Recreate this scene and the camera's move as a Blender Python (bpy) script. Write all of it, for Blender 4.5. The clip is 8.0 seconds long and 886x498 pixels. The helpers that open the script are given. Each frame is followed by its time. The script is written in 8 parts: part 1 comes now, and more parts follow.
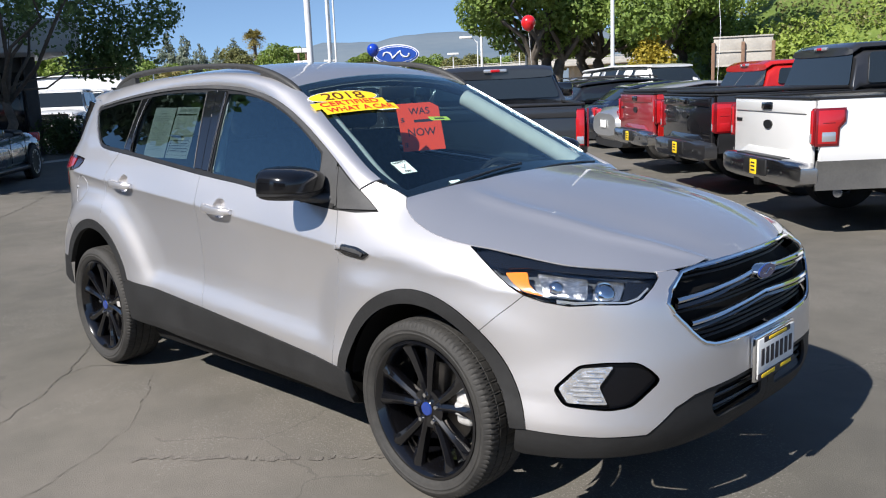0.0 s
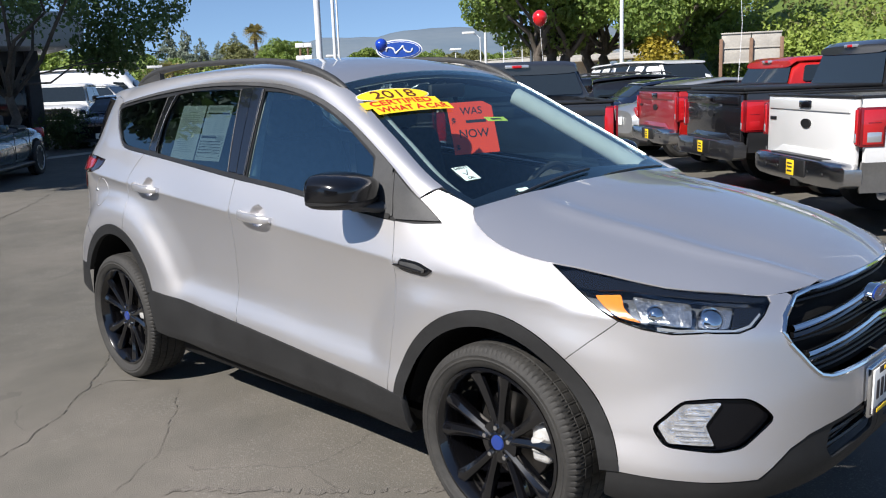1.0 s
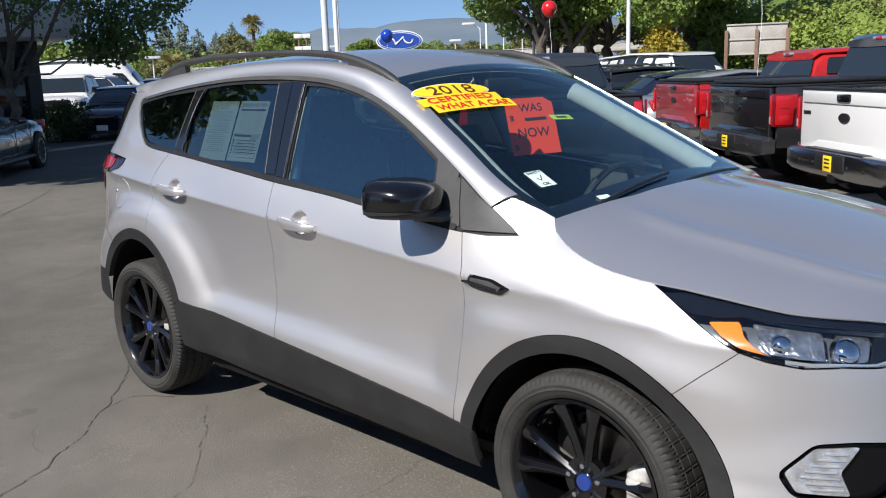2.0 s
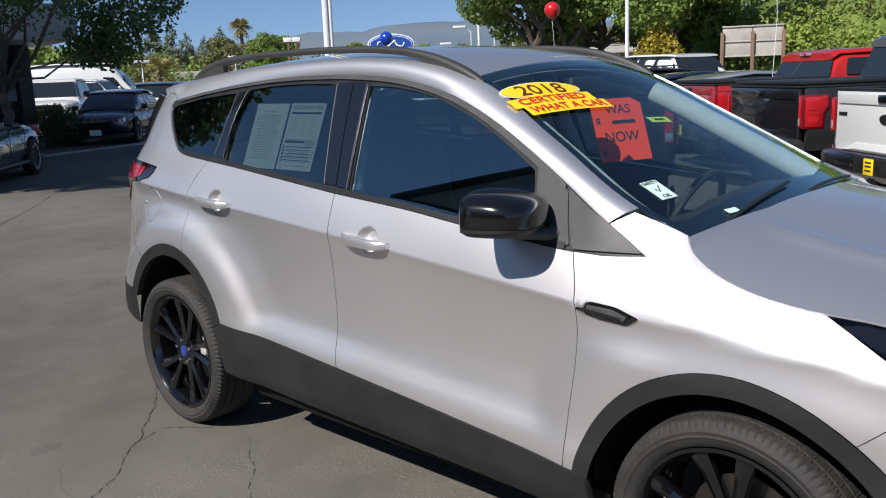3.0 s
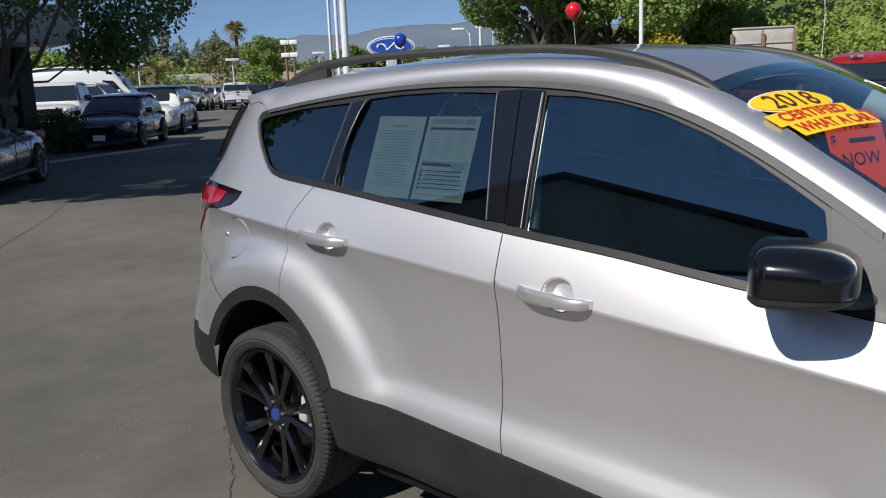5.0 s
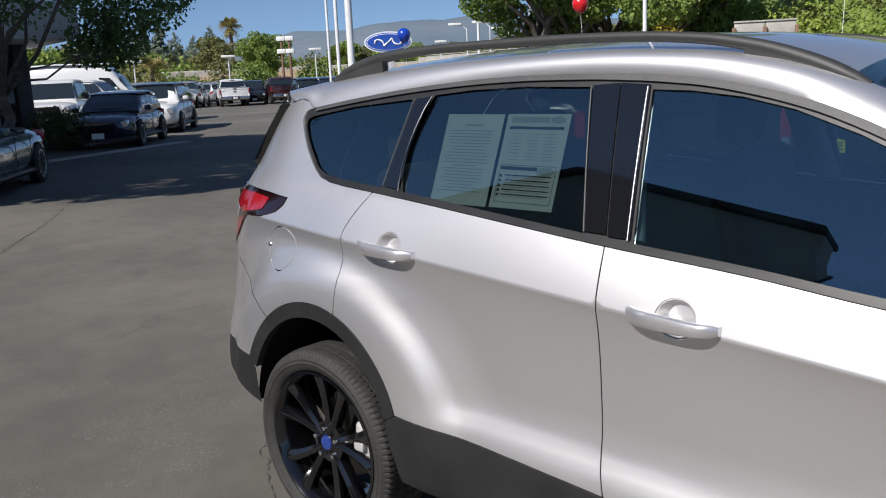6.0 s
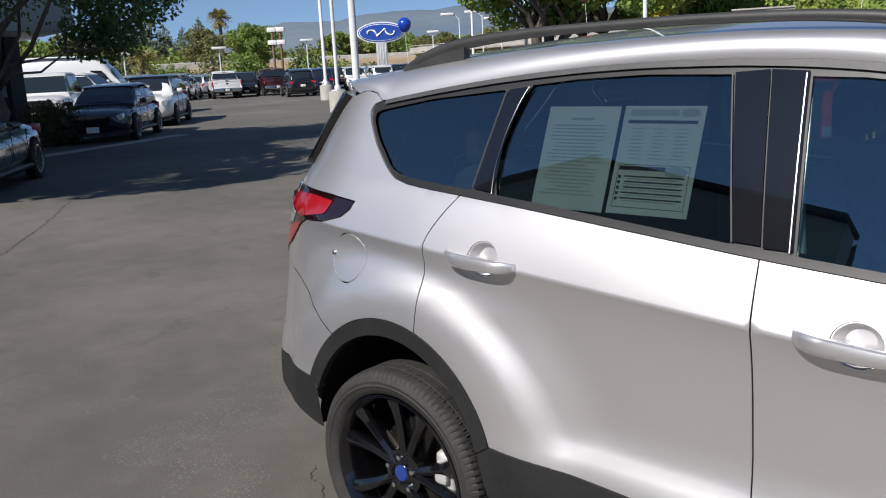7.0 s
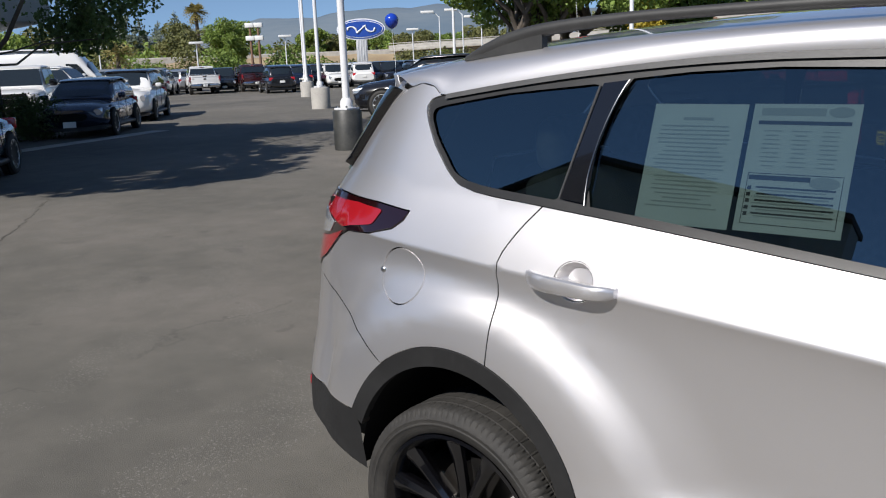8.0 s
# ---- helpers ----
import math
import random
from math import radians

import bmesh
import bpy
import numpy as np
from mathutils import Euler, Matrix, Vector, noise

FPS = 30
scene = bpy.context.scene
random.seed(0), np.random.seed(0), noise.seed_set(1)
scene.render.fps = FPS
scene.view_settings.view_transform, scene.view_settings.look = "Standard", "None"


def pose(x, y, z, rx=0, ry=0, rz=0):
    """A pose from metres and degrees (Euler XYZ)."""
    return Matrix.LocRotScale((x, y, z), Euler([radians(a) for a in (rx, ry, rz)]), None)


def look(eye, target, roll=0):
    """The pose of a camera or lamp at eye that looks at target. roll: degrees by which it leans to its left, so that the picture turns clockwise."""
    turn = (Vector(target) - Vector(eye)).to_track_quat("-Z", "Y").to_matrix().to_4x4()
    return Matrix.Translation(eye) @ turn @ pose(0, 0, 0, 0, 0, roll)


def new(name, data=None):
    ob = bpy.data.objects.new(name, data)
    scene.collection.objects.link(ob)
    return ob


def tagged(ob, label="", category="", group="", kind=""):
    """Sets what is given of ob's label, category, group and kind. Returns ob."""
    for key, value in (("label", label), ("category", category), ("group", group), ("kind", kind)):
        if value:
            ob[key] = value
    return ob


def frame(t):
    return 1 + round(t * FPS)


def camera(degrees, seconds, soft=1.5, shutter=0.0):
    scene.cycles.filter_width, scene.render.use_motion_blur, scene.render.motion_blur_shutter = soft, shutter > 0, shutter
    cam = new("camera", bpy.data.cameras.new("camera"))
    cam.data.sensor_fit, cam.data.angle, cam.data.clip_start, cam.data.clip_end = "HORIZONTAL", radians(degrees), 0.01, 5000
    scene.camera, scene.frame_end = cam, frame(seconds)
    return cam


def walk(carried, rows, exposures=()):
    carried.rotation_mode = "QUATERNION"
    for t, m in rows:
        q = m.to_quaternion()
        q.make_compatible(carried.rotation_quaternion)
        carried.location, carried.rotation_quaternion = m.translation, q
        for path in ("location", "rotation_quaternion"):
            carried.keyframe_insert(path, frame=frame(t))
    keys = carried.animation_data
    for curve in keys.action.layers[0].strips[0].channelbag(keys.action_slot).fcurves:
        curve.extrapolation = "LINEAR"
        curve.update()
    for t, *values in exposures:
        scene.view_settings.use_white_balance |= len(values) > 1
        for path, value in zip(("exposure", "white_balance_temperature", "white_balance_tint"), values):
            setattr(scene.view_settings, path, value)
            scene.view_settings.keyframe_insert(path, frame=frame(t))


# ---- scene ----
cam = camera(54.6, 8.0, soft=1.1)
PATH = [
    (0, (3.549, -2.985, 1.537), (2.175, -1.58, 1.165), -2.3),
    (0.5, (3.354, -2.977, 1.552), (1.981, -1.571, 1.176), -2.2),
    (1, (3.141, -2.921, 1.556), (1.769, -1.517, 1.174), -2.1),
    (1.5, (2.929, -2.878, 1.567), (1.56, -1.472, 1.18), -2.0),
    (1.7, (2.854, -2.866, 1.578), (1.484, -1.464, 1.178), -2.0),
    (3, (2.222, -2.824, 1.57), (0.875, -1.399, 1.175), -2.2),
    (3.5, (1.964, -2.763, 1.59), (0.62, -1.337, 1.193), -2.2),
    (4, (1.78, -2.731, 1.595), (0.438, -1.302, 1.198), -2.1),
    (4.5, (1.524, -2.73, 1.603), (0.185, -1.298, 1.209), -2.2),
    (4.7, (1.43, -2.721, 1.603), (0.092, -1.287, 1.213), -2.2),
    (6, (0.907, -2.644, 1.607), (-0.421, -1.203, 1.207), -2.6),
    (6.5, (0.718, -2.622, 1.603), (-0.606, -1.18, 1.192), -2.8),
    (7, (0.471, -2.61, 1.613), (-0.84, -1.159, 1.191), -3.0),
    (7.5, (0.28, -2.567, 1.611), (-1.011, -1.102, 1.177), -3.0),
    (8, (0.04, -2.506, 1.6), (-1.228, -1.02, 1.172), -2.3),
]
walk(cam, [(t, look(eye, target, roll)) for t, eye, target, roll in PATH],
     exposures=[(0.0, 0.68), (1.5, 0.56), (3.5, 0.18), (4.5, 0.06), (6.5, 0.25), (8.0, 0.23)])

# ---- sky, sun, exposure ----
SUN_ELEV, SUN_AZ = 41.5, 180.5          # degrees; azimuth clockwise from +y, the way to the sun
world = bpy.data.worlds.new("world")
scene.world = world
world.use_nodes = True
wn = world.node_tree
sky = wn.nodes.new("ShaderNodeTexSky")
sky.sky_type, sky.sun_disc = "NISHITA", False
sky.sun_elevation, sky.sun_rotation = radians(SUN_ELEV), radians(SUN_AZ)
sky.air_density, sky.dust_density, sky.ozone_density = 1.0, 0.0, 3.5
sky.altitude = 1800
# clear dry air: the pale band hugs the horizon, so the deep blue is taken a little lower
sky_co = wn.nodes.new("ShaderNodeTexCoord")
sky_up = wn.nodes.new("ShaderNodeVectorMath")
sky_up.operation = "ADD"
sky_up.inputs[1].default_value = (0, 0, 0.10)
wn.links.new(sky_co.outputs["Generated"], sky_up.inputs[0])
wn.links.new(sky_up.outputs[0], sky.inputs[0])
wn.links.new(sky.outputs[0], wn.nodes["Background"].inputs[0])
wn.nodes["Background"].inputs[1].default_value = 0.092
sun_data = bpy.data.lights.new("sun", "SUN")
sun_data.energy, sun_data.angle, sun_data.color = 5.0, radians(0.53), (1.0, 0.955, 0.905)
sun = new("sun", sun_data)
to_sun = Vector((math.sin(radians(SUN_AZ)) * math.cos(radians(SUN_ELEV)), math.cos(radians(SUN_AZ)) * math.cos(radians(SUN_ELEV)), math.sin(radians(SUN_ELEV))))
sun.matrix_world = look(to_sun * 60, (0, 0, 0))

# ---- materials ----
def material(name, color=(0.5, 0.5, 0.5), rough=0.5, metal=0.0, coat=0.0, spec=0.5, emit=None, strength=0.0):
    m = bpy.data.materials.new(name)
    m.use_nodes = True
    b = m.node_tree.nodes["Principled BSDF"]
    b.inputs["Base Color"].default_value = (*color, 1)
    b.inputs["Roughness"].default_value = rough
    b.inputs["Metallic"].default_value = metal
    b.inputs["Coat Weight"].default_value = coat
    b.inputs["Coat Roughness"].default_value = 0.03
    b.inputs["Specular IOR Level"].default_value = spec
    if emit:
        b.inputs["Emission Color"].default_value = (*emit, 1)
        b.inputs["Emission Strength"].default_value = strength
    return m


def node(m, kind, **values):
    n = m.node_tree.nodes.new(kind)
    for key, value in values.items():
        n.inputs[key.replace("_", " ")].default_value = value
    return n


def wire(m, a, b):
    m.node_tree.links.new(a, b)


def noisy(m, scale, low, high, bump=0.0, detail=6.0, scale2=None, rough=None, bump_scale=None, seed_random=0.0):
    """Colour that wanders between low and high at two scales, with fine relief."""
    b = m.node_tree.nodes["Principled BSDF"]
    co = m.node_tree.nodes.new("ShaderNodeTexCoord")
    n1 = node(m, "ShaderNodeTexNoise", Scale=scale, Detail=detail)
    n2 = node(m, "ShaderNodeTexNoise", Scale=scale2 or scale * 9, Detail=4.0)
    wire(m, co.outputs["Object"], n1.inputs["Vector"])
    wire(m, co.outputs["Object"], n2.inputs["Vector"])
    mix = m.node_tree.nodes.new("ShaderNodeMath")
    mix.operation = "MULTIPLY_ADD"
    wire(m, n2.outputs["Fac"], mix.inputs[0])
    mix.inputs[1].default_value = 0.5
    half = m.node_tree.nodes.new("ShaderNodeMath")
    half.operation = "MULTIPLY_ADD"
    wire(m, n1.outputs["Fac"], half.inputs[0])
    half.inputs[1].default_value = 0.9
    half.inputs[2].default_value = -0.2
    wire(m, half.outputs[0], mix.inputs[2])
    ramp = m.node_tree.nodes.new("ShaderNodeValToRGB")
    ramp.color_ramp.elements[0].position, ramp.color_ramp.elements[1].position = 0.25, 0.75
    ramp.color_ramp.elements[0].color, ramp.color_ramp.elements[1].color = (*low, 1), (*high, 1)
    wire(m, mix.outputs[0], ramp.inputs[0])
    out = ramp.outputs[0]
    if seed_random:
        info = m.node_tree.nodes.new("ShaderNodeObjectInfo")
        hsv = node(m, "ShaderNodeHueSaturation")
        mr = node(m, "ShaderNodeMapRange")
        mr.inputs["To Min"].default_value, mr.inputs["To Max"].default_value = 1 - seed_random, 1 + seed_random
        wire(m, info.outputs["Random"], mr.inputs["Value"])
        wire(m, mr.outputs[0], hsv.inputs["Value"])
        wire(m, out, hsv.inputs["Color"])
        out = hsv.outputs[0]
    wire(m, out, b.inputs["Base Color"])
    if bump:
        bp = node(m, "ShaderNodeBump", Strength=bump, Distance=0.01)
        src = n2
        if bump_scale:
            src = node(m, "ShaderNodeTexNoise", Scale=bump_scale, Detail=5.0)
            wire(m, co.outputs["Object"], src.inputs["Vector"])
        wire(m, src.outputs["Fac"], bp.inputs["Height"])
        wire(m, bp.outputs[0], b.inputs["Normal"])
    if rough:
        mr = node(m, "ShaderNodeMapRange")
        mr.inputs["To Min"].default_value, mr.inputs["To Max"].default_value = rough
        wire(m, n1.outputs["Fac"], mr.inputs["Value"])
        wire(m, mr.outputs[0], b.inputs["Roughness"])
    return m


def glass(name, tint, gloss=(1.0, 1.0, 1.0), ior=1.5):
    """A thin pane: tinted see-through with a mirror gloss that follows Fresnel."""
    m = bpy.data.materials.new(name)
    m.use_nodes = True
    nt = m.node_tree
    nt.nodes.remove(nt.nodes["Principled BSDF"])
    tr = node(m, "ShaderNodeBsdfTransparent", Color=(*tint, 1))
    gl = node(m, "ShaderNodeBsdfGlossy", Color=(*gloss, 1), Roughness=0.0)
    lw = node(m, "ShaderNodeLayerWeight", Blend=0.5)
    pw = nt.nodes.new("ShaderNodeMath")
    pw.operation = "POWER"
    pw.inputs[1].default_value = 5.0
    wire(m, lw.outputs["Facing"], pw.inputs[0])
    f0 = ((ior - 1) / (ior + 1)) ** 2
    fr = nt.nodes.new("ShaderNodeMath")
    fr.operation = "MULTIPLY_ADD"
    fr.inputs[1].default_value, fr.inputs[2].default_value = 1 - f0, f0
    wire(m, pw.outputs[0], fr.inputs[0])
    mix = nt.nodes.new("ShaderNodeMixShader")
    wire(m, fr.outputs[0], mix.inputs[0])
    wire(m, tr.outputs[0], mix.inputs[1])
    wire(m, gl.outputs[0], mix.inputs[2])
    wire(m, mix.outputs[0], nt.nodes["Material Output"].inputs[0])
    return m


def paint(name, color, metal=0.0, rough=0.35, flake=0.0, coat=1.0):
    m = material(name, color, rough, metal, coat)
    b = m.node_tree.nodes["Principled BSDF"]
    co = m.node_tree.nodes.new("ShaderNodeTexCoord")
    big = node(m, "ShaderNodeTexNoise", Scale=1.7, Detail=5.0)
    wire(m, co.outputs["Object"], big.inputs["Vector"])
    mr = node(m, "ShaderNodeMapRange")
    mr.inputs["To Min"].default_value, mr.inputs["To Max"].default_value = max(0.02, rough - 0.05), rough + 0.06
    wire(m, big.outputs["Fac"], mr.inputs["Value"])
    wire(m, mr.outputs[0], b.inputs["Roughness"])
    if flake:
        fl = node(m, "ShaderNodeTexVoronoi", Scale=900.0)
        wire(m, co.outputs["Object"], fl.inputs["Vector"])
        bp = node(m, "ShaderNodeBump", Strength=flake, Distance=0.0006)
        wire(m, fl.outputs["Distance"], bp.inputs["Height"])
        wire(m, bp.outputs[0], b.inputs["Normal"])
    return m


SILVER = paint("silver_paint", (0.725, 0.708, 0.712), metal=0.85, rough=0.405, flake=0.12)
CLAD = noisy(material("dark_grey_plastic", (0.030, 0.030, 0.031), 0.55, spec=0.35), 6, (0.011, 0.011, 0.0112), (0.019, 0.019, 0.0193), 0.15, bump_scale=900, rough=(0.5, 0.66))
RAIL = noisy(material("satin_grey_rail", (0.05, 0.05, 0.05), 0.45), 8, (0.026, 0.026, 0.026), (0.040, 0.040, 0.039), 0.08, bump_scale=700, rough=(0.46, 0.58))
TRIM = noisy(material("black_trim", (0.018, 0.018, 0.019), 0.42), 9, (0.010, 0.010, 0.011), (0.018, 0.018, 0.018), 0.05, bump_scale=500, rough=(0.36, 0.5))
SAIL = noisy(material("grey_moulding", (0.07, 0.07, 0.07), 0.5), 9, (0.040, 0.040, 0.041), (0.062, 0.062, 0.062), 0.12, bump_scale=900, rough=(0.42, 0.55))
WHEEL_BLACK = paint("gloss_black_wheel", (0.004, 0.004, 0.005), rough=0.15, coat=0.6)
MIRROR_BLACK = paint("mirror_black", (0.005, 0.005, 0.006), rough=0.16, coat=0.35)
VENT_GREY = noisy(material("grey_vent_plastic", (0.05, 0.05, 0.05), 0.5), 9, (0.035, 0.035, 0.036), (0.060, 0.060, 0.060), 0.1, bump_scale=700)
EDGE = material("edge_glint_metal", (0.22, 0.22, 0.23), 0.35, 1.0)
GLOSSBLACK = paint("gloss_black", (0.006, 0.006, 0.007), rough=0.12)
CHROME = material("chrome", (0.78, 0.79, 0.81), 0.08, 1.0)
SATIN = material("satin_metal", (0.55, 0.56, 0.57), 0.3, 1.0)
BLACK = material("dark_recess", (0.006, 0.006, 0.006), 0.8, spec=0.2)
TYRE = noisy(material("tyre_rubber", (0.03, 0.03, 0.03), 0.75), 7, (0.014, 0.0137, 0.013), (0.040, 0.0375, 0.034), 0.25, scale2=60, bump_scale=300, rough=(0.6, 0.85))
GLASS_CLEAR = glass("clear_glass", (0.36, 0.52, 0.55), (0.72, 0.95, 1.0), ior=2.8)
GLASS_FRONT = glass("windshield_glass", (0.76, 0.88, 0.87), (0.80, 0.97, 1.0), ior=2.0)
GLASS_TINT = glass("privacy_glass", (0.27, 0.33, 0.325), (0.75, 0.95, 1.0), ior=2.5)
LENS = glass("lamp_lens", (0.93, 0.95, 0.96), ior=1.65)
RED_LENS = paint("red_lamp", (0.30, 0.008, 0.014), rough=0.12)
DARK_RED = paint("dark_red_lamp", (0.012, 0.002, 0.003), rough=0.10)
CLEAR_LAMP = paint("silvery_lamp", (0.55, 0.57, 0.60), metal=0.6, rough=0.15)
ORANGE = paint("orange_reflector", (0.85, 0.24, 0.02), rough=0.2)
BLUE_BADGE = paint("blue_badge", (0.010, 0.035, 0.20), rough=0.2)
PAPER_Y = material("yellow_paper", (0.90, 0.62, 0.02), 0.5)
PAPER_R = material("red_ink", (0.62, 0.03, 0.015), 0.5)
PAPER_O = material("orange_red_paper", (0.98, 0.075, 0.03), 0.5)
PAPER_G = material("lime_paper", (0.62, 0.80, 0.10), 0.5)
PAPER_W = noisy(material("white_paper", (0.75, 0.76, 0.74), 0.6), 9, (0.70, 0.71, 0.69), (0.80, 0.80, 0.78))
PAPER_MINT = material("mint_paper", (0.62, 0.80, 0.74), 0.5)
INK = material("dark_ink", (0.03, 0.025, 0.03), 0.6)
GREY_INK = material("grey_ink", (0.46, 0.47, 0.46), 0.6)
SEAT = noisy(material("seat_cloth", (0.03, 0.03, 0.032), 0.85), 40, (0.045, 0.046, 0.048), (0.085, 0.086, 0.088), 0.3, bump_scale=400)
HEADLINER = noisy(material("pale_headliner", (0.5, 0.5, 0.47), 0.9), 30, (0.42, 0.42, 0.40), (0.52, 0.52, 0.49))
BROWN_INK = material("brown_ink", (0.10, 0.018, 0.008), 0.6)
# ---- the silver SUV: body surface ----
def interp(v, xs, ys):
    return float(np.interp(v, xs, ys))


def soft(v, xs, ys):
    """Smooth interpolation through a few stations (monotone cubic)."""
    if v <= xs[0]:
        return ys[0]
    if v >= xs[-1]:
        return ys[-1]
    i = max(k for k in range(len(xs) - 1) if xs[k] <= v)
    def slope(k):
        if k == 0 or k == len(xs) - 1:
            j = min(k, len(xs) - 2)
            return (ys[j + 1] - ys[j]) / (xs[j + 1] - xs[j])
        a = (ys[k] - ys[k - 1]) / (xs[k] - xs[k - 1])
        b = (ys[k + 1] - ys[k]) / (xs[k + 1] - xs[k])
        return 0.0 if a * b <= 0 else 2 * a * b / (a + b)
    h = xs[i + 1] - xs[i]
    t = (v - xs[i]) / h
    return ((2 * t ** 3 - 3 * t ** 2 + 1) * ys[i] + (t ** 3 - 2 * t ** 2 + t) * h * slope(i)
            + (3 * t ** 2 - 2 * t ** 3) * ys[i + 1] + (t ** 3 - t ** 2) * h * slope(i + 1))


def ease(a, b, v):
    t = min(1.0, max(0.0, (v - a) / (b - a)))
    return t * t * (3 - 2 * t)


def crease_z(x):
    return 0.995 - 0.078 * x


def belt_z(x):
    return 1.155 - 0.075 * x


WHEEL_X, WHEEL_Z, TYRE_R = 1.345, 0.347, 0.347


def hood_z(x, y):
    mid = soft(x, [1.0, 1.25, 1.6, 1.9, 2.08, 2.2, 2.26], [1.185, 1.155, 1.095, 1.030, 0.975, 0.915, 0.86])
    a = min(1.0, abs(y) / 0.74)
    drop = 0.055 * a ** 2.4 + 0.010 * ease(0.36, 0.52, abs(y)) - 0.008
    return mid - drop


def side_y(x, z):
    """Half width of the body side at x along the car and height z."""
    c, b = crease_z(x), belt_z(x)
    yc = soft(x, [-2.2, -1.5, -1.2, 0.0, 0.87, 1.4], [0.79, 0.828, 0.841, 0.847, 0.866, 0.874])
    yb = soft(x, [-2.0, -1.6, -1.0, 0.0, 1.1], [0.715, 0.752, 0.778, 0.788, 0.792])
    if z >= c:
        if z >= b:
            d = z - b
            cab = yb - 0.38 * d - 0.12 * d * d
        else:
            t = (z - c) / (b - c)
            cab = yc + (yb - yc) * (0.80 * t + 0.20 * t * t)
        if x < 0.85:
            return cab
        top = hood_z(max(1.0, x), 0.705) - c
        t = min(1.25, (z - c) / top)
        fen = yc - (yc - 0.705) * t ** 1.5
        return cab + (fen - cab) * ease(0.86, 1.22, x)
    d = c - z
    y = yc - 0.021 * (1 - math.exp(-d / 0.09)) * (1 - ease(0.98, 1.30, x))
    # the lower door swells out again; the flares over the wheels blend with that swell
    swell = 0.031 * ease(0.70, 0.47, z) + 0.016 * ease(0.62, 0.515, z + 0.055 * x)
    # flared shoulders over the wheels
    for wx, r0, r1, out in ((WHEEL_X, 0.48, 0.74, 0.890), (-WHEEL_X, 0.49, 0.83, 0.886)):
        r = math.hypot(x - wx, (z - WHEEL_Z) * 0.98)
        k = (1 - ease(r0, r1, r)) * ease(0.0, 0.14, d)
        if wx < 0:
            # a crisp crest runs round the rear arch and fades out low on the door
            crisp = 0.30 * ease(0.50, 0.68, z)
            k = k * (1 - crisp) + crisp * (1 - ease(0.57, 0.69, r)) * ease(0.0, 0.10, d)
        flare = max(0.0, out - y) * k
        swell = (swell ** 3 + flare ** 3) ** (1 / 3)
    y += swell - 0.060 * ease(0.36, 0.20, z)
    return yc + (y - yc) * min(1.0, d / 0.006) if d < 0.006 else y


X0F, X0R, A0F, A0R = 1.30, -1.50, 0.97, 0.77
S_MAX, S_MIN = X0F + A0F * math.pi / 2, X0R - A0R * math.pi / 2


def nose_x(z):
    return soft(z, [0.18, 0.28, 0.42, 0.60, 0.76, 0.86, 0.92, 0.98, 1.1], [2.12, 2.235, 2.285, 2.285, 2.262, 2.235, 2.20, 2.13, 1.9])


def tail_x(z):
    return soft(z, [0.20, 0.35, 0.60, 0.90, 1.05, 1.20, 1.35, 1.50, 1.62], [-2.12, -2.22, -2.27, -2.25, -2.22, -2.16, -2.05, -1.93, -1.80])


def body(s, z):
    """A point of the right-hand skin: s runs along the side and round both ends to the middle."""
    if s > X0F:
        a, n, x0, sign = (s - X0F) / A0F, 3.2, X0F, 1
        length = nose_x(z) - X0F
    elif s < X0R:
        a, n, x0, sign = (X0R - s) / A0R, 2.9 + 0.25 * ease(1.15, 0.95, z), X0R, -1
        length = X0R - tail_x(z)
    else:
        return (s, -side_y(s, z), z)
    r = (math.sin(a) ** n + max(0.0, math.cos(a)) ** n) ** (-1 / n)
    x = x0 + sign * length * math.sin(a) * r
    return (x, -side_y(x if sign > 0 else max(x, -1.9), z) * max(0.0, math.cos(a)) * r, z)

# ---- mesh tools ----
from mathutils.geometry import delaunay_2d_cdt


def thing(name, label, category, at=(0, 0, 0), turn=0, group=""):
    """An Empty at the base of a thing; parts hang under it."""
    ob = new(name)
    ob.empty_display_size = 0.2
    ob.matrix_world = pose(*at, 0, 0, turn)
    return tagged(ob, label, category, group)


def hang(name, mesh, mat, parent, label="", smooth=None):
    ob = new(name, mesh)
    if mat and not mesh.materials:
        mesh.materials.append(mat)
    if parent:
        ob.parent = parent
    if label:
        tagged(ob, label)
    return ob


def part(name, bm, mat, parent, label="", smooth=40):
    me = bpy.data.meshes.new(name)
    bm.normal_update()
    bm.to_mesh(me)
    bm.free()
    if smooth:
        me.shade_smooth()
        me.set_sharp_from_angle(angle=radians(smooth))
    return hang(name, me, mat, parent, label)


def inside(p, poly):
    x, y = p
    hit = False
    j = len(poly) - 1
    for i in range(len(poly)):
        (xi, yi), (xj, yj) = poly[i], poly[j]
        if (yi > y) != (yj > y) and x < (xj - xi) * (y - yi) / (yj - yi) + xi:
            hit = not hit
        j = i
    return hit


def area2(poly):
    return sum(a[0] * b[1] - b[0] * a[1] for a, b in zip(poly, poly[1:] + poly[:1]))


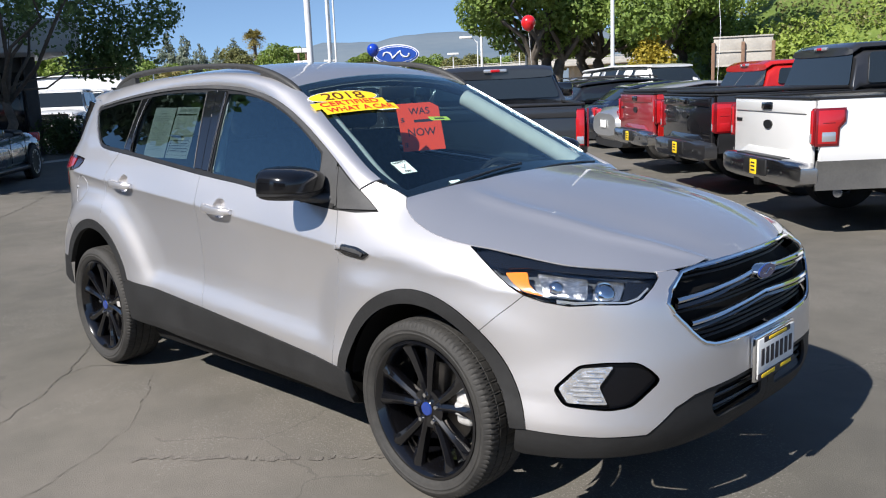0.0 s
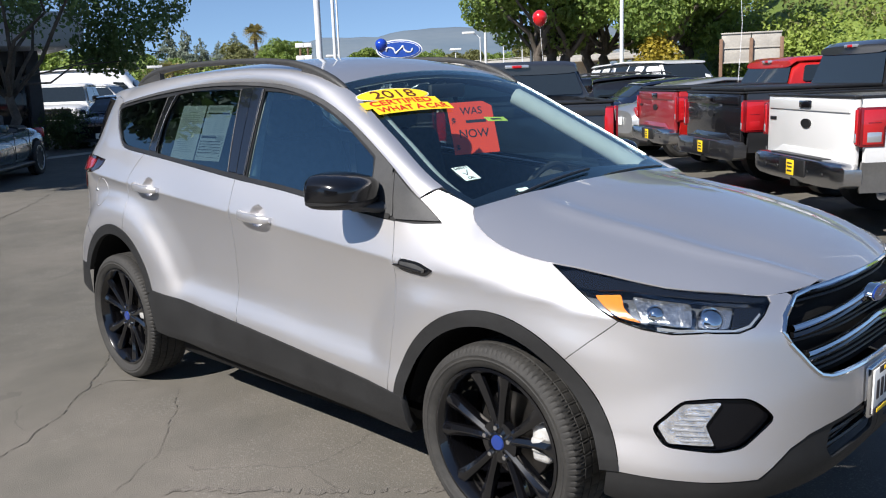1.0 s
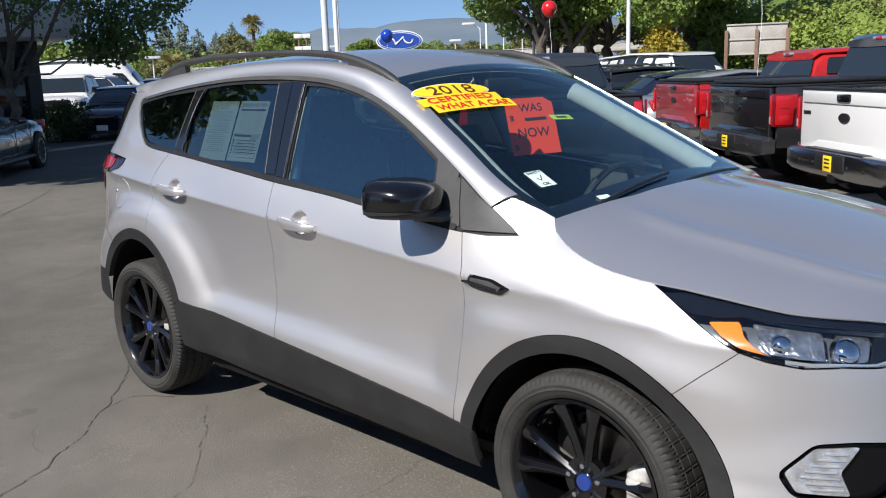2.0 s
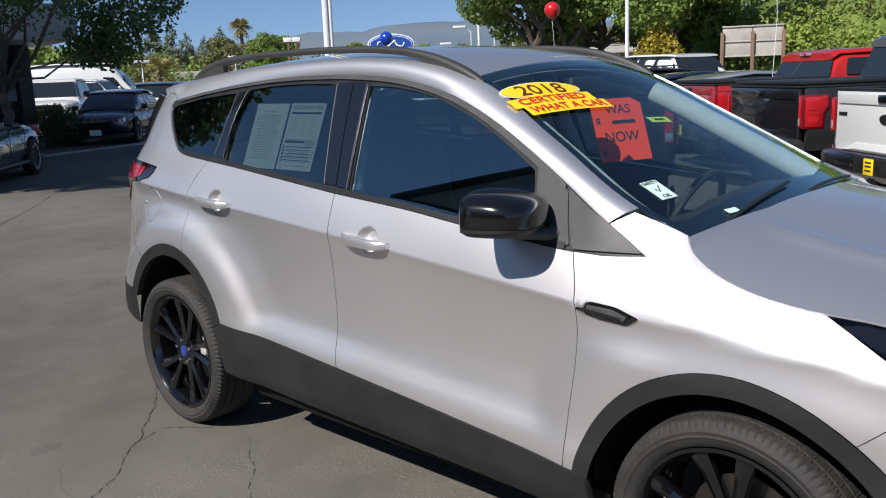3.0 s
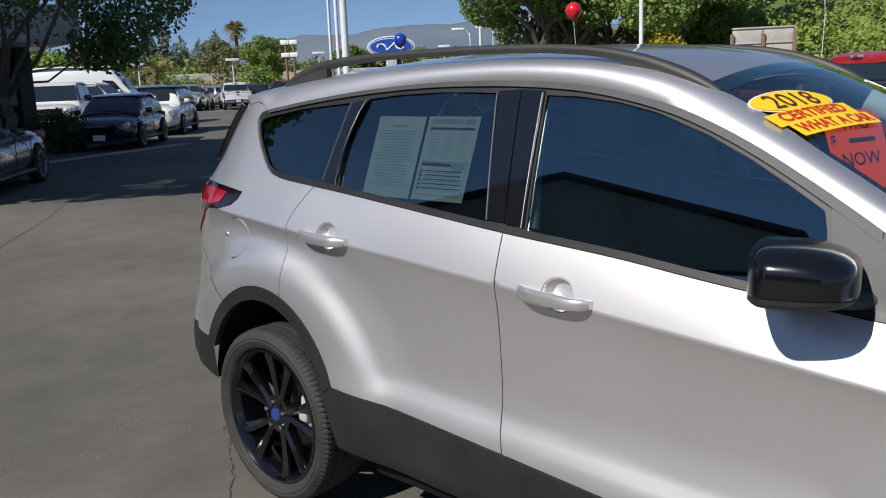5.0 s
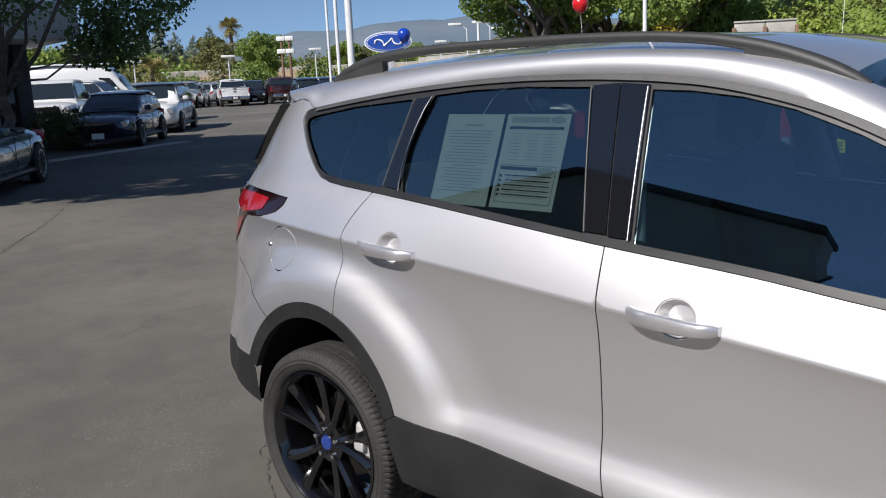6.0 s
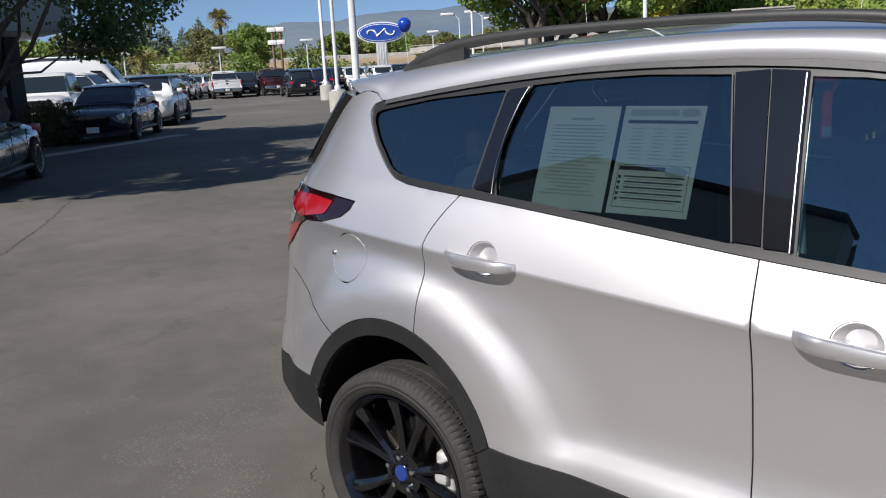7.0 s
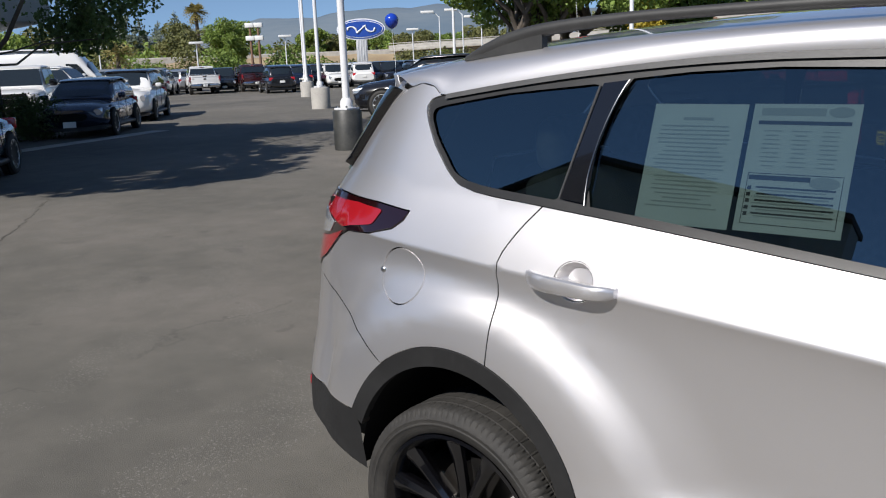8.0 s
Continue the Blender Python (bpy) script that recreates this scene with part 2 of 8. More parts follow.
def shrink(poly, d):
    """The closed polygon moved inwards by d (outwards where d < 0)."""
    if area2(poly) < 0:
        poly = poly[::-1]
    out = []
    n = len(poly)
    for i in range(n):
        a, b, c = Vector(poly[i - 1]), Vector(poly[i]), Vector(poly[(i + 1) % n])
        e, f = (b - a), (c - b)
        if e.length < 1e-7 or f.length < 1e-7:
            out.append(tuple(b))
            continue
        ne, nf = Vector((-e.y, e.x)).normalized(), Vector((-f.y, f.x)).normalized()
        m = ne + nf
        k = m.length_squared
        m = m * (2 / k) if k > 0.35 else m * (2 / 0.35)
        out.append(tuple(b + m * d))
    return out


def resample(poly, step):
    out = []
    for a, b in zip(poly, poly[1:] + poly[:1]):
        n = max(1, round(math.dist(a, b) / step))
        for k in range(n):
            out.append((a[0] + (b[0] - a[0]) * k / n, a[1] + (b[1] - a[1]) * k / n))
    return out


def curve2(points, step=0.03):
    """An open smooth line (Catmull-Rom) through 2D points."""
    out = []
    n = len(points)
    for i in range(n - 1):
        p0, p1, p2, p3 = (Vector(points[max(0, min(n - 1, k))]) for k in (i - 1, i, i + 1, i + 2))
        m = max(1, round((p2 - p1).length / step))
        for k in range(m):
            t = k / m
            v = 0.5 * (2 * p1 + (p2 - p0) * t + (2 * p0 - 5 * p1 + 4 * p2 - p3) * t * t + (3 * p1 - p0 - 3 * p2 + p3) * t ** 3)
            out.append(tuple(v))
    out.append(tuple(points[-1]))
    return out


def arc2(cx, cz, r, a0, a1, n=24):
    return [(cx + r * math.cos(radians(a0 + (a1 - a0) * k / n)), cz + r * math.sin(radians(a0 + (a1 - a0) * k / n))) for k in range(n + 1)]


def rounded(poly, r, n=4):
    """The closed polygon with its corners rounded."""
    out = []
    m = len(poly)
    for i in range(m):
        a, b, c = Vector(poly[i - 1]), Vector(poly[i]), Vector(poly[(i + 1) % m])
        d1, d2 = min(r, (a - b).length * 0.45), min(r, (c - b).length * 0.45)
        p, q = b + (a - b).normalized() * d1, b + (c - b).normalized() * d2
        for k in range(n + 1):
            t = k / n
            out.append(tuple(p * (1 - t) ** 2 + b * 2 * t * (1 - t) + q * t * t))
    return out


def normal_of(fn, u, v, h=0.003):
    a, b = Vector(fn(u + h, v)) - Vector(fn(u - h, v)), Vector(fn(u, v + h)) - Vector(fn(u, v - h))
    n = a.cross(b)
    return n.normalized() if n.length > 1e-12 else Vector((0, 0, 1))


def sheet(name, outer, fn, mat, parent, label="", holes=(), res=0.035, rim=0.012, off=0.0, gap=0.0, sides="both", hole_rim=None, lines=()):
    """A skin panel: a polygon of the (u, v) plane with holes, laid on the surface fn, its edges turned in by rim.
    sides: both (one object a side), join (both sides in one mesh), right, or one (no mirror)."""
    if gap:
        outer = shrink(outer, gap)
        holes = [shrink(h, -gap) for h in holes]
    loops = [resample(outer if area2(outer) > 0 else outer[::-1], res)]
    loops += [resample(h if area2(h) < 0 else h[::-1], res) for h in holes]
    pts, edges = [], []
    for lp in loops:
        base = len(pts)
        pts += lp
        edges += [(base + k, base + (k + 1) % len(lp)) for k in range(len(lp))]
    for ln in lines:
        base = len(pts)
        ln = [p for p in ln if inside(p, shrink(loops[0], 0.004)) and not any(inside(p, shrink(lp, -0.004)) for lp in loops[1:])]
        pts += ln
        edges += [(base + k, base + k + 1) for k in range(len(ln) - 1) if math.dist(ln[k], ln[k + 1]) < 2 * res]
    ring = np.array(pts)
    us, vs = [p[0] for p in loops[0]], [p[1] for p in loops[0]]
    for u in np.arange(min(us) + res / 2, max(us), res):
        for v in np.arange(min(vs) + res / 2, max(vs), res):
            if ((ring - (u, v)) ** 2).sum(1).min() > (0.5 * res) ** 2 and inside((u, v), loops[0]) and not any(inside((u, v), lp) for lp in loops[1:]):
                pts.append((float(u), float(v)))
    cv, ce, cf, *_ = delaunay_2d_cdt([Vector(p) for p in pts], edges, [], 0, 1e-6)
    cv = [(p[0], p[1]) for p in cv]
    faces = []
    for f in cf:
        c = (sum(cv[i][0] for i in f) / len(f), sum(cv[i][1] for i in f) / len(f))
        if inside(c, loops[0]) and not any(inside(c, lp) for lp in loops[1:]):
            faces.append(tuple(f) if area2([cv[i] for i in f]) > 0 else tuple(f)[::-1])
    nrm = [normal_of(fn, u, v) for u, v in cv]
    pos = [Vector(fn(u, v)) + n * off for (u, v), n in zip(cv, nrm)]
    if rim:
        where = {(round(u, 5), round(v, 5)): i for i, (u, v) in enumerate(cv)}
        for li, lp in enumerate(loops):
            ids = [where.get((round(u, 5), round(v, 5))) for u, v in lp]
            if None in ids:
                continue
            deep = rim if li == 0 or hole_rim is None else hole_rim
            top, low = len(pos), len(pos) + len(ids)
            n = len(ids)
            side = []
            for k in range(n):
                t = (pos[ids[(k + 1) % n]] - pos[ids[k - 1]]).normalized()
                side.append(t.cross(nrm[ids[k]]).normalized())
            sn = [pos[i].copy() for i in ids]
            sl = [pos[i] - nrm[i] * deep - side[k] * 0.0012 for k, i in enumerate(ids)]
            base_n = [(nrm[i] * 0.5 + side[k]).normalized() for k, i in enumerate(ids)]
            pos += sn + sl
            nrm += base_n + side
            for k in range(n):
                k2 = (k + 1) % n
                faces.append((top + k2, top + k, low + k, low + k2))
    made = []
    todo = {"both": (1, -1), "join": (0,), "right": (1,), "one": (1,), "left": (-1,)}[sides]
    for s in todo:
        if s == 1:
            p, n, f = pos, nrm, faces
        else:
            p, n = [Vector((q.x, -q.y, q.z)) for q in pos], [Vector((q.x, -q.y, q.z)) for q in nrm]
            f = [q[::-1] for q in faces]
            if s == 0:
                f = faces + [tuple(i + len(pos) for i in q) for q in f]
                p, n = pos + p, nrm + n
        me = bpy.data.meshes.new(name)
        me.from_pydata([tuple(q) for q in p], [], f)
        me.shade_smooth()
        me.normals_split_custom_set_from_vertices([tuple(q) for q in n])
        made.append(hang(name, me, mat, parent, label))
    return made[0] if len(made) == 1 else made


def box_bm(sx, sy, sz, at=(0, 0, 0), bevel=0.0, seg=2, bm=None, turn=None):
    own = bmesh.new()
    bmesh.ops.create_cube(own, size=1.0)
    bmesh.ops.scale(own, vec=(sx, sy, sz), verts=own.verts)
    if bevel:
        bmesh.ops.bevel(own, geom=own.edges[:], offset=min(bevel, 0.45 * min(sx, sy, sz)), segments=seg, profile=0.5, affect="EDGES")
    m = Matrix.Translation(at) @ (turn.to_4x4() if turn else Matrix())
    bmesh.ops.transform(own, matrix=m, verts=own.verts)
    if bm is None:
        return own
    join_bm(bm, own)
    return bm


def join_bm(bm, other):
    me = bpy.data.meshes.new("tmp")
    other.to_mesh(me)
    other.free()
    bm.from_mesh(me)
    bpy.data.meshes.remove(me)


def tube_bm(path, r, n=10, bm=None, closed=False, flat=1.0, caps=True):
    """A tube along a 3D path; r one radius or one for each point; flat squeezes it upright."""
    bm = bm or bmesh.new()
    pts = [Vector(p) for p in path]
    rings = []
    m = len(pts)
    for i, p in enumerate(pts):
        a = pts[i - 1] if (i or closed) else p
        b = pts[(i + 1) % m] if (i < m - 1 or closed) else p
        t = (b - a).normalized()
        up = Vector((0, 0, 1)) if abs(t.z) < 0.95 else Vector((1, 0, 0))
        x = t.cross(up).normalized()
        y = x.cross(t).normalized()
        rr = r[i] if isinstance(r, (list, tuple)) else r
        rings.append([bm.verts.new(p + x * rr * math.cos(2 * math.pi * k / n) + y * rr * flat * math.sin(2 * math.pi * k / n)) for k in range(n)])
    for i in range(m if closed else m - 1):
        a, b = rings[i], rings[(i + 1) % m]
        for k in range(n):
            bm.faces.new((a[k], a[(k + 1) % n], b[(k + 1) % n], b[k]))
    if caps and not closed:
        bm.faces.new(rings[0][::-1])
        bm.faces.new(rings[-1])
    bmesh.ops.recalc_face_normals(bm, faces=bm.faces)
    return bm


def lathe_bm(profile, n=48, axis="y", bm=None):
    """Turns (radius, along) round an axis."""
    bm = bm or bmesh.new()
    rows = []
    for r, a in profile:
        row = []
        for k in range(n):
            c, s = math.cos(2 * math.pi * k / n) * r, math.sin(2 * math.pi * k / n) * r
            row.append(bm.verts.new({"y": (c, a, s), "z": (c, s, a), "x": (a, c, s)}[axis]))
        rows.append(row)
    for p, q in zip(rows, rows[1:]):
        for k in range(n):
            bm.faces.new((p[k], p[(k + 1) % n], q[(k + 1) % n], q[k]))
    for row, rad in ((rows[0], profile[0][0]), (rows[-1], profile[-1][0])):
        if rad > 1e-5:
            bm.faces.new(row)
    bmesh.ops.remove_doubles(bm, verts=bm.verts, dist=1e-5)
    bmesh.ops.recalc_face_normals(bm, faces=bm.faces)
    return bm


def prism_bm(poly, depth, bevel=0.0, axis="y", at=(0, 0, 0), bm=None):
    """A flat plate: polygon (u, v) with a thickness along the axis."""
    own = bmesh.new()
    put = {"y": lambda u, v, d: (u, d, v), "x": lambda u, v, d: (d, u, v), "z": lambda u, v, d: (u, v, d)}[axis]
    f = own.faces.new([own.verts.new(put(u, v, 0)) for u, v in poly])
    ex = bmesh.ops.extrude_face_region(own, geom=[f])
    bmesh.ops.translate(own, vec=put(0, 0, depth), verts=[v for v in ex["geom"] if isinstance(v, bmesh.types.BMVert)])
    bmesh.ops.recalc_face_normals(own, faces=own.faces)
    if bevel:
        bmesh.ops.bevel(own, geom=own.edges[:], offset=bevel, segments=2, profile=0.5, affect="EDGES")
    bmesh.ops.translate(own, vec=at, verts=own.verts)
    if bm is None:
        return own
    join_bm(bm, own)
    return bm


def letters(text, size, mat, parent, m, name="lettering", squeeze=1.0, depth=0.0004, shear=0.0, bold=0.022):
    """Built-in font text turned into a mesh in the plane of m, centred."""
    cu = bpy.data.curves.new(name, "FONT")
    cu.body, cu.size, cu.align_x, cu.align_y, cu.extrude = text, size, "CENTER", "CENTER", depth
    cu.shear = shear
    cu.offset = size * bold
    ob = bpy.data.objects.new(name, cu)
    scene.collection.objects.link(ob)
    me = bpy.data.meshes.new_from_object(ob.evaluated_get(bpy.context.evaluated_depsgraph_get()))
    bpy.data.objects.remove(ob)
    me.transform(m @ Matrix.Diagonal((squeeze, 1, 1, 1)))
    me.materials.clear()
    me.materials.append(mat)
    return hang(name, me, mat, parent)

# ---- the silver SUV: skin ----
suv = thing("silver_suv", "silver compact SUV with black wheels and sale stickers, on asphalt", "car")


def clad_z(x):
    return 0.493 - 0.068 * x


SHUT_F = curve2([(0.853, clad_z(0.853)), (0.862, 0.586), (0.876, 0.72), (0.878, 0.842), (0.867, 0.957), (0.832, 1.061)])
SHUT_B = curve2([(-0.203, clad_z(-0.203)), (-0.226, 0.602), (-0.230, 0.706), (-0.234, 0.901), (-0.238, 1.033), (-0.240, 1.159)])
SHUT_R = curve2([(-1.113, 1.244), (-1.168, 1.180), (-1.211, 1.104), (-1.207, 1.02), (-1.213, 0.932), (-1.2214, 0.8428)])
BELT = [(1.051, 1.066), (0.934, 1.058), (0.832, 1.061), (0.681, 1.073), (0.378, 1.101), (0.146, 1.127), (-0.240, 1.159),
        (-0.570, 1.192), (-0.934, 1.228), (-1.113, 1.244), (-1.315, 1.262), (-1.385, 1.276)]
DLO_REAR = curve2([(-1.385, 1.276), (-1.436, 1.312), (-1.500, 1.375), (-1.585, 1.450), (-1.606, 1.478), (-1.590, 1.496), (-1.530, 1.506)], 0.02)
DLO_TOP_X = [-1.53, -1.293, -1.092, -0.906, -0.735, -0.573, -0.414, -0.271, -0.101, 0.057, 0.210, 0.323, 0.442, 0.615, 0.764, 0.915, 1.051]
DLO_TOP_Z = [1.506, 1.538, 1.561, 1.577, 1.587, 1.591, 1.590, 1.585, 1.572, 1.547, 1.510, 1.470, 1.418, 1.328, 1.242, 1.149, 1.066]


def dlo_top(x):
    return soft(x, DLO_TOP_X, DLO_TOP_Z)


def belt(x):
    return soft(x, [p[0] for p in BELT[::-1]], [p[1] for p in BELT[::-1]])


def belt_line(a, b):
    n = max(2, round(abs(b - a) / 0.05))
    return [(a + (b - a) * k / n, belt(a + (b - a) * k / n)) for k in range(n + 1)]


ARCH_F, ARCH_R = 0.466, 0.498
HL_LOW = [(1.571, 0.984), (1.620, 0.957), (1.670, 0.926), (1.748, 0.876), (1.800, 0.848), (1.860, 0.831), (1.937, 0.821), (2.025, 0.827), (2.114, 0.824),
          (2.160, 0.838), (2.182, 0.866), (2.190, 0.890), (2.178, 0.905)]
HL_TOP = [(2.178, 0.905), (2.070, 0.921), (1.914, 0.938), (1.770, 0.963), (1.660, 0.978), (1.571, 0.984)]
HOOD_GAP = curve2([(1.140, 1.122), (1.168, 1.085), (1.249, 1.042), (1.349, 1.014), (1.482, 0.993), (1.571, 0.984)])
BUMP_GAP = [(1.800, 0.848), (1.715, 0.780), (1.637, 0.712)]


def rear_r(deg):
    """Radius of the rear arch, taller than wide."""
    return 0.425 + 0.092 * math.sin(radians(deg)) ** 2


def rear_arch(a, b, n, inset=0.0):
    return [(-WHEEL_X + (rear_r(d) - inset) * math.cos(radians(d)), WHEEL_Z + (rear_r(d) - inset) * math.sin(radians(d))) for d in np.linspace(a, b, n)]


def arc_between(cx, r, p, q, n=28, other=False):
    a = math.degrees(math.atan2(p[1] - WHEEL_Z, p[0] - cx))
    b = math.degrees(math.atan2(q[1] - WHEEL_Z, q[0] - cx))
    return arc2(cx, WHEEL_Z, r, a, b, n)


HANDLES = ((-0.022, 1.010), (-0.992, 1.080))


def pocket(x, z):
    return [(x + 0.004 + 0.053 * math.cos(2 * math.pi * k / 28), z + 0.003 + 0.047 * math.sin(2 * math.pi * k / 28)) for k in range(28)]


def crease_lines(a, b):
    n = round(abs(b - a) / 0.03)
    return [[(a + (b - a) * k / n, crease_z(a + (b - a) * k / n) + d) for k in range(n + 1)] for d in (0.007, 0.0, -0.007)]


# front door, rear door, fender, quarter
sheet("front_door", SHUT_F + belt_line(0.832, -0.240)[1:] + SHUT_B[::-1][1:], body, SILVER, suv, holes=[pocket(*HANDLES[0])], gap=0.0022, res=0.03, lines=crease_lines(0.84, -0.21))
door_arch = rear_arch(76, 28, 28)
sheet("rear_door", SHUT_B + belt_line(-0.240, -1.113)[1:] + SHUT_R[1:] + door_arch[1:], body, SILVER, suv, holes=[pocket(*HANDLES[1])], gap=0.0022, res=0.03, lines=crease_lines(-0.25, -1.19))
f_arch = arc_between(WHEEL_X, ARCH_F, (1.637, 0.712), (0.888, clad_z(0.888)))
sheet("front_fender", SHUT_F[::-1] + f_arch[::-1] + BUMP_GAP[::-1][1:] + HL_LOW[:4][::-1] + HOOD_GAP[::-1][1:] + [(1.080, 1.144), (0.985, 1.176), (0.925, 1.143), (1.051, 1.066), (0.934, 1.058)],
      body, SILVER, suv, gap=0.0012, res=0.025, lines=crease_lines(0.89, 1.15))
TAIL_IN = [(-2.060, 1.222), (-1.900, 1.222), (-1.700, 1.214), (-1.545, 1.200), (-1.560, 1.175), (-1.600, 1.150), (-1.700, 1.128), (-1.811, 1.122), (-1.900, 1.085), (-2.000, 1.010), (-2.060, 0.962)]
fuel = [(-1.548 + 0.088 * math.cos(2 * math.pi * k / 40), 1.026 + 0.076 * math.sin(2 * math.pi * k / 40)) for k in range(40)]
q_arch = rear_arch(76, 119.8, 14)
quarter = (SHUT_R + q_arch[1:] + [(-1.678, 0.836), (-1.834, 0.892), (-2.060, 0.962)] + TAIL_IN[::-1][1:]
           + [(-2.030, 1.290), (-1.960, 1.390), (-1.890, 1.485), (-1.800, 1.528)] + [(-1.700, 1.541), (-1.60, 1.532)]
           + DLO_REAR[::-1] + belt_line(-1.385, -1.113)[:-1])
sheet("quarter_panel", quarter, body, SILVER, suv, holes=[fuel], gap=0.002, res=0.03, lines=crease_lines(-1.23, -1.70))
fd = sheet("fuel_door", fuel, body, SILVER, suv, gap=0.002, res=0.03)
for ob, sgn in zip(fd, (-1, 1)):
    bmp = bmesh.new()
    bmesh.ops.create_uvsphere(bmp, u_segments=16, v_segments=10, radius=0.010)
    p = body(-1.632, 1.030)
    bmesh.ops.scale(bmp, vec=(1.1, 0.6, 0.9), verts=bmp.verts)
    bmesh.ops.translate(bmp, vec=(p[0], sgn * -p[1], p[2]), verts=bmp.verts)
    part("finger_notch", bmp, SATIN, ob)

# black strips laid under the shut lines, in place of the shade inside them
def gap_strip(line, w=0.006):
    left, right_ = [], []
    for k, p in enumerate(line):
        a, b = Vector(line[max(0, k - 1)]), Vector(line[min(len(line) - 1, k + 1)])
        n = Vector((-(b - a).y, (b - a).x)).normalized() * w
        left.append((p[0] + n.x, p[1] + n.y))
        right_.append((p[0] - n.x, p[1] - n.y))
    return left + right_[::-1]


for line in (SHUT_F, SHUT_B, SHUT_R, curve2(BUMP_GAP), curve2([(-1.600, 0.784), (-1.678, 0.836), (-1.834, 0.892), (-2.040, 0.957)])):
    sheet("gap_shade", gap_strip(line), body, BLACK, suv, off=-0.0022, rim=0, res=0.03)

# bumpers
GR_SIDE = [(2.262, 0.892), (2.250, 0.850), (2.248, 0.815), (2.262, 0.780), (2.300, 0.735), (2.347, 0.684), (2.413, 0.655)]
FOG = rounded([(1.878, 0.548), (1.948, 0.630), (2.030, 0.640), (2.118, 0.638), (2.160, 0.612), (2.200, 0.572), (2.112, 0.492), (2.047, 0.482), (1.914, 0.494)], 0.02, 3)
LIP = [(S_MAX, 0.515), (2.668, 0.512), (2.400, 0.506), (2.330, 0.498), (2.258, 0.470), (2.205, 0.425), (2.165, 0.394), (2.025, 0.394), (1.770, 0.402)]
b_arch = arc_between(WHEEL_X, ARCH_F, (1.807, 0.402), (1.637, 0.712), 12)
bumper = BUMP_GAP[::-1] + HL_LOW[5:] + [(2.235, 0.905)] + GR_SIDE + [(2.6, 0.645), (S_MAX, 0.642)] + LIP + [(s, z) for s, z in b_arch if z > 0.41]
sheet("front_bumper", bumper, body, SILVER, suv, holes=[FOG], gap=0.0012, res=0.028, sides="join", hole_rim=0.02)
low_front = LIP[::-1] + [(S_MAX, 0.325), (2.4, 0.318), (2.0, 0.305), (1.80, 0.297), (1.770, 0.305)]
INTAKE = rounded([(2.44, 0.490), (S_MAX - 0.06, 0.495), (S_MAX - 0.06, 0.395), (2.46, 0.385), (2.42, 0.43)], 0.02, 3)
sheet("lower_valance", low_front, body, CLAD, suv, holes=[INTAKE], gap=0.002, res=0.03, sides="join", off=-0.004)
# set-back black sheet that stands for the shadow below the valance
sheet("chin_shade", [(1.78, 0.300), (2.0, 0.300), (2.4, 0.300), (S_MAX, 0.305), (S_MAX, 0.235), (2.2, 0.235), (1.85, 0.235), (1.80, 0.25)], body, BLACK, suv, res=0.04, sides="join", off=-0.07)
sheet("intake_mesh", [(2.36, 0.515), (S_MAX, 0.515), (S_MAX, 0.37), (2.40, 0.37)], body, BLACK, suv, res=0.05, sides="join", off=-0.07, rim=0)
for z in (0.42, 0.455):
    bm = bmesh.new()
    for sgn in (1, -1):
        tube_bm([(lambda p: (p[0] - 0.03, p[1] * sgn, p[2]))(body(s, z)) for s in np.linspace(2.42, S_MAX, 14)], 0.008, 6, bm)
    part("intake_bar", bm, TRIM, suv)

# cladding round the arches and along the sills
def ring_strip(cx, r_out, r_in, a0, a1):
    return arc2(cx, WHEEL_Z, r_out, a0, a1, 40) + arc2(cx, WHEEL_Z, r_in, a1, a0, 40)


sheet("arch_moulding", ring_strip(WHEEL_X, ARCH_F, 0.413, 7, 169), body, CLAD, suv, "dark grey wheel arch moulding", off=0.004, rim=0.03, res=0.022)
sheet("arch_moulding", rear_arch(28, 146, 40) + rear_arch(146, 28, 40, 0.052), body, CLAD, suv, "dark grey wheel arch moulding", off=0.004, rim=0.03, res=0.022)
rocker = [(0.885, clad_z(0.885)), (0.885 - 0.03, clad_z(0.855))] + [(x, clad_z(x)) for x in np.linspace(0.8, -0.92, 26)] + [(-0.950, 0.556), (-0.990, 0.527), (-0.968, 0.45), (-0.925, 0.345), (-0.5, 0.315), (0.2, 0.298), (0.96, 0.292), (0.945, 0.37), (0.925, 0.43)]
sheet("sill_cladding", rocker, body, CLAD, suv, "dark grey sill cladding", off=0.006, rim=0.03, res=0.03)
# black sheet under the sill; its colour is the shadow there
sheet("sill_shade", [(0.95, 0.300), (-0.868, 0.343), (-0.868, 0.27), (0.95, 0.25)], body, BLACK, suv, off=-0.09, rim=0.0, res=0.08)
rear_clad = [(-1.716, 0.602), (-1.78, 0.610), (-1.90, 0.618), (-2.1, 0.604), (-2.3, 0.60), (S_MIN, 0.60), (S_MIN, 0.50), (-2.2, 0.50), (-1.95, 0.495), (-1.84, 0.472), (-1.74, 0.445), (-1.672, 0.434), (-1.682, 0.50), (-1.690, 0.56)]
sheet("rear_valance", rear_clad, body, CLAD, suv, sides="join", off=-0.002, res=0.03)
rear_bumper = [(-1.590, 0.776), (-1.678, 0.836), (-1.834, 0.892), (-2.060, 0.962), (-2.25, 0.955), (S_MIN, 0.95), (S_MIN, 0.602), (-2.3, 0.602), (-2.1, 0.606), (-1.90, 0.620), (-1.72, 0.606), (-1.673, 0.687), (-1.636, 0.733)]
sheet("rear_bumper", rear_bumper, body, SILVER, suv, sides="join", gap=0.0018, res=0.035)
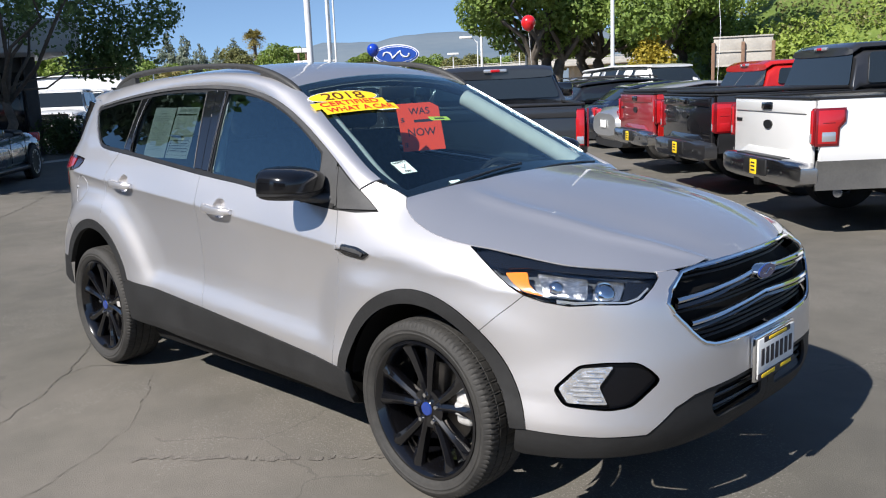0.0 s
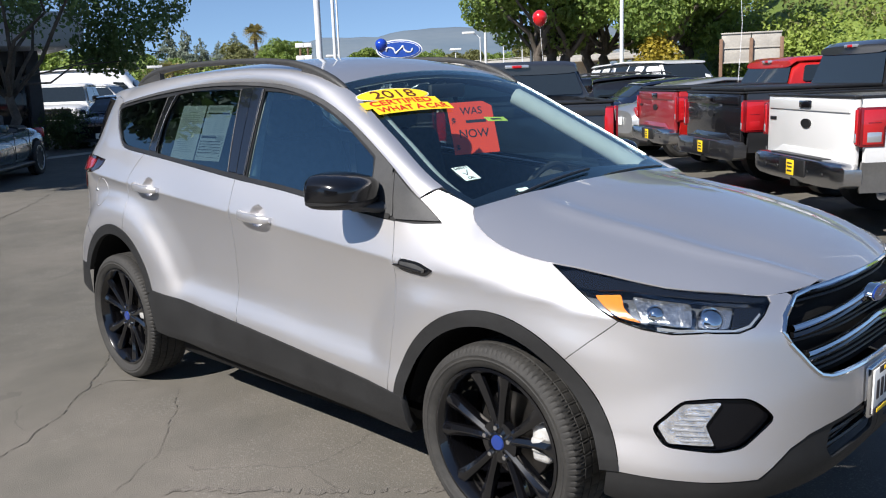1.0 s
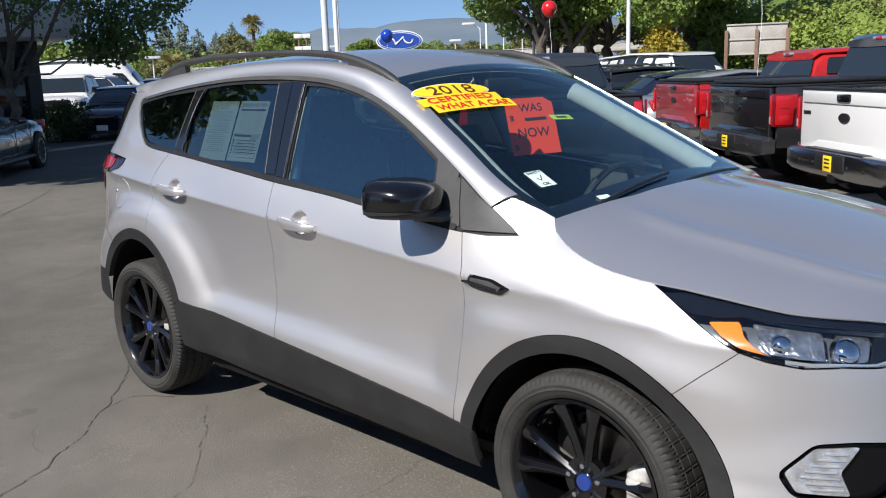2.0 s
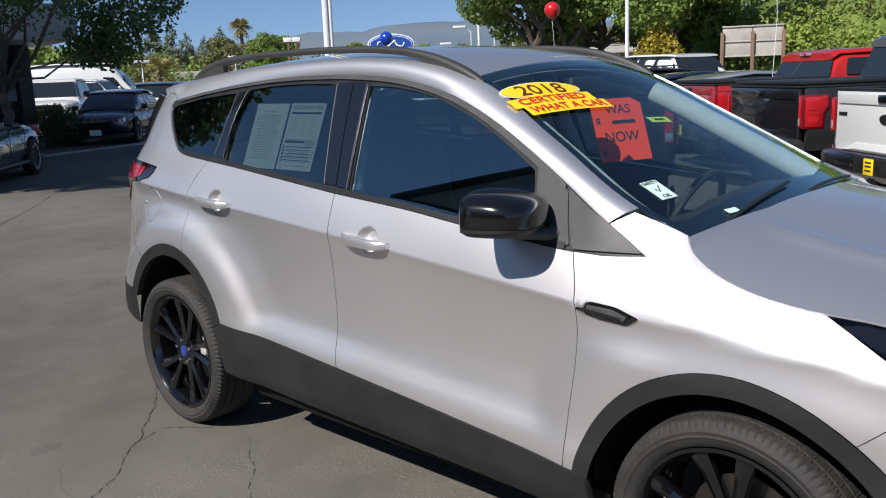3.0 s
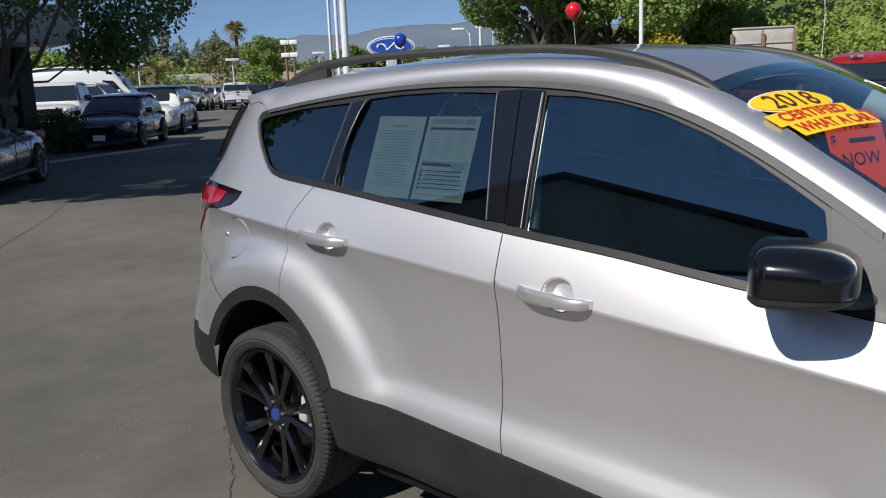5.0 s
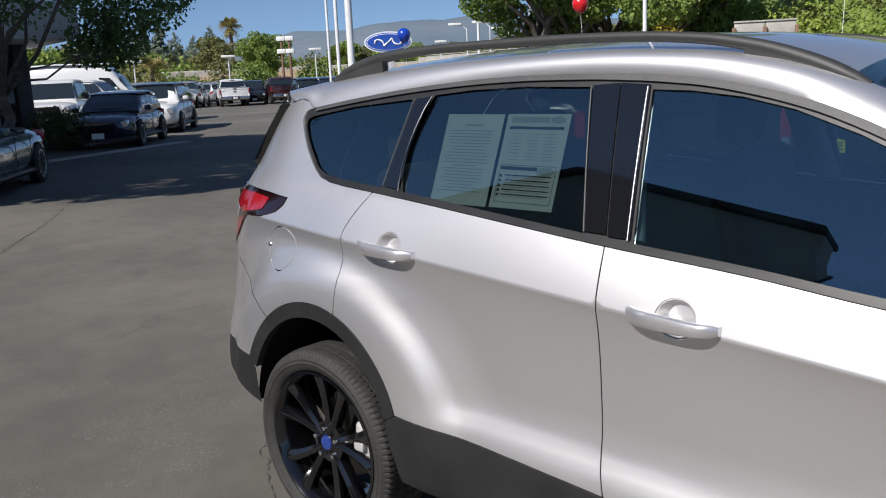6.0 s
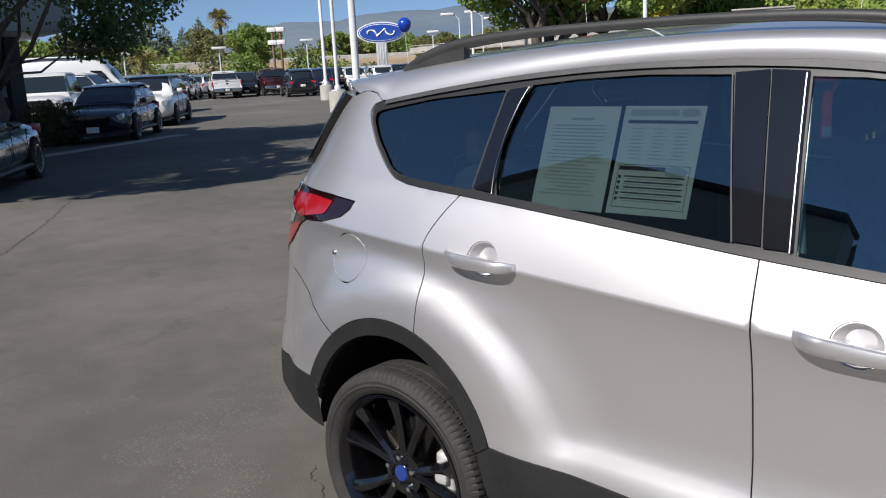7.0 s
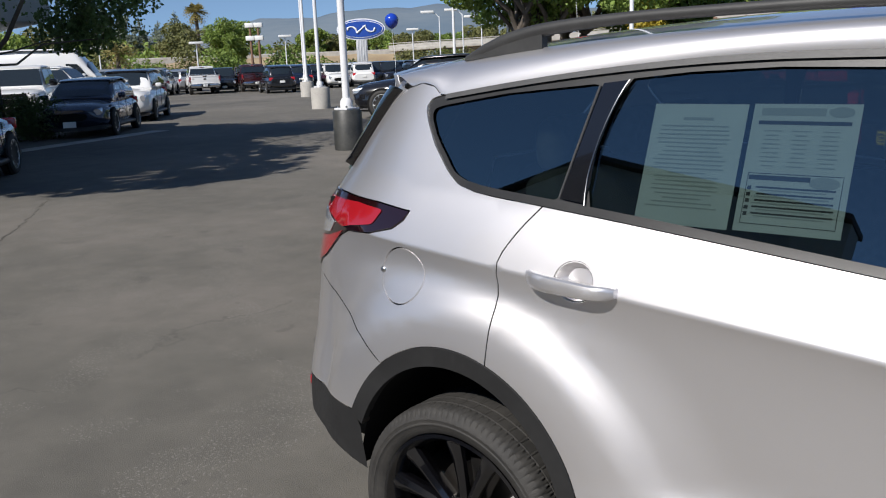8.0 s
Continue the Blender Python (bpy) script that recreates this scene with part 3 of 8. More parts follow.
sheet("rear_reflector", rounded([(-2.10, 0.57), (-2.24, 0.565), (-2.24, 0.535), (-2.10, 0.54)], 0.01), body, RED_LENS, suv, off=0.004, res=0.03)

# tailgate with its glass and spoiler
gate = [(-2.060, 1.222), (-2.030, 1.290), (-1.960, 1.390), (-1.890, 1.485), (-1.810, 1.524), (-2.2, 1.560), (S_MIN, 1.57), (S_MIN, 0.95), (-2.25, 0.955), (-2.10, 0.962), (-2.32, 1.01), (-2.34, 1.20)]
gate_glass = [(-2.10, 1.275), (-2.02, 1.40), (-1.965, 1.49), (-2.2, 1.53), (S_MIN, 1.535), (S_MIN, 1.22), (-2.3, 1.225)]
sheet("tailgate", gate, body, SILVER, suv, sides="join", gap=0.002, res=0.04)
sheet("rear_window", gate_glass, body, GLASS_TINT, suv, sides="join", off=0.006, res=0.05, rim=0.004)
sheet("window_edge", [(-2.046, 1.285), (-1.975, 1.392), (-1.905, 1.488), (-1.86, 1.52), (-1.97, 1.52), (-2.03, 1.40), (-2.105, 1.285)], body, GLOSSBLACK, suv, "gloss black blade beside the rear window", off=0.026, res=0.03, rim=0.026)
tail = sheet("tail_lamp", shrink(TAIL_IN[:] + [(-2.34, 1.01), (-2.34, 1.20)], 0.002), body, DARK_RED, suv, "red and smoked tail lamp", res=0.03, off=0.004, rim=0.02)
for ob, sd in zip(tail, ("right", "left")):
    sheet("red_glass", rounded([(-1.660, 1.194), (-1.79, 1.204), (-2.05, 1.200), (-2.05, 1.168), (-1.94, 1.150), (-1.84, 1.132), (-1.69, 1.152)], 0.012), body, RED_LENS, ob, res=0.03, off=0.007, rim=0.004, sides=sd)
    sheet("red_glass", rounded([(-2.10, 1.062), (-1.945, 1.086), (-1.845, 1.118), (-1.965, 1.020), (-2.04, 0.985)], 0.010), body, RED_LENS, ob, res=0.03, off=0.007, rim=0.004, sides=sd)
    sheet("reverse_lamp", rounded([(-2.12, 1.150), (-1.99, 1.156), (-1.905, 1.136), (-1.945, 1.096), (-2.12, 1.072)], 0.010), body, CLEAR_LAMP, ob, res=0.03, off=0.007, rim=0.004, sides=sd)

# roof, cant rails and windscreen
ROOF_X = [1.27, 1.13, 0.98, 0.64, 0.30, 0.113, -0.117, -0.43, -0.87, -1.22, -1.60, -1.80]
ROOF_Z = [1.055, 1.120, 1.184, 1.370, 1.549, 1.608, 1.640, 1.653, 1.645, 1.626, 1.590, 1.560]
ROOF_Y = [0.675, 0.690, 0.700, 0.632, 0.566, 0.566, 0.567, 0.567, 0.565, 0.561, 0.552, 0.545]


def roof_edge(x):
    xs = ROOF_X[::-1]
    return (soft(x, xs, ROOF_Y[::-1]), soft(x, xs, ROOF_Z[::-1]))


def cant(u, v):
    """u along the rail (x of the window line), v from the window line to the roof edge."""
    x1 = u
    x2 = soft(u, [-1.80, -1.5, -0.6, 0.2, 0.6, 0.925, 1.051], [-1.80, -1.48, -0.60, 0.255, 0.69, 0.985, 1.125])
    z1 = dlo_top(x1) if x1 > -1.53 else soft(x1, [-1.80, -1.70, -1.60, -1.53], [1.528, 1.541, 1.532, 1.506])
    y1 = side_y(x1, z1)
    if u < -1.5:
        # behind the side glass the edge follows the rounded rear corner
        x1, y1 = body(u, z1)[0], -body(u, z1)[1]
    y2, z2 = roof_edge(x2)
    b = 4 * v * (1 - v)
    k = 0.016 if u < 0.2 else 0.011
    return (x1 + (x2 - x1) * v + (0.004 * b if u > 0.2 else 0), -(y1 + (y2 - y1) * v + k * b), z1 + (z2 - z1) * v + k * 0.6 * b)


sheet("cant_rail", [(x, 0.0) for x in np.linspace(-1.78, 0.922, 60)] + [(0.922, 1.0)] + [(x, 1.0) for x in np.linspace(0.915, -1.78, 60)], cant, SILVER, suv, res=0.045, rim=0.006)


def roof(x, y):
    e, z = roof_edge(x)
    return (x, y, z + 0.048 * (1 - (y / e) ** 2) - 0.003)


def half_outline(x0, x1, n, fn):
    xs = np.linspace(x0, x1, n)
    return [(x, -fn(x)) for x in xs] + [(x, fn(x)) for x in xs[::-1]]


sheet("roof_panel", half_outline(-1.79, 0.262, 40, lambda x: roof_edge(x)[0] - 0.004), roof, SILVER, suv, res=0.05, rim=0.004, sides="one")


def screen(x, y):
    e, z = roof_edge(x)
    k = (y / e) ** 2
    return (x, y, z + 0.052 * (1 - k) - 0.004)


WS = half_outline(0.262, 1.26, 30, lambda x: roof_edge(x)[0] - 0.006)
sheet("windscreen", WS, screen, GLASS_FRONT, suv, "windscreen with coloured price stickers", res=0.05, rim=0.004, sides="one")
band = half_outline(1.085, 1.258, 8, lambda x: roof_edge(x)[0] - 0.008)
sheet("screen_band", band, screen, GLOSSBLACK, suv, res=0.05, rim=0, sides="one", off=-0.003)
sheet("screen_band", half_outline(0.266, 0.312, 4, lambda x: roof_edge(x)[0] - 0.008), screen, GLOSSBLACK, suv, res=0.05, rim=0, sides="one", off=-0.003)
for sgn in (1, -1):
    edge = [(x, sgn * (roof_edge(x)[0] - 0.004)) for x in np.linspace(0.27, 1.12, 24)]
    sheet("screen_band", edge + [(x, y - sgn * 0.035) for x, y in edge[::-1]], screen, GLOSSBLACK, suv, res=0.05, rim=0, sides="one", off=-0.003)
# spoiler over the tailgate
sheet("spoiler", half_outline(-1.845, -1.79, 8, lambda x: interp(x, [-1.845, -1.82, -1.79], [0.49, 0.525, 0.54])), lambda x, y: (x - 0.05 * (1 - (y / 0.54) ** 2), y, interp(x, [-1.99, -1.79], [1.545, 1.560]) + 0.046 * (1 - (y / 0.56) ** 2)),
      SILVER, suv, res=0.05, rim=0.045, sides="one")

part("spoiler_core", box_bm(0.09, 0.98, 0.05, (-1.785, 0, 1.533), 0.02), SILVER, suv)

# hood between the nose, the lamps and the cowl
HOOD_EDGE = [(s, z) for s, z in HOOD_GAP[::2]] + HL_TOP[::-1][1:] + [(2.240, 0.905)]
edge3 = [Vector(body(s, z)) for s, z in HOOD_EDGE]
edge_len = [0.0]
for a, b in zip(edge3, edge3[1:]):
    edge_len.append(edge_len[-1] + (b - a).length)
edge_t = [v / edge_len[-1] for v in edge_len]


def hood(u, v):
    """u from the cowl to the nose, v from the right edge (-1) to the left (1)."""
    t = min(1.0, max(0.0, u))
    ex, ey, ez = (soft(t, edge_t, [p[k] for p in edge3]) for k in range(3))
    cx = soft(t, [0, 1], [1.215, 2.218])
    cz = soft(t, [0, 0.3, 0.6, 0.8, 0.92, 1.0], [1.166, 1.128, 1.068, 1.012, 0.965, 0.918])
    a = abs(v)
    k = a ** 2.2
    ridge = 0.010 * math.exp(-((a - 0.60 - 0.08 * t) / 0.055) ** 2) * ease(0.02, 0.2, t) - 0.004 * math.exp(-((a - 0.48) / 0.1) ** 2)
    return (cx + (ex - cx) * a ** 2, math.copysign(-ey, 1) * v, cz + (ez - cz) * k + ridge)


sheet("hood", [(u, -0.998) for u in np.linspace(0.004, 0.997, 40)] + [(0.997, v) for v in np.linspace(-0.99, 0.99, 40)] + [(u, 0.998) for u in np.linspace(0.997, 0.004, 40)] + [(0.004, v) for v in np.linspace(0.99, -0.99, 40)],
      hood, SILVER, suv, res=0.035, rim=0.012, sides="one")
bm = bmesh.new()
tube_bm([(1.175 + 0.05 * (1 - (y / 0.7) ** 2), y, 1.075 + 0.035 * (1 - (y / 0.7) ** 2)) for y in np.linspace(-0.64, 0.64, 21)], 0.03, 8, bm, flat=0.4)
part("cowl", bm, TRIM, suv)
for y0, y1, dx in ((-0.60, 0.02, 0.0), (0.05, 0.58, 0.01)):
    bm = bmesh.new()
    pts = [(1.17 - 0.05 * t + dx, y0 + (y1 - y0) * t, 0) for t in np.linspace(0, 1, 10)]
    tube_bm([(x, y, screen(x, y)[2] + 0.012) for x, y, _ in pts], 0.006, 6, bm)
    part("wiper", bm, TRIM, suv)

# side windows
GF = [(-0.165, 1.172), (-0.198, 1.546), (-0.091, 1.541), (0.042, 1.524), (0.170, 1.494), (0.320, 1.440), (0.443, 1.384), (0.557, 1.322), (0.631, 1.279), (0.643, 1.240), (0.668, 1.094), (0.374, 1.122), (0.1, 1.147)]
GR = [(-0.312, 1.184), (-0.383, 1.556), (-0.6, 1.562), (-0.80, 1.556), (-0.940, 1.544), (-0.985, 1.470), (-1.005, 1.380), (-1.000, 1.300), (-0.985, 1.246), (-0.65, 1.216)]
GQ = rounded([(-1.075, 1.260), (-1.022, 1.534), (-1.30, 1.512), (-1.560, 1.474), (-1.565, 1.455), (-1.470, 1.365), (-1.415, 1.308), (-1.345, 1.282)], 0.02, 3)
frame_outer = belt_line(1.051, -1.385) + DLO_REAR[1:] + [(x, dlo_top(x)) for x in np.linspace(-1.49, 1.02, 60)]
sheet("window_surround", frame_outer, body, TRIM, suv, holes=[GF, GR, GQ], off=-0.005, rim=0.004, res=0.04, hole_rim=0.01)
sheet("front_window", shrink(GF, -0.004), body, GLASS_CLEAR, suv, "lightly tinted door glass", off=-0.012, rim=0.0, res=0.05)
sheet("rear_door_window", shrink(GR, -0.004), body, GLASS_TINT, suv, "dark privacy glass with papers behind it", off=-0.012, rim=0.0, res=0.05)
sheet("quarter_window", shrink(GQ, -0.004), body, GLASS_TINT, suv, "dark privacy glass", off=-0.012, rim=0.0, res=0.05)
# mouldings of the window line
sheet("belt_moulding", [(x, z + 0.019) for x, z in belt_line(0.80, -1.36)] + belt_line(-1.36, 0.80), body, TRIM, suv, off=0.003, rim=0.006, res=0.03)
sheet("door_frame_moulding", [(x, dlo_top(x) - 0.001) for x in np.linspace(-1.50, 0.76, 60)] + [(x, dlo_top(x) - interp(x, [-1.5, -1, 0, 0.76], [0.014, 0.015, 0.018, 0.026])) for x in np.linspace(0.76, -1.50, 60)],
      body, SAIL, suv, off=0.003, rim=0.006, res=0.03)
sheet("sail_panel", rounded([(1.044, 1.071), (0.910, 1.147), (0.775, 1.230), (0.800, 1.130), (0.826, 1.066)], 0.012), body, SAIL, suv, "grey triangular moulding", off=0.004, rim=0.008, res=0.025)
sheet("mirror_base_panel", rounded([(0.770, 1.225), (0.645, 1.296), (0.655, 1.240), (0.680, 1.090), (0.812, 1.074), (0.790, 1.14)], 0.01), body, SAIL, suv, off=0.001, rim=0.008, res=0.025)
for poly in ([(-0.172, 1.180), (-0.204, 1.556), (-0.288, 1.562), (-0.237, 1.182)], [(-0.243, 1.186), (-0.292, 1.562), (-0.372, 1.558), (-0.307, 1.190)], [(-1.005, 1.258), (-0.995, 1.30), (-0.995, 1.38), (-0.975, 1.47), (-0.95, 1.538), (-1.012, 1.532), (-1.066, 1.265)]):
    sheet("pillar_cover", poly, body, GLOSSBLACK, suv, "gloss black pillar cover", off=0.002, rim=0.006, res=0.03)
# thin metal strips added to imitate reflections along the pillar edges
for line in ([(-0.178, 1.178), (-0.209, 1.552)], [(-0.998, 1.254), (-1.003, 1.32), (-0.992, 1.41), (-0.965, 1.50), (-0.944, 1.540)]):
    cl = curve2(line, 0.03)
    for sgn in (1, -1):
        bm = bmesh.new()
        tube_bm([(lambda p: (p[0], (p[1] - 0.004) * sgn, p[2]))(body(*q)) for q in cl], 0.0019, 6, bm)
        part("edge_glint", bm, EDGE, suv)

for line in ([(-0.308, 1.190), (-0.378, 1.556)], [(-1.070, 1.268), (-1.020, 1.530)]):
    for sgn in (1, -1):
        bm = bmesh.new()
        tube_bm([(lambda p: (p[0], (p[1] - 0.003) * sgn, p[2]))(body(*q)) for q in curve2(line, 0.03)], 0.0022, 6, bm)
        part("glass_run", bm, SAIL, suv)

# roof rails
for sgn in (1, -1):
    bm = bmesh.new()
    rx = [-1.50, -1.44, -1.36, -1.25, -1.1, -0.9, -0.6, -0.3, -0.1, 0.05, 0.15, 0.22, 0.27, 0.305]
    rz = [1.600, 1.622, 1.648, 1.668, 1.680, 1.687, 1.688, 1.681, 1.666, 1.639, 1.608, 1.580, 1.556, 1.538]
    rr = [0.010, 0.016, 0.018, 0.018, 0.016, 0.014, 0.014, 0.014, 0.015, 0.017, 0.019, 0.020, 0.018, 0.012]
    tube_bm([(x, sgn * 0.562, soft(x, rx, rz)) for x in np.linspace(-1.50, 0.305, 60)], [interp(x, rx, rr) for x in np.linspace(-1.50, 0.305, 60)], 10, bm)
    for a, b in ((-1.50, -1.24), (0.02, 0.30)):
        xs = np.linspace(a, b, 10)
        box = [(x, soft(x, rx, rz)) for x in xs] + [(x, roof_edge(x)[1] - 0.005) for x in xs[::-1]]
        prism_bm(box, 0.026, axis="y", at=(0, sgn * 0.562 - 0.013, 0), bm=bm)
    part("roof_rail", bm, RAIL, suv, "dark grey roof rail")

# ---- the silver SUV: wheels, lamps, grille, handles, mirrors, cabin ----
def tyre_mesh(radius, rim_r, width, treads=104):
    """A tyre round the y axis, outer face at -y: one skin with shoulder blocks and grooves."""
    h = width / 2
    rows = [(rim_r, -h + 0.030, 0), (rim_r + 0.010, -h + 0.012, 0), (rim_r + 0.028, -h + 0.003, 0), (rim_r + 0.034, -h + 0.001, 0), (rim_r + 0.037, -h - 0.002, 0), (rim_r + 0.040, -h - 0.002, 0), (rim_r + 0.042, -h + 0.000, 0), (radius - 0.036, -h, 3), (radius - 0.034, -h - 0.0015, 0), (radius - 0.031, -h - 0.001, 0),
            (radius - 0.024, -h + 0.005, 0), (radius - 0.014, -h + 0.010, 1), (radius - 0.006, -h + 0.018, 1), (radius - 0.002, -h + 0.034, 1), (radius - 0.001, -h + 0.052, 1)]
    y = -h + 0.052
    for y1, y2 in ((-0.060, -0.026), (-0.020, 0.020), (0.026, 0.060)):
        rows += [(radius - 0.010, y + 0.002, 0), (radius - 0.010, y1 - 0.002, 0), (radius, y1, 2), (radius, y2, 2)]
        y = y2
    rows += [(radius - 0.010, y + 0.002, 0), (radius - 0.010, h - 0.054, 0)] + [(r, -a, k) for r, a, k in rows[:15][::-1]]
    n = treads * 5
    bm = bmesh.new()
    grid = []
    for i, (r, a, kind) in enumerate(rows):
        line = []
        for k in range(n):
            cut = 0.0
            if kind == 1 and (k + (i % 7) // 2) % 5 == 0:
                cut = 0.0055
            if kind == 2 and k % 10 == (i % 2) * 2:
                cut = 0.0035
            if kind == 3 and (k // 3) % 2:
                cut = 0.0008
            t = 2 * math.pi * k / n
            line.append(bm.verts.new(((r - cut) * math.cos(t), a, (r - cut) * math.sin(t))))
        grid.append(line)
    for p, q in zip(grid, grid[1:]):
        for k in range(n):
            bm.faces.new((p[k], p[(k + 1) % n], q[(k + 1) % n], q[k]))
    bmesh.ops.recalc_face_normals(bm, faces=bm.faces)
    return bm


def wheel(parent, x, y, sgn, radius, rim_r, width, spokes, rim_mat, tyre_mat, cap_mat=None, lugs=True, name="wheel", rough=False, twist=0.12, brake=True, deep=0.0, pairs=False, pair_at=0.0):
    """sgn -1: outer face to -y. The wheel is an Empty-free mesh: the tyre carries the rest."""
    turn = 0 if sgn < 0 else 180
    hub = new(name)
    hub.empty_display_size = 0.1
    hub.parent = parent
    hub.matrix_local = pose(x, y, radius, 0, 0, turn)
    h = width / 2
    bm = tyre_mesh(radius, rim_r, width) if not rough else lathe_bm([(rim_r, -h + 0.02), (rim_r + 0.03, -h), (radius - 0.03, -h + 0.004), (radius, -h + 0.03), (radius, h - 0.03), (rim_r, h)], 32, "y")
    part("tyre", bm, tyre_mat, hub, "black rubber tyre")
    # barrel and lip
    bm = lathe_bm([(rim_r + 0.006, -h + 0.012), (rim_r - 0.004, -h + 0.010), (rim_r - 0.014, -h + 0.022), (rim_r - 0.026, -h + 0.05), (rim_r - 0.035, h - 0.03), (rim_r - 0.030, h - 0.01)], 48 if not rough else 24, "y")
    bmesh.ops.delete(bm, geom=[f for f in bm.faces if len(f.verts) > 4], context="FACES")
    part("rim", bm, rim_mat, hub)
    # spokes: broad ridged blades, in pairs where asked
    y0 = -h + 0.030 + deep
    blade = ((0.036, 0.017, 0.002), (0.075, 0.0165, 0.003), (rim_r * 0.50, 0.0175, 0.000), (rim_r * 0.72, 0.0215, -0.006), (rim_r * 0.90, 0.0275, -0.014), (rim_r - 0.006, 0.0335, -0.014))
    for k in range(spokes):
        a = 2 * math.pi * k / spokes + 0.1
        if pairs:
            a = 2 * math.pi * (k // 2) / (spokes // 2) + radians(pair_at) + radians(15.5) * (1 if k % 2 else -1)
        lean = (1 if k % 2 else -1) * twist * 0.55
        bm = bmesh.new()
        rings = []
        for r, w, d in blade:
            aa = a - lean * (1 - r / rim_r) * (1 if pairs else -0.8)
            c, s = math.cos(aa), math.sin(aa)
            row = []
            for dw, dy in ((-w, 0.016), (-w * 0.86, 0.004), (-w * 0.12, -0.005), (w * 0.12, -0.005), (w * 0.86, 0.004), (w, 0.016), (w * 0.6, 0.044), (-w * 0.6, 0.044)):
                row.append(bm.verts.new((c * r - s * dw, y0 + d + dy, s * r + c * dw)))
            rings.append(row)
        for p, q in zip(rings, rings[1:]):
            for i in range(8):
                bm.faces.new((p[i], p[(i + 1) % 8], q[(i + 1) % 8], q[i]))
        bm.faces.new(rings[0])
        bm.faces.new(rings[-1])
        bmesh.ops.recalc_face_normals(bm, faces=bm.faces)
        part("spoke", bm, rim_mat, hub, smooth=25)
    bm = lathe_bm([(0.0, y0 - 0.004), (0.030, y0 - 0.004), (0.034, y0), (0.075, y0 + 0.004), (0.078, y0 + 0.03)], 32, "y")
    part("hub", bm, rim_mat, hub)
    if cap_mat:
        bm = lathe_bm([(0.0, y0 - 0.010), (0.024, y0 - 0.009), (0.028, y0 - 0.003)], 28, "y")
        part("centre_cap", bm, cap_mat, hub, "blue centre cap")
    if lugs:
        for k in range(5):
            a = 2 * math.pi * k / 5 + 0.35
            bm = lathe_bm([(0.0, y0 - 0.014), (0.008, y0 - 0.013), (0.010, y0 - 0.004), (0.010, y0 + 0.01)], 10, "y")
            bmesh.ops.translate(bm, vec=(0.055 * math.cos(a), 0, 0.055 * math.sin(a)), verts=bm.verts)
            part("lug_nut", bm, CHROME, hub)
    if brake:
        bm = lathe_bm([(0.06, 0.02), (0.155, 0.02), (0.155, 0.045), (0.06, 0.045)], 40, "y")
        part("brake_disc", bm, material_disc, hub)
        bm = box_bm(0.075, 0.07, 0.14, (0.165, -0.022, 0.035), 0.018, 3)
        box_bm(0.05, 0.03, 0.05, (0.165, -0.062, 0.035), 0.010, 2, bm=bm)
        part("brake_caliper", bm, CALIPER, hub, "bare metal caliper")
    back = 0.165 if pairs else rim_r - 0.04
    bm = lathe_bm([(0.0, 0.06), (back, 0.06), (back, 0.07)], 24, "y")
    part("dust_shield", bm, BLACK, hub)
    return hub


CALIPER = noisy(material("cast_metal", (0.6, 0.6, 0.58), 0.45, 0.4), 30, (0.48, 0.47, 0.45), (0.75, 0.74, 0.72), 0.4)
material_disc = material("brake_disc", (0.16, 0.15, 0.14), 0.4, 1.0)
for x in (WHEEL_X, -WHEEL_X):
    for sgn in (-1, 1):
        wheel(suv, x, sgn * 0.775, sgn, TYRE_R, 0.262, 0.232, 10, WHEEL_BLACK, TYRE, BLUE_BADGE, twist=0.22, deep=0.012, pairs=True, pair_at=24 if x > 0 else 6)

# wheel wells and floor of the car
for cx in (WHEEL_X, -WHEEL_X):
    for sgn in (1, -1):
        bm = bmesh.new()
        arc = [(cx + 0.416 * math.cos(radians(a)), WHEEL_Z + 0.416 * math.sin(radians(a))) for a in range(4, 177, 6)] if cx > 0 else rear_arch(14, 168, 28, 0.050)
        rows = [[bm.verts.new((x, sgn * y, z)) for x, z in arc] for y in (0.865, 0.50)]
        for k in range(len(arc) - 1):
            bm.faces.new((rows[0][k], rows[0][k + 1], rows[1][k + 1], rows[1][k]))
        bm.faces.new(rows[1])
        part("wheel_well", bm, BLACK, suv)
bm = box_bm(1.75, 1.60, 0.16, (0, 0, 0.30), 0.04)
box_bm(0.55, 0.98, 0.16, (1.345, 0, 0.30), 0.03, bm=bm)
box_bm(0.6, 0.98, 0.2, (-1.345, 0, 0.33), 0.03, bm=bm)
box_bm(0.24, 1.2, 0.16, (-1.95, 0, 0.42), 0.03, bm=bm)
part("underbody", bm, BLACK, suv)
# inner structure that closes the body behind the skin
bm = box_bm(0.86, 1.0, 0.50, (1.56, 0, 0.60), 0.03)
box_bm(0.5, 0.95, 0.2, (1.60, 0, 0.84), 0.03, bm=bm)
part("engine_bay", bm, BLACK, suv)
for sgn in (1, -1):
    sheet_in = [(0.95, 0.36), (0.95, 0.40), (0.86, 0.5), (0.86, 1.0), (0.78, 1.07), (-1.0, 1.2), (-1.2, 1.18), (-1.2, 0.92), (-0.9, 0.62), (-0.9, 0.40)]
    bm = prism_bm(sheet_in, 0.05, axis="y", at=(0, sgn * 0.76 - 0.025, 0))
    part("door_core", bm, BLACK, suv)
    bm = prism_bm([(-1.22, 1.2), (-1.22, 0.90), (-1.62, 0.84), (-1.85, 0.70), (-1.95, 0.70), (-1.95, 1.2)], 0.05, axis="y", at=(0, sgn * 0.68 - 0.025, 0))
    part("quarter_core", bm, BLACK, suv)

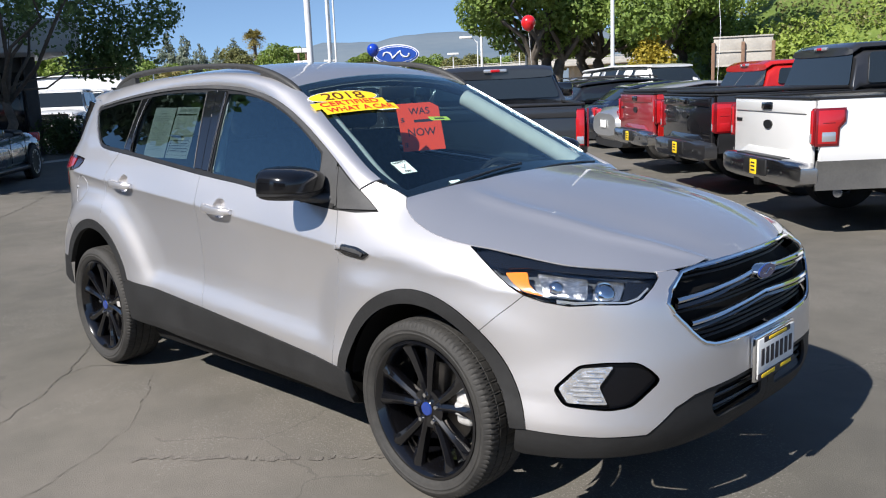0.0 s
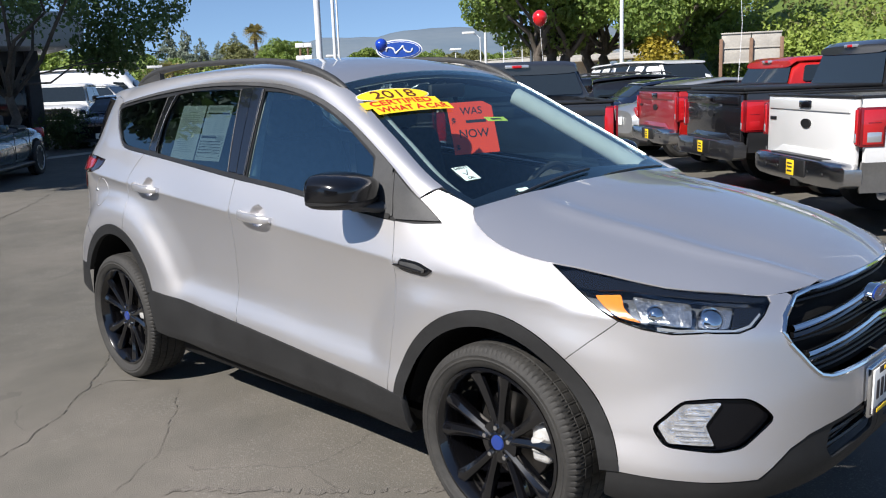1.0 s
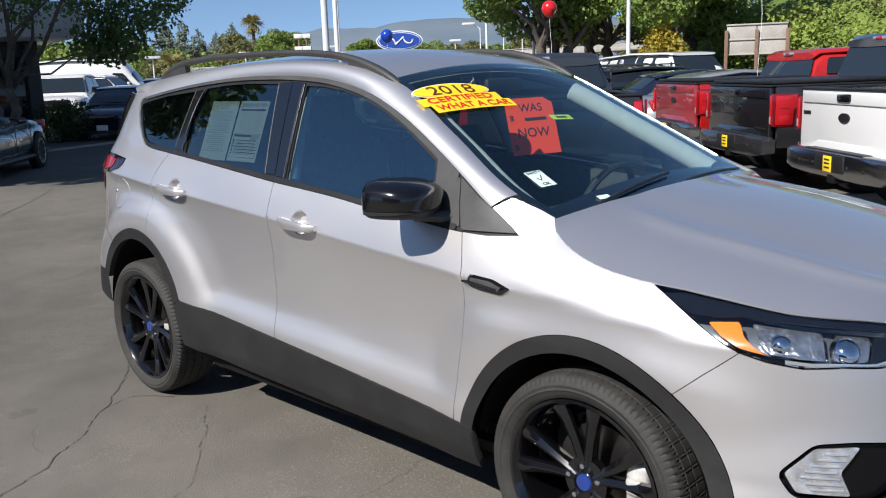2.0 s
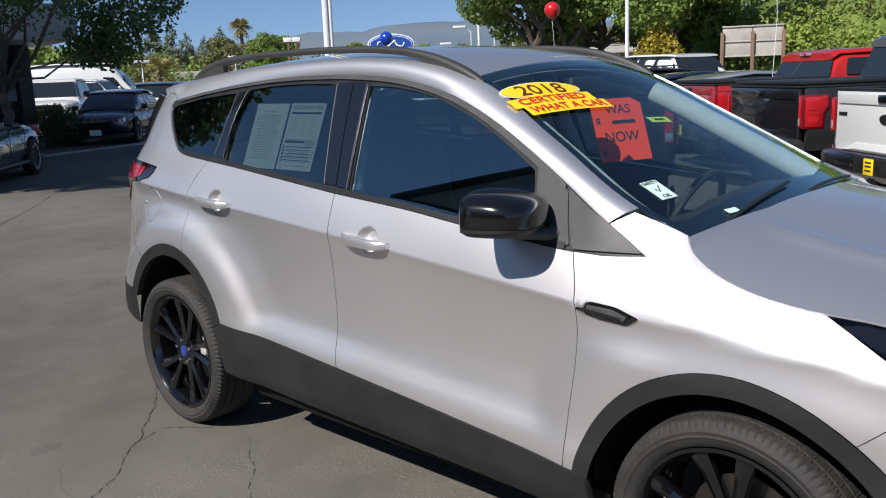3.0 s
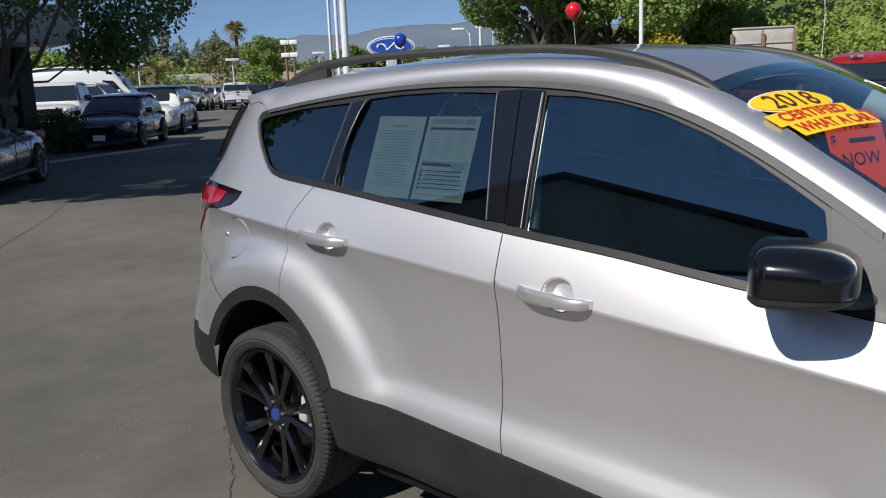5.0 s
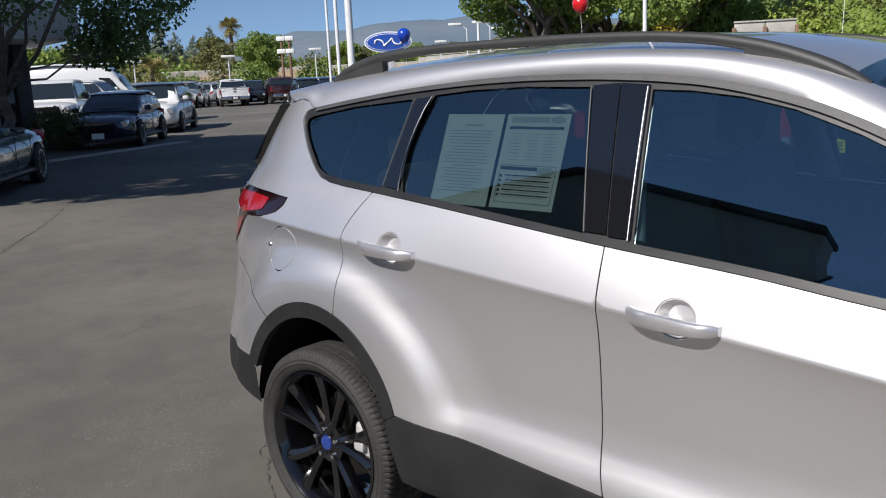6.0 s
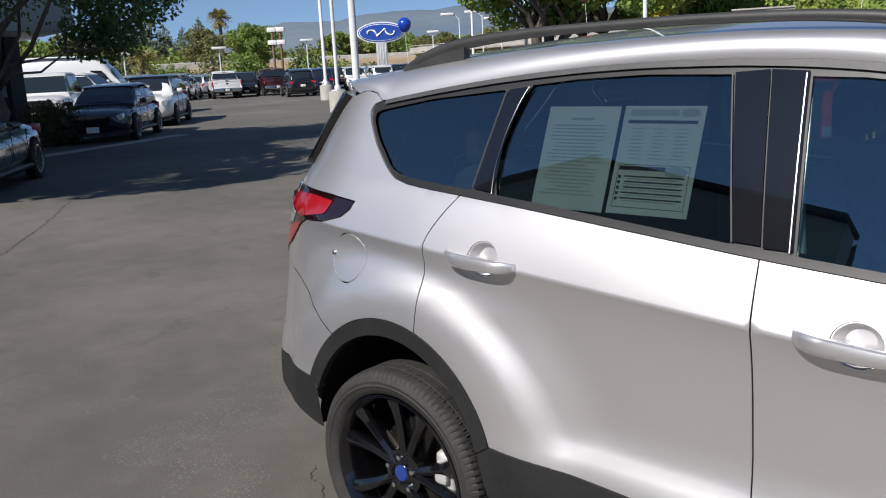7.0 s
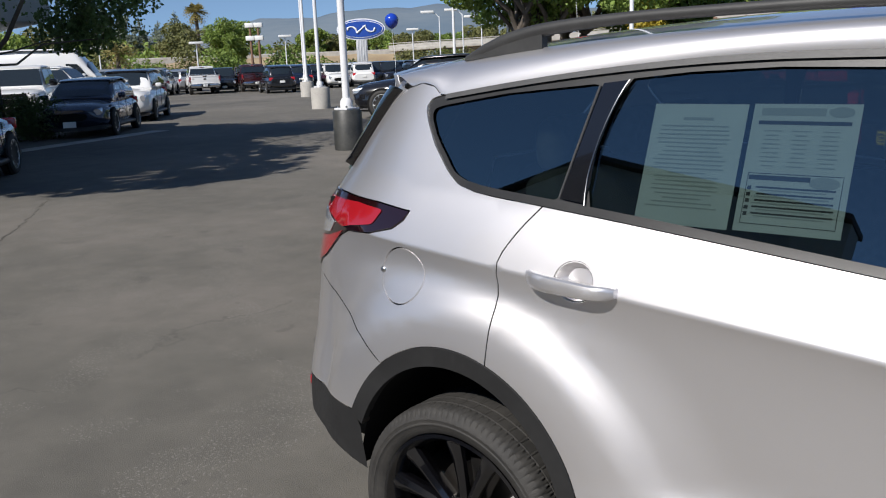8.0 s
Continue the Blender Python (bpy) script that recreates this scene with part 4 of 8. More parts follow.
# headlamps
LAMP_BRIGHT = noisy(material("bright_reflector", (0.8, 0.81, 0.83), 0.20, 0.9), 22, (0.20, 0.21, 0.22), (0.98, 0.98, 0.98), 0.9, bump_scale=26)
FOG_LENS = noisy(material("ribbed_fog_lens", (0.6, 0.6, 0.62), 0.2, 0.75), 30, (0.38, 0.39, 0.41), (0.95, 0.95, 0.96), 0.7, bump_scale=40)
LAMP_GREY = paint("lamp_grey", (0.26, 0.28, 0.31), metal=0.7, rough=0.25)
FOG_BLACK = material("fog_surround_black", (0.004, 0.004, 0.005), 0.25, spec=0.25)
for sd, sgn in (("right", 1), ("left", -1)):
    lamp = sheet("headlamp", shrink(HL_LOW + HL_TOP[1:-1], 0.004), body, LENS, suv, "clear headlamp with orange reflector and chrome projectors", res=0.03, off=0.002, rim=0.008, sides=sd)
    sheet("lamp_housing", shrink(HL_LOW + HL_TOP[1:-1], 0.001), body, LAMP_GREY, lamp, res=0.035, off=-0.06, rim=-0.058, sides=sd)
    sheet("upper_cover", [(1.60, 0.966), (1.68, 0.928), (1.74, 0.926), (1.80, 0.931), (1.95, 0.918), (2.17, 0.892), (2.178, 0.900), (2.070, 0.916), (1.914, 0.933), (1.770, 0.957), (1.66, 0.972)], body, GLOSSBLACK, lamp, res=0.03, off=-0.004, rim=0.006, sides=sd)
    sheet("turn_reflector", rounded([(1.725, 0.918), (1.80, 0.924), (1.812, 0.890), (1.860, 0.846), (1.80, 0.862), (1.760, 0.888)], 0.008), body, ORANGE, lamp, res=0.02, off=-0.014, rim=0.02, sides=sd)
    sheet("bright_reflector", rounded([(1.828, 0.928), (1.985, 0.912), (1.995, 0.852), (1.95, 0.838), (1.875, 0.846)], 0.01), body, LAMP_BRIGHT, lamp, res=0.02, off=-0.028, rim=0.02, sides=sd)
    sheet("dark_mesh", rounded([(2.100, 0.896), (2.172, 0.888), (2.172, 0.866), (2.150, 0.850), (2.100, 0.846)], 0.006), body, GLOSSBLACK, lamp, res=0.02, off=-0.020, rim=0.012, sides=sd)
    sheet("bright_reflector", rounded([(2.012, 0.908), (2.095, 0.898), (2.095, 0.848), (2.05, 0.842), (2.008, 0.854)], 0.01), body, LAMP_BRIGHT, lamp, res=0.02, off=-0.028, rim=0.02, sides=sd)
    sheet("light_strip", [(1.90, 0.838), (1.96, 0.834), (2.03, 0.838), (2.105, 0.836), (2.145, 0.847), (2.166, 0.872), (2.172, 0.868), (2.150, 0.840), (2.108, 0.829), (2.03, 0.832), (1.96, 0.826), (1.90, 0.830)], body, CLEAR_LAMP, lamp, res=0.02, off=-0.010, rim=0.012, sides=sd)
    for s, z, r in ((1.900, 0.886, 0.026), (2.050, 0.872, 0.036)):
        p, n = Vector(body(s, z)), normal_of(body, s, z)
        bm = lathe_bm([(0.0, 0.010), (r * 0.5, 0.008), (r * 0.85, 0.001), (r, -0.010), (r * 1.12, -0.008), (r * 1.14, -0.03)], 24, "y")
        m = Matrix.Translation(p - n * 0.024) @ (Vector((0, 1, 0)).rotation_difference((n + Vector((0.5, 0, 0))).normalized()).to_matrix().to_4x4())
        bmesh.ops.transform(bm, matrix=m, verts=bm.verts)
        if sgn < 0:
            bmesh.ops.scale(bm, vec=(1, -1, 1), verts=bm.verts)
            bmesh.ops.reverse_faces(bm, faces=bm.faces)
        part("projector", bm, CHROME, lamp)
    # fog lamp pocket
    fog = sheet("fog_lamp", shrink(FOG, 0.002), body, FOG_BLACK, suv, "clear fog lamp in a gloss black surround", res=0.03, off=-0.022, rim=-0.018, sides=sd)
    sheet("fog_lens", rounded([(1.893, 0.550), (1.952, 0.618), (2.050, 0.626), (2.012, 0.560), (2.040, 0.500), (1.922, 0.503)], 0.008), body, FOG_LENS, fog, "ribbed clear lens", res=0.025, off=-0.008, rim=0.012, sides=sd)
    for k in range(7):
        z0 = 0.512 + 0.0155 * k
        a, b = 1.925 + 0.012 * abs(k - 2.2), 2.005 + 0.006 * abs(k - 3)
        sheet("lens_rib", [(a, z0), (b, z0), (b, z0 + 0.004), (a, z0 + 0.004)], body, CLEAR_LAMP, fog, res=0.03, off=-0.004, rim=0.004, sides=sd)

# grille
def grille_pt(s, z, back=0.0):
    p = body(s, z)
    return Vector((p[0] - back, p[1], p[2]))


grille = sheet("grille", GR_SIDE + [(2.6, 0.645), (S_MAX, 0.642), (S_MAX, 0.905), (2.5, 0.908), (2.30, 0.900)], body, BLACK, suv, "black grille with chrome-edged bars", sides="join", res=0.04, off=-0.05, rim=0)
outline = GR_SIDE + [(2.6, 0.645), (S_MAX, 0.642)]
right = [grille_pt(s, z, 0.002) for s, z in curve2(outline, 0.03)]
ring = right + [Vector((p.x, -p.y, p.z)) for p in right[::-1][1:]]
top = [grille_pt(s, z, 0.002) for s, z in [(2.262, 0.892), (2.32, 0.901), (2.45, 0.906), (2.65, 0.908), (S_MAX, 0.908)]]
ring = ring + [Vector((p.x, -p.y, p.z)) for p in top[1:]] + [p for p in top[::-1][1:-1]]
part("grille_surround", tube_bm(ring, 0.009, 8, closed=True), CHROME, grille, "chrome surround")
for zc0, zc1, a in ((0.848, 0.822, 2.285), (0.762, 0.742, 2.325)):
    for w, mt, dz, bk, nm in ((0.013, CHROME, 0.0, 0.006, "bar"), (0.012, GLOSSBLACK, -0.020, 0.012, "bar_underside")):
        bm = bmesh.new()
        ln = [grille_pt(s, interp(s, [a, S_MAX], [zc1 - 0.004, zc0]) + dz, bk) for s in np.linspace(a, S_MAX, 16)]
        tube_bm(ln + [Vector((p.x, -p.y, p.z)) for p in ln[::-1][1:]], w, 8, bm, flat=0.8)
        part(nm, bm, mt, grille)
for z in (0.885, 0.872, 0.80, 0.787, 0.774, 0.72, 0.705, 0.69, 0.675):
    a = interp(z, [0.67, 0.74, 0.80, 0.89], [2.40, 2.31, 2.29, 2.29])
    bm = bmesh.new()
    ln = [grille_pt(s, z, 0.03) for s in np.linspace(a, S_MAX, 10)]
    tube_bm(ln + [Vector((p.x, -p.y, p.z)) for p in ln[::-1][1:]], 0.0045, 6, bm)
    part("slat", bm, TRIM, grille)
px = body(S_MAX, 0.832)[0]
bm = lathe_bm([(0.0, 0.012), (0.8, 0.010), (0.94, 0.006), (1.0, -0.02)], 40, "x")
bmesh.ops.scale(bm, vec=(1, 0.074, 0.030), verts=bm.verts)
bmesh.ops.translate(bm, vec=(px + 0.010, 0, 0.836), verts=bm.verts)
badge = part("badge", bm, CHROME, suv, "blue and chrome oval badge")
bm = lathe_bm([(0.0, 0.006), (0.97, 0.005), (1.0, 0.0)], 40, "x")
bmesh.ops.scale(bm, vec=(1, 0.067, 0.0255), verts=bm.verts)
bmesh.ops.translate(bm, vec=(px + 0.018, 0, 0.836), verts=bm.verts)
part("badge_field", bm, BLUE_BADGE, badge)
bm = tube_bm([(px + 0.024, y, 0.836 + 0.008 * math.sin(y * 90)) for y in np.linspace(-0.042, 0.042, 12)], 0.0018, 6)
part("badge_stroke", bm, CHROME, badge)

# number plate on its holder: the characters are plain bars
plate_x = 2.296
plate = part("plate_holder", box_bm(0.022, 0.335, 0.170, (plate_x, 0.0, 0.545), 0.012), CHROME, suv, "number plate in a chrome holder")
part("plate", box_bm(0.004, 0.305, 0.145, (plate_x + 0.013, 0.0, 0.545), 0.0015), PAPER_W, plate)
for k in range(7):
    part("plate_bar", box_bm(0.002, 0.024, 0.062, (plate_x + 0.016, -0.118 + 0.0393 * k, 0.548), 0.0006), INK, plate)
part("plate_frame_top", box_bm(0.004, 0.22, 0.020, (plate_x + 0.016, 0, 0.610), 0.001), INK, plate)
part("plate_frame_bottom", box_bm(0.004, 0.310, 0.024, (plate_x + 0.016, 0, 0.480), 0.001), INK, plate)
part("frame_bar", box_bm(0.002, 0.15, 0.011, (plate_x + 0.0185, 0, 0.610), 0.0005), PAPER_Y, plate)
for y, w in ((-0.075, 0.11), (0.075, 0.09)):
    part("frame_bar", box_bm(0.002, w, 0.013, (plate_x + 0.0185, y, 0.480), 0.0005), PAPER_Y, plate)

# door handles, side vents, mirrors
def handle(x, z, sgn):
    """A pull handle over a shallow round pocket."""
    slope = -0.095
    bm = bmesh.new()
    rings = []
    for t in np.linspace(-1, 1, 17):
        px_, pz = x + 0.120 * t, z + slope * 0.120 * t
        y = side_y(px_, pz)
        lift = 0.034 * (1 - abs(t) ** 4) + 0.006
        hgt = 0.0195 + 0.0025 * (1 - t * t)
        if abs(t) > 0.9:
            hgt *= 0.75
        ring = []
        for a in np.linspace(0, 2 * math.pi, 16, endpoint=False):
            c, sn = math.cos(a), math.sin(a)
            q = (abs(c) ** 3.4 + abs(sn) ** 3.4) ** (-1 / 3.4)
            ring.append(bm.verts.new((px_, sgn * -(y + lift + 0.011 * c * q), pz + hgt * sn * q * (0.88 - 0.10 * t) + 0.006 * t)))
        rings.append(ring)
    for p, q in zip(rings, rings[1:]):
        for i in range(16):
            bm.faces.new((p[i], p[(i + 1) % 16], q[(i + 1) % 16], q[i]))
    bm.faces.new(rings[0])
    bm.faces.new(rings[-1])
    bmesh.ops.recalc_face_normals(bm, faces=bm.faces)
    h = part("door_handle", bm, SILVER, suv, "silver pull handle")
    bm = bmesh.new()
    cols = []
    for r, d in ((1.03, -0.004), (0.98, -0.004), (0.90, -0.014), (0.6, -0.032), (0.0, -0.036)):
        cols.append([bm.verts.new((x + 0.004 + 0.052 * r * math.cos(a), sgn * -(side_y(x + 0.052 * r * math.cos(a), z + 0.045 * r * math.sin(a)) + d), z + 0.003 + 0.046 * r * math.sin(a))) for a in np.linspace(0, 2 * math.pi, 28, endpoint=False)])
    for p, q in zip(cols, cols[1:]):
        for i in range(28):
            bm.faces.new((p[i], p[(i + 1) % 28], q[(i + 1) % 28], q[i]))
    bmesh.ops.remove_doubles(bm, verts=bm.verts, dist=1e-5)
    bmesh.ops.recalc_face_normals(bm, faces=bm.faces)
    part("handle_pocket", bm, SILVER, h)


for x, z in HANDLES:
    for sgn in (1, -1):
        handle(x, z, sgn)
VENT = [(0.912, 0.930), (0.925, 0.938), (1.010, 0.934), (1.084, 0.914), (1.045, 0.889), (0.960, 0.893), (0.914, 0.900), (0.908, 0.914)]
vents = sheet("side_vent", rounded(VENT, 0.010, 3), body, GLOSSBLACK, suv, "black side vent with a dark grey insert", off=0.006, rim=0.016, res=0.02)
for ob, sd in zip(vents, ("right", "left")):
    sheet("vent_insert", rounded([(0.918, 0.928), (1.00, 0.926), (1.050, 0.914), (1.035, 0.901), (0.965, 0.900), (0.920, 0.904)], 0.006, 3), body, VENT_GREY, ob, off=0.009, rim=0.004, res=0.02, sides=sd)
    sheet("vent_bar", rounded([(0.884, 0.921), (0.905, 0.922), (1.032, 0.911), (1.028, 0.905), (0.905, 0.914), (0.888, 0.916)], 0.004, 3), body, GLOSSBLACK, ob, off=0.015, rim=0.010, res=0.02, sides=sd)
    sheet("vent_tail", rounded([(0.884, 0.944), (0.918, 0.941), (0.905, 0.927), (0.906, 0.908), (0.912, 0.896), (0.884, 0.900)], 0.005, 3), body, SILVER, ob, "silver stub beside the vent", off=0.004, rim=0.006, res=0.02, sides=sd)

for sgn in (-1, 1):
    # cap: a rounded box, flat to the rear, its top falling towards the door; a matt lower shell and a foot
    put = Matrix.Translation((0.622, sgn * 0.912, 1.162)) @ pose(0, 0, 0, 0, 0, -sgn * 16)
    shells = []
    for lo, hi in ((-0.42, 2.0), (-2.0, -0.46)):
        bm = bmesh.new()
        bmesh.ops.create_uvsphere(bm, u_segments=48, v_segments=30, radius=1.0)
        for v in bm.verts:
            d = v.co.copy()
            d *= 1.0 / (abs(d.x) ** 4.4 + abs(d.y) ** 4.4 + abs(d.z) ** 4.4) ** (1 / 4.4)
            inner = max(0.0, -sgn * d.y)
            x = d.x * (0.146 if d.x > 0 else 0.074) * (1 - 0.18 * max(0.0, sgn * d.y) ** 2)
            z = max(min(d.z, hi), lo) * (0.079 if d.z > 0 else 0.060)
            if d.z > 0:
                z *= 1 - 0.20 * inner ** 2 - 0.16 * max(0.0, sgn * d.y) ** 3 - 0.26 * max(0.0, d.x) ** 2
            else:
                z *= 1 - 0.30 * inner ** 2 - 0.12 * max(0.0, d.x) ** 2 - 0.30 * max(0.0, sgn * d.y) ** 2
            v.co = (x, d.y * 0.136, z)
        if hi < 0:
            bmesh.ops.scale(bm, vec=(0.985, 0.985, 1.0), verts=bm.verts)
        bmesh.ops.transform(bm, matrix=put, verts=bm.verts)
        shells.append(bm)
    mir = part("door_mirror", shells[0], MIRROR_BLACK, suv, "gloss black door mirror with a dark grey lower shell")
    part("lower_shell", shells[1], CLAD, mir)
    bm = prism_bm(rounded([(-0.090, -0.034), (0.090, -0.034), (0.095, 0.0), (0.084, 0.044), (-0.084, 0.044)], 0.02, 3), 0.004, axis="x", at=(-0.064, 0, 0))
    bmesh.ops.transform(bm, matrix=put, verts=bm.verts)
    part("mirror_glass", bm, CHROME, mir)
    bm = tube_bm([(0.735, sgn * 0.766, 1.098), (0.728, sgn * 0.79, 1.100), (0.700, sgn * 0.825, 1.106), (0.665, sgn * 0.865, 1.114)], [0.050, 0.036, 0.034, 0.042], 14, flat=0.60)
    part("mirror_foot", bm, SAIL, mir)

# ---- the silver SUV: cabin and stickers ----
def cabin_box(name, sx, sy, sz, at, mat, parent=None, bevel=0.04, seg=3):
    return part(name, box_bm(sx, sy, sz, at, bevel, seg), mat, parent or suv)


cabin_box("floor_pan", 2.6, 1.45, 0.06, (-0.35, 0, 0.42), BLACK)
bm = bmesh.new()
rows = []
for x, z in ((1.10, 0.70), (1.12, 1.03), (1.02, 1.10), (0.86, 1.085), (0.74, 1.03), (0.70, 0.92), (0.72, 0.75)):
    rows.append([bm.verts.new((x - 0.04 * (abs(y) / 0.7) ** 2, y, z + (0.035 if z > 1 and 0.18 < y < 0.55 else 0))) for y in np.linspace(-0.70, 0.70, 21)])
for p, q in zip(rows, rows[1:]):
    for k in range(20):
        bm.faces.new((p[k], p[k + 1], q[k + 1], q[k]))
DASH = noisy(material("dash_plastic", (0.02, 0.02, 0.021), 0.6), 30, (0.016, 0.016, 0.017), (0.028, 0.028, 0.03), 0.1, bump_scale=600)
part("dashboard", bm, DASH, suv)
bm = tube_bm([(0.62 + 0.07 * math.sin(a), 0.36 + 0.185 * math.cos(a), 0.985 + 0.17 * math.sin(a)) for a in np.linspace(0, 2 * math.pi, 32, endpoint=False)], 0.016, 8, closed=True)
for a in (0.2, math.pi - 0.2, -math.pi / 2):
    tube_bm([(0.62, 0.36, 0.985), (0.62 + 0.07 * math.sin(a), 0.36 + 0.185 * math.cos(a), 0.985 + 0.17 * math.sin(a))], 0.018, 6, bm)
part("steering_wheel", bm, DASH, suv)
for y in (0.36, -0.36):
    seat = cabin_box("front_seat", 0.50, 0.50, 0.16, (0.02, y, 0.66), SEAT)
    bm = box_bm(0.13, 0.48, 0.62, (0, 0, 0.31), 0.05, 3)
    bmesh.ops.transform(bm, matrix=Matrix.Translation((-0.20, y, 0.70)) @ pose(0, 0, 0, 0, -14, 0), verts=bm.verts)
    part("backrest", bm, SEAT, seat)
    bm = box_bm(0.10, 0.27, 0.18, (-0.385, y, 1.405), 0.045, 3)
    tube_bm([(-0.35, y - 0.06, 1.27), (-0.375, y - 0.06, 1.36)], 0.007, 6, bm)
    tube_bm([(-0.35, y + 0.06, 1.27), (-0.375, y + 0.06, 1.36)], 0.007, 6, bm)
    part("head_restraint", bm, SEAT, seat)
bench = cabin_box("rear_bench", 0.52, 1.25, 0.16, (-0.86, 0, 0.68), SEAT)
bm = box_bm(0.14, 1.22, 0.60, (0, 0, 0.30), 0.05, 3)
bmesh.ops.transform(bm, matrix=Matrix.Translation((-1.08, 0, 0.72)) @ pose(0, 0, 0, 0, -16, 0), verts=bm.verts)
part("backrest", bm, SEAT, bench)
for y in (0.40, 0.0, -0.40):
    part("head_restraint", box_bm(0.09, 0.25, 0.15, (-1.27, y, 1.36), 0.04, 3), SEAT, bench)
cabin_box("cargo_floor", 0.75, 1.15, 0.05, (-1.62, 0, 0.80), BLACK)
sheet("headliner", half_outline(-1.74, 0.28, 16, lambda x: roof_edge(x)[0] - 0.03), roof, HEADLINER, suv, res=0.12, rim=0, sides="one", off=-0.03)
for sgn in (1, -1):
    bm = bmesh.new()
    tube_bm([(x, sgn * (roof_edge(x)[0] - 0.055), roof_edge(x)[1] - 0.062) for x in np.linspace(0.34, 0.98, 10)], 0.044, 18, bm)
    part("pillar_lining", bm, HEADLINER, suv, "pale grey pillar lining")
    bm = bmesh.new()
    tube_bm([(-0.20, sgn * 0.735, 1.16), (-0.24, sgn * 0.66, 1.36), (-0.26, sgn * 0.575, 1.55)], 0.04, 18, bm)
    part("pillar_lining", bm, HEADLINER, suv, "pale grey pillar lining")
    part("door_lining", prism_bm([(0.80, 0.45), (0.80, 1.04), (0.0, 1.12), (-1.0, 1.19), (-1.0, 0.45)], 0.04, axis="y", at=(0, sgn * 0.715 - 0.02, 0)), SEAT, suv)
part("interior_mirror", box_bm(0.03, 0.23, 0.065, (0.33, 0.02, 1.515), 0.015), DASH, suv)


def screen_frame(x, y, up=0.006, spin=0.0):
    """A pose on the windscreen: local x to the car's left, local y up the glass."""
    p = Vector(screen(x, y))
    n = normal_of(screen, x, y)
    ex = Vector((0, 1, 0)) - n * n.y
    ex.normalize()
    ey = n.cross(ex)
    return Matrix.Translation(p + n * up) @ Matrix((ex, ey, n)).transposed().to_4x4() @ pose(0, 0, 0, 0, 0, spin)


def flat_sticker(name, poly, m, mat, parent, thick=0.0006, label=""):
    bm = prism_bm(poly, thick, axis="z")
    bmesh.ops.transform(bm, matrix=m, verts=bm.verts)
    return part(name, bm, mat, parent, label, smooth=0)


def rect(w, h, x=0, y=0):
    return [(x - w / 2, y - h / 2), (x + w / 2, y - h / 2), (x + w / 2, y + h / 2), (x - w / 2, y + h / 2)]


def oval(w, h, x=0, y=0, n=40):
    return [(x + w / 2 * math.cos(2 * math.pi * k / n), y + h / 2 * math.sin(2 * math.pi * k / n)) for k in range(n)]


def lay(poly, m):
    """A flat outline in the pose m as (x, y) of the windscreen."""
    return [tuple((m @ Vector((u, v, 0))).xy) for u, v in poly]


def on_glass(ob, off):
    """Presses a flat mesh on to the curved windscreen."""
    for v in ob.data.vertices:
        v.co = Vector(screen(v.co.x, v.co.y)) + normal_of(screen, v.co.x, v.co.y) * off


def glass_sticker(name, poly, m, mat, parent, off, label=""):
    return sheet(name, lay(poly, m), screen, mat, parent, label, res=0.02, rim=0.0008, sides="one", off=off)


m = screen_frame(0.428, -0.415, spin=-9)
st = glass_sticker("year_sticker", oval(0.36, 0.105), m, PAPER_W, suv, 0.004, "yellow oval sticker with a year")
glass_sticker("oval_field", oval(0.348, 0.094), m, PAPER_Y, st, 0.0056)
on_glass(letters("2018", 0.090, BROWN_INK, st, m @ pose(0, -0.002, 0), squeeze=1.2, bold=0.004), 0.0072)
m = screen_frame(0.513, -0.415, spin=-7)
slogan = [(-0.175, -0.0525), (0.2075, -0.0525), (0.2075, 0.002), (0.175, 0.002), (0.175, 0.0525), (-0.2075, 0.0525), (-0.2075, -0.002), (-0.175, -0.002)]
st = glass_sticker("slogan_sticker", slogan, m, PAPER_Y, suv, 0.0088, "yellow slogan sticker with red lettering")
on_glass(letters("CERTIFIED", 0.052, PAPER_R, st, m @ pose(-0.016, 0.027, 0), squeeze=1.28), 0.0104)
on_glass(letters("WHAT A CAR", 0.052, PAPER_R, st, m @ pose(0.016, -0.025, 0), squeeze=1.06), 0.0104)
# price card hanging inside
card_n = Vector((0.80, -0.42, 0.36)).normalized()
card_x = Vector((0.41, 0.912, 0.0))
card_x = (card_x - card_n * card_n.dot(card_x)).normalized()
m = Matrix.Translation((0.465, 0.045, 1.345)) @ Matrix((card_x, card_n.cross(card_x), card_n)).transposed().to_4x4()
card = flat_sticker("price_card", [(-0.11, -0.125), (0.11, -0.125), (0.11, 0.10), (0.07, 0.125), (-0.11, 0.125)], m, PAPER_O, suv, label="orange-red price card behind the windscreen")
letters("WAS", 0.050, INK, card, m @ pose(0.005, 0.080, 0.0012), bold=0.006)
letters("NOW", 0.056, INK, card, m @ pose(0.0, -0.030, 0.0012), bold=0.006)
letters("$", 0.04, INK, card, m @ pose(-0.088, 0.035, 0.0012))
letters("$", 0.04, INK, card, m @ pose(-0.088, -0.095, 0.0012))
flat_sticker("ink_bar", rect(0.10, 0.014, 0.02, 0.030), m @ pose(0, 0, 0.0008), INK, card)
m = screen_frame(0.675, -0.03, up=-0.012, spin=-6)
st = flat_sticker("lime_tag", rect(0.12, 0.035), m, PAPER_G, suv, label="lime green tag behind the windscreen")
flat_sticker("ink_bar", rect(0.06, 0.012), m @ pose(0, 0, 0.0008), INK, st)
m = screen_frame(0.955, -0.545, up=0.003, spin=-6)
st = flat_sticker("safety_sticker", rect(0.074, 0.094), m, PAPER_MINT, suv, label="pale mint safety check sticker")
letters("SAFETY", 0.020, INK, st, m @ pose(0, 0.036, 0.001))
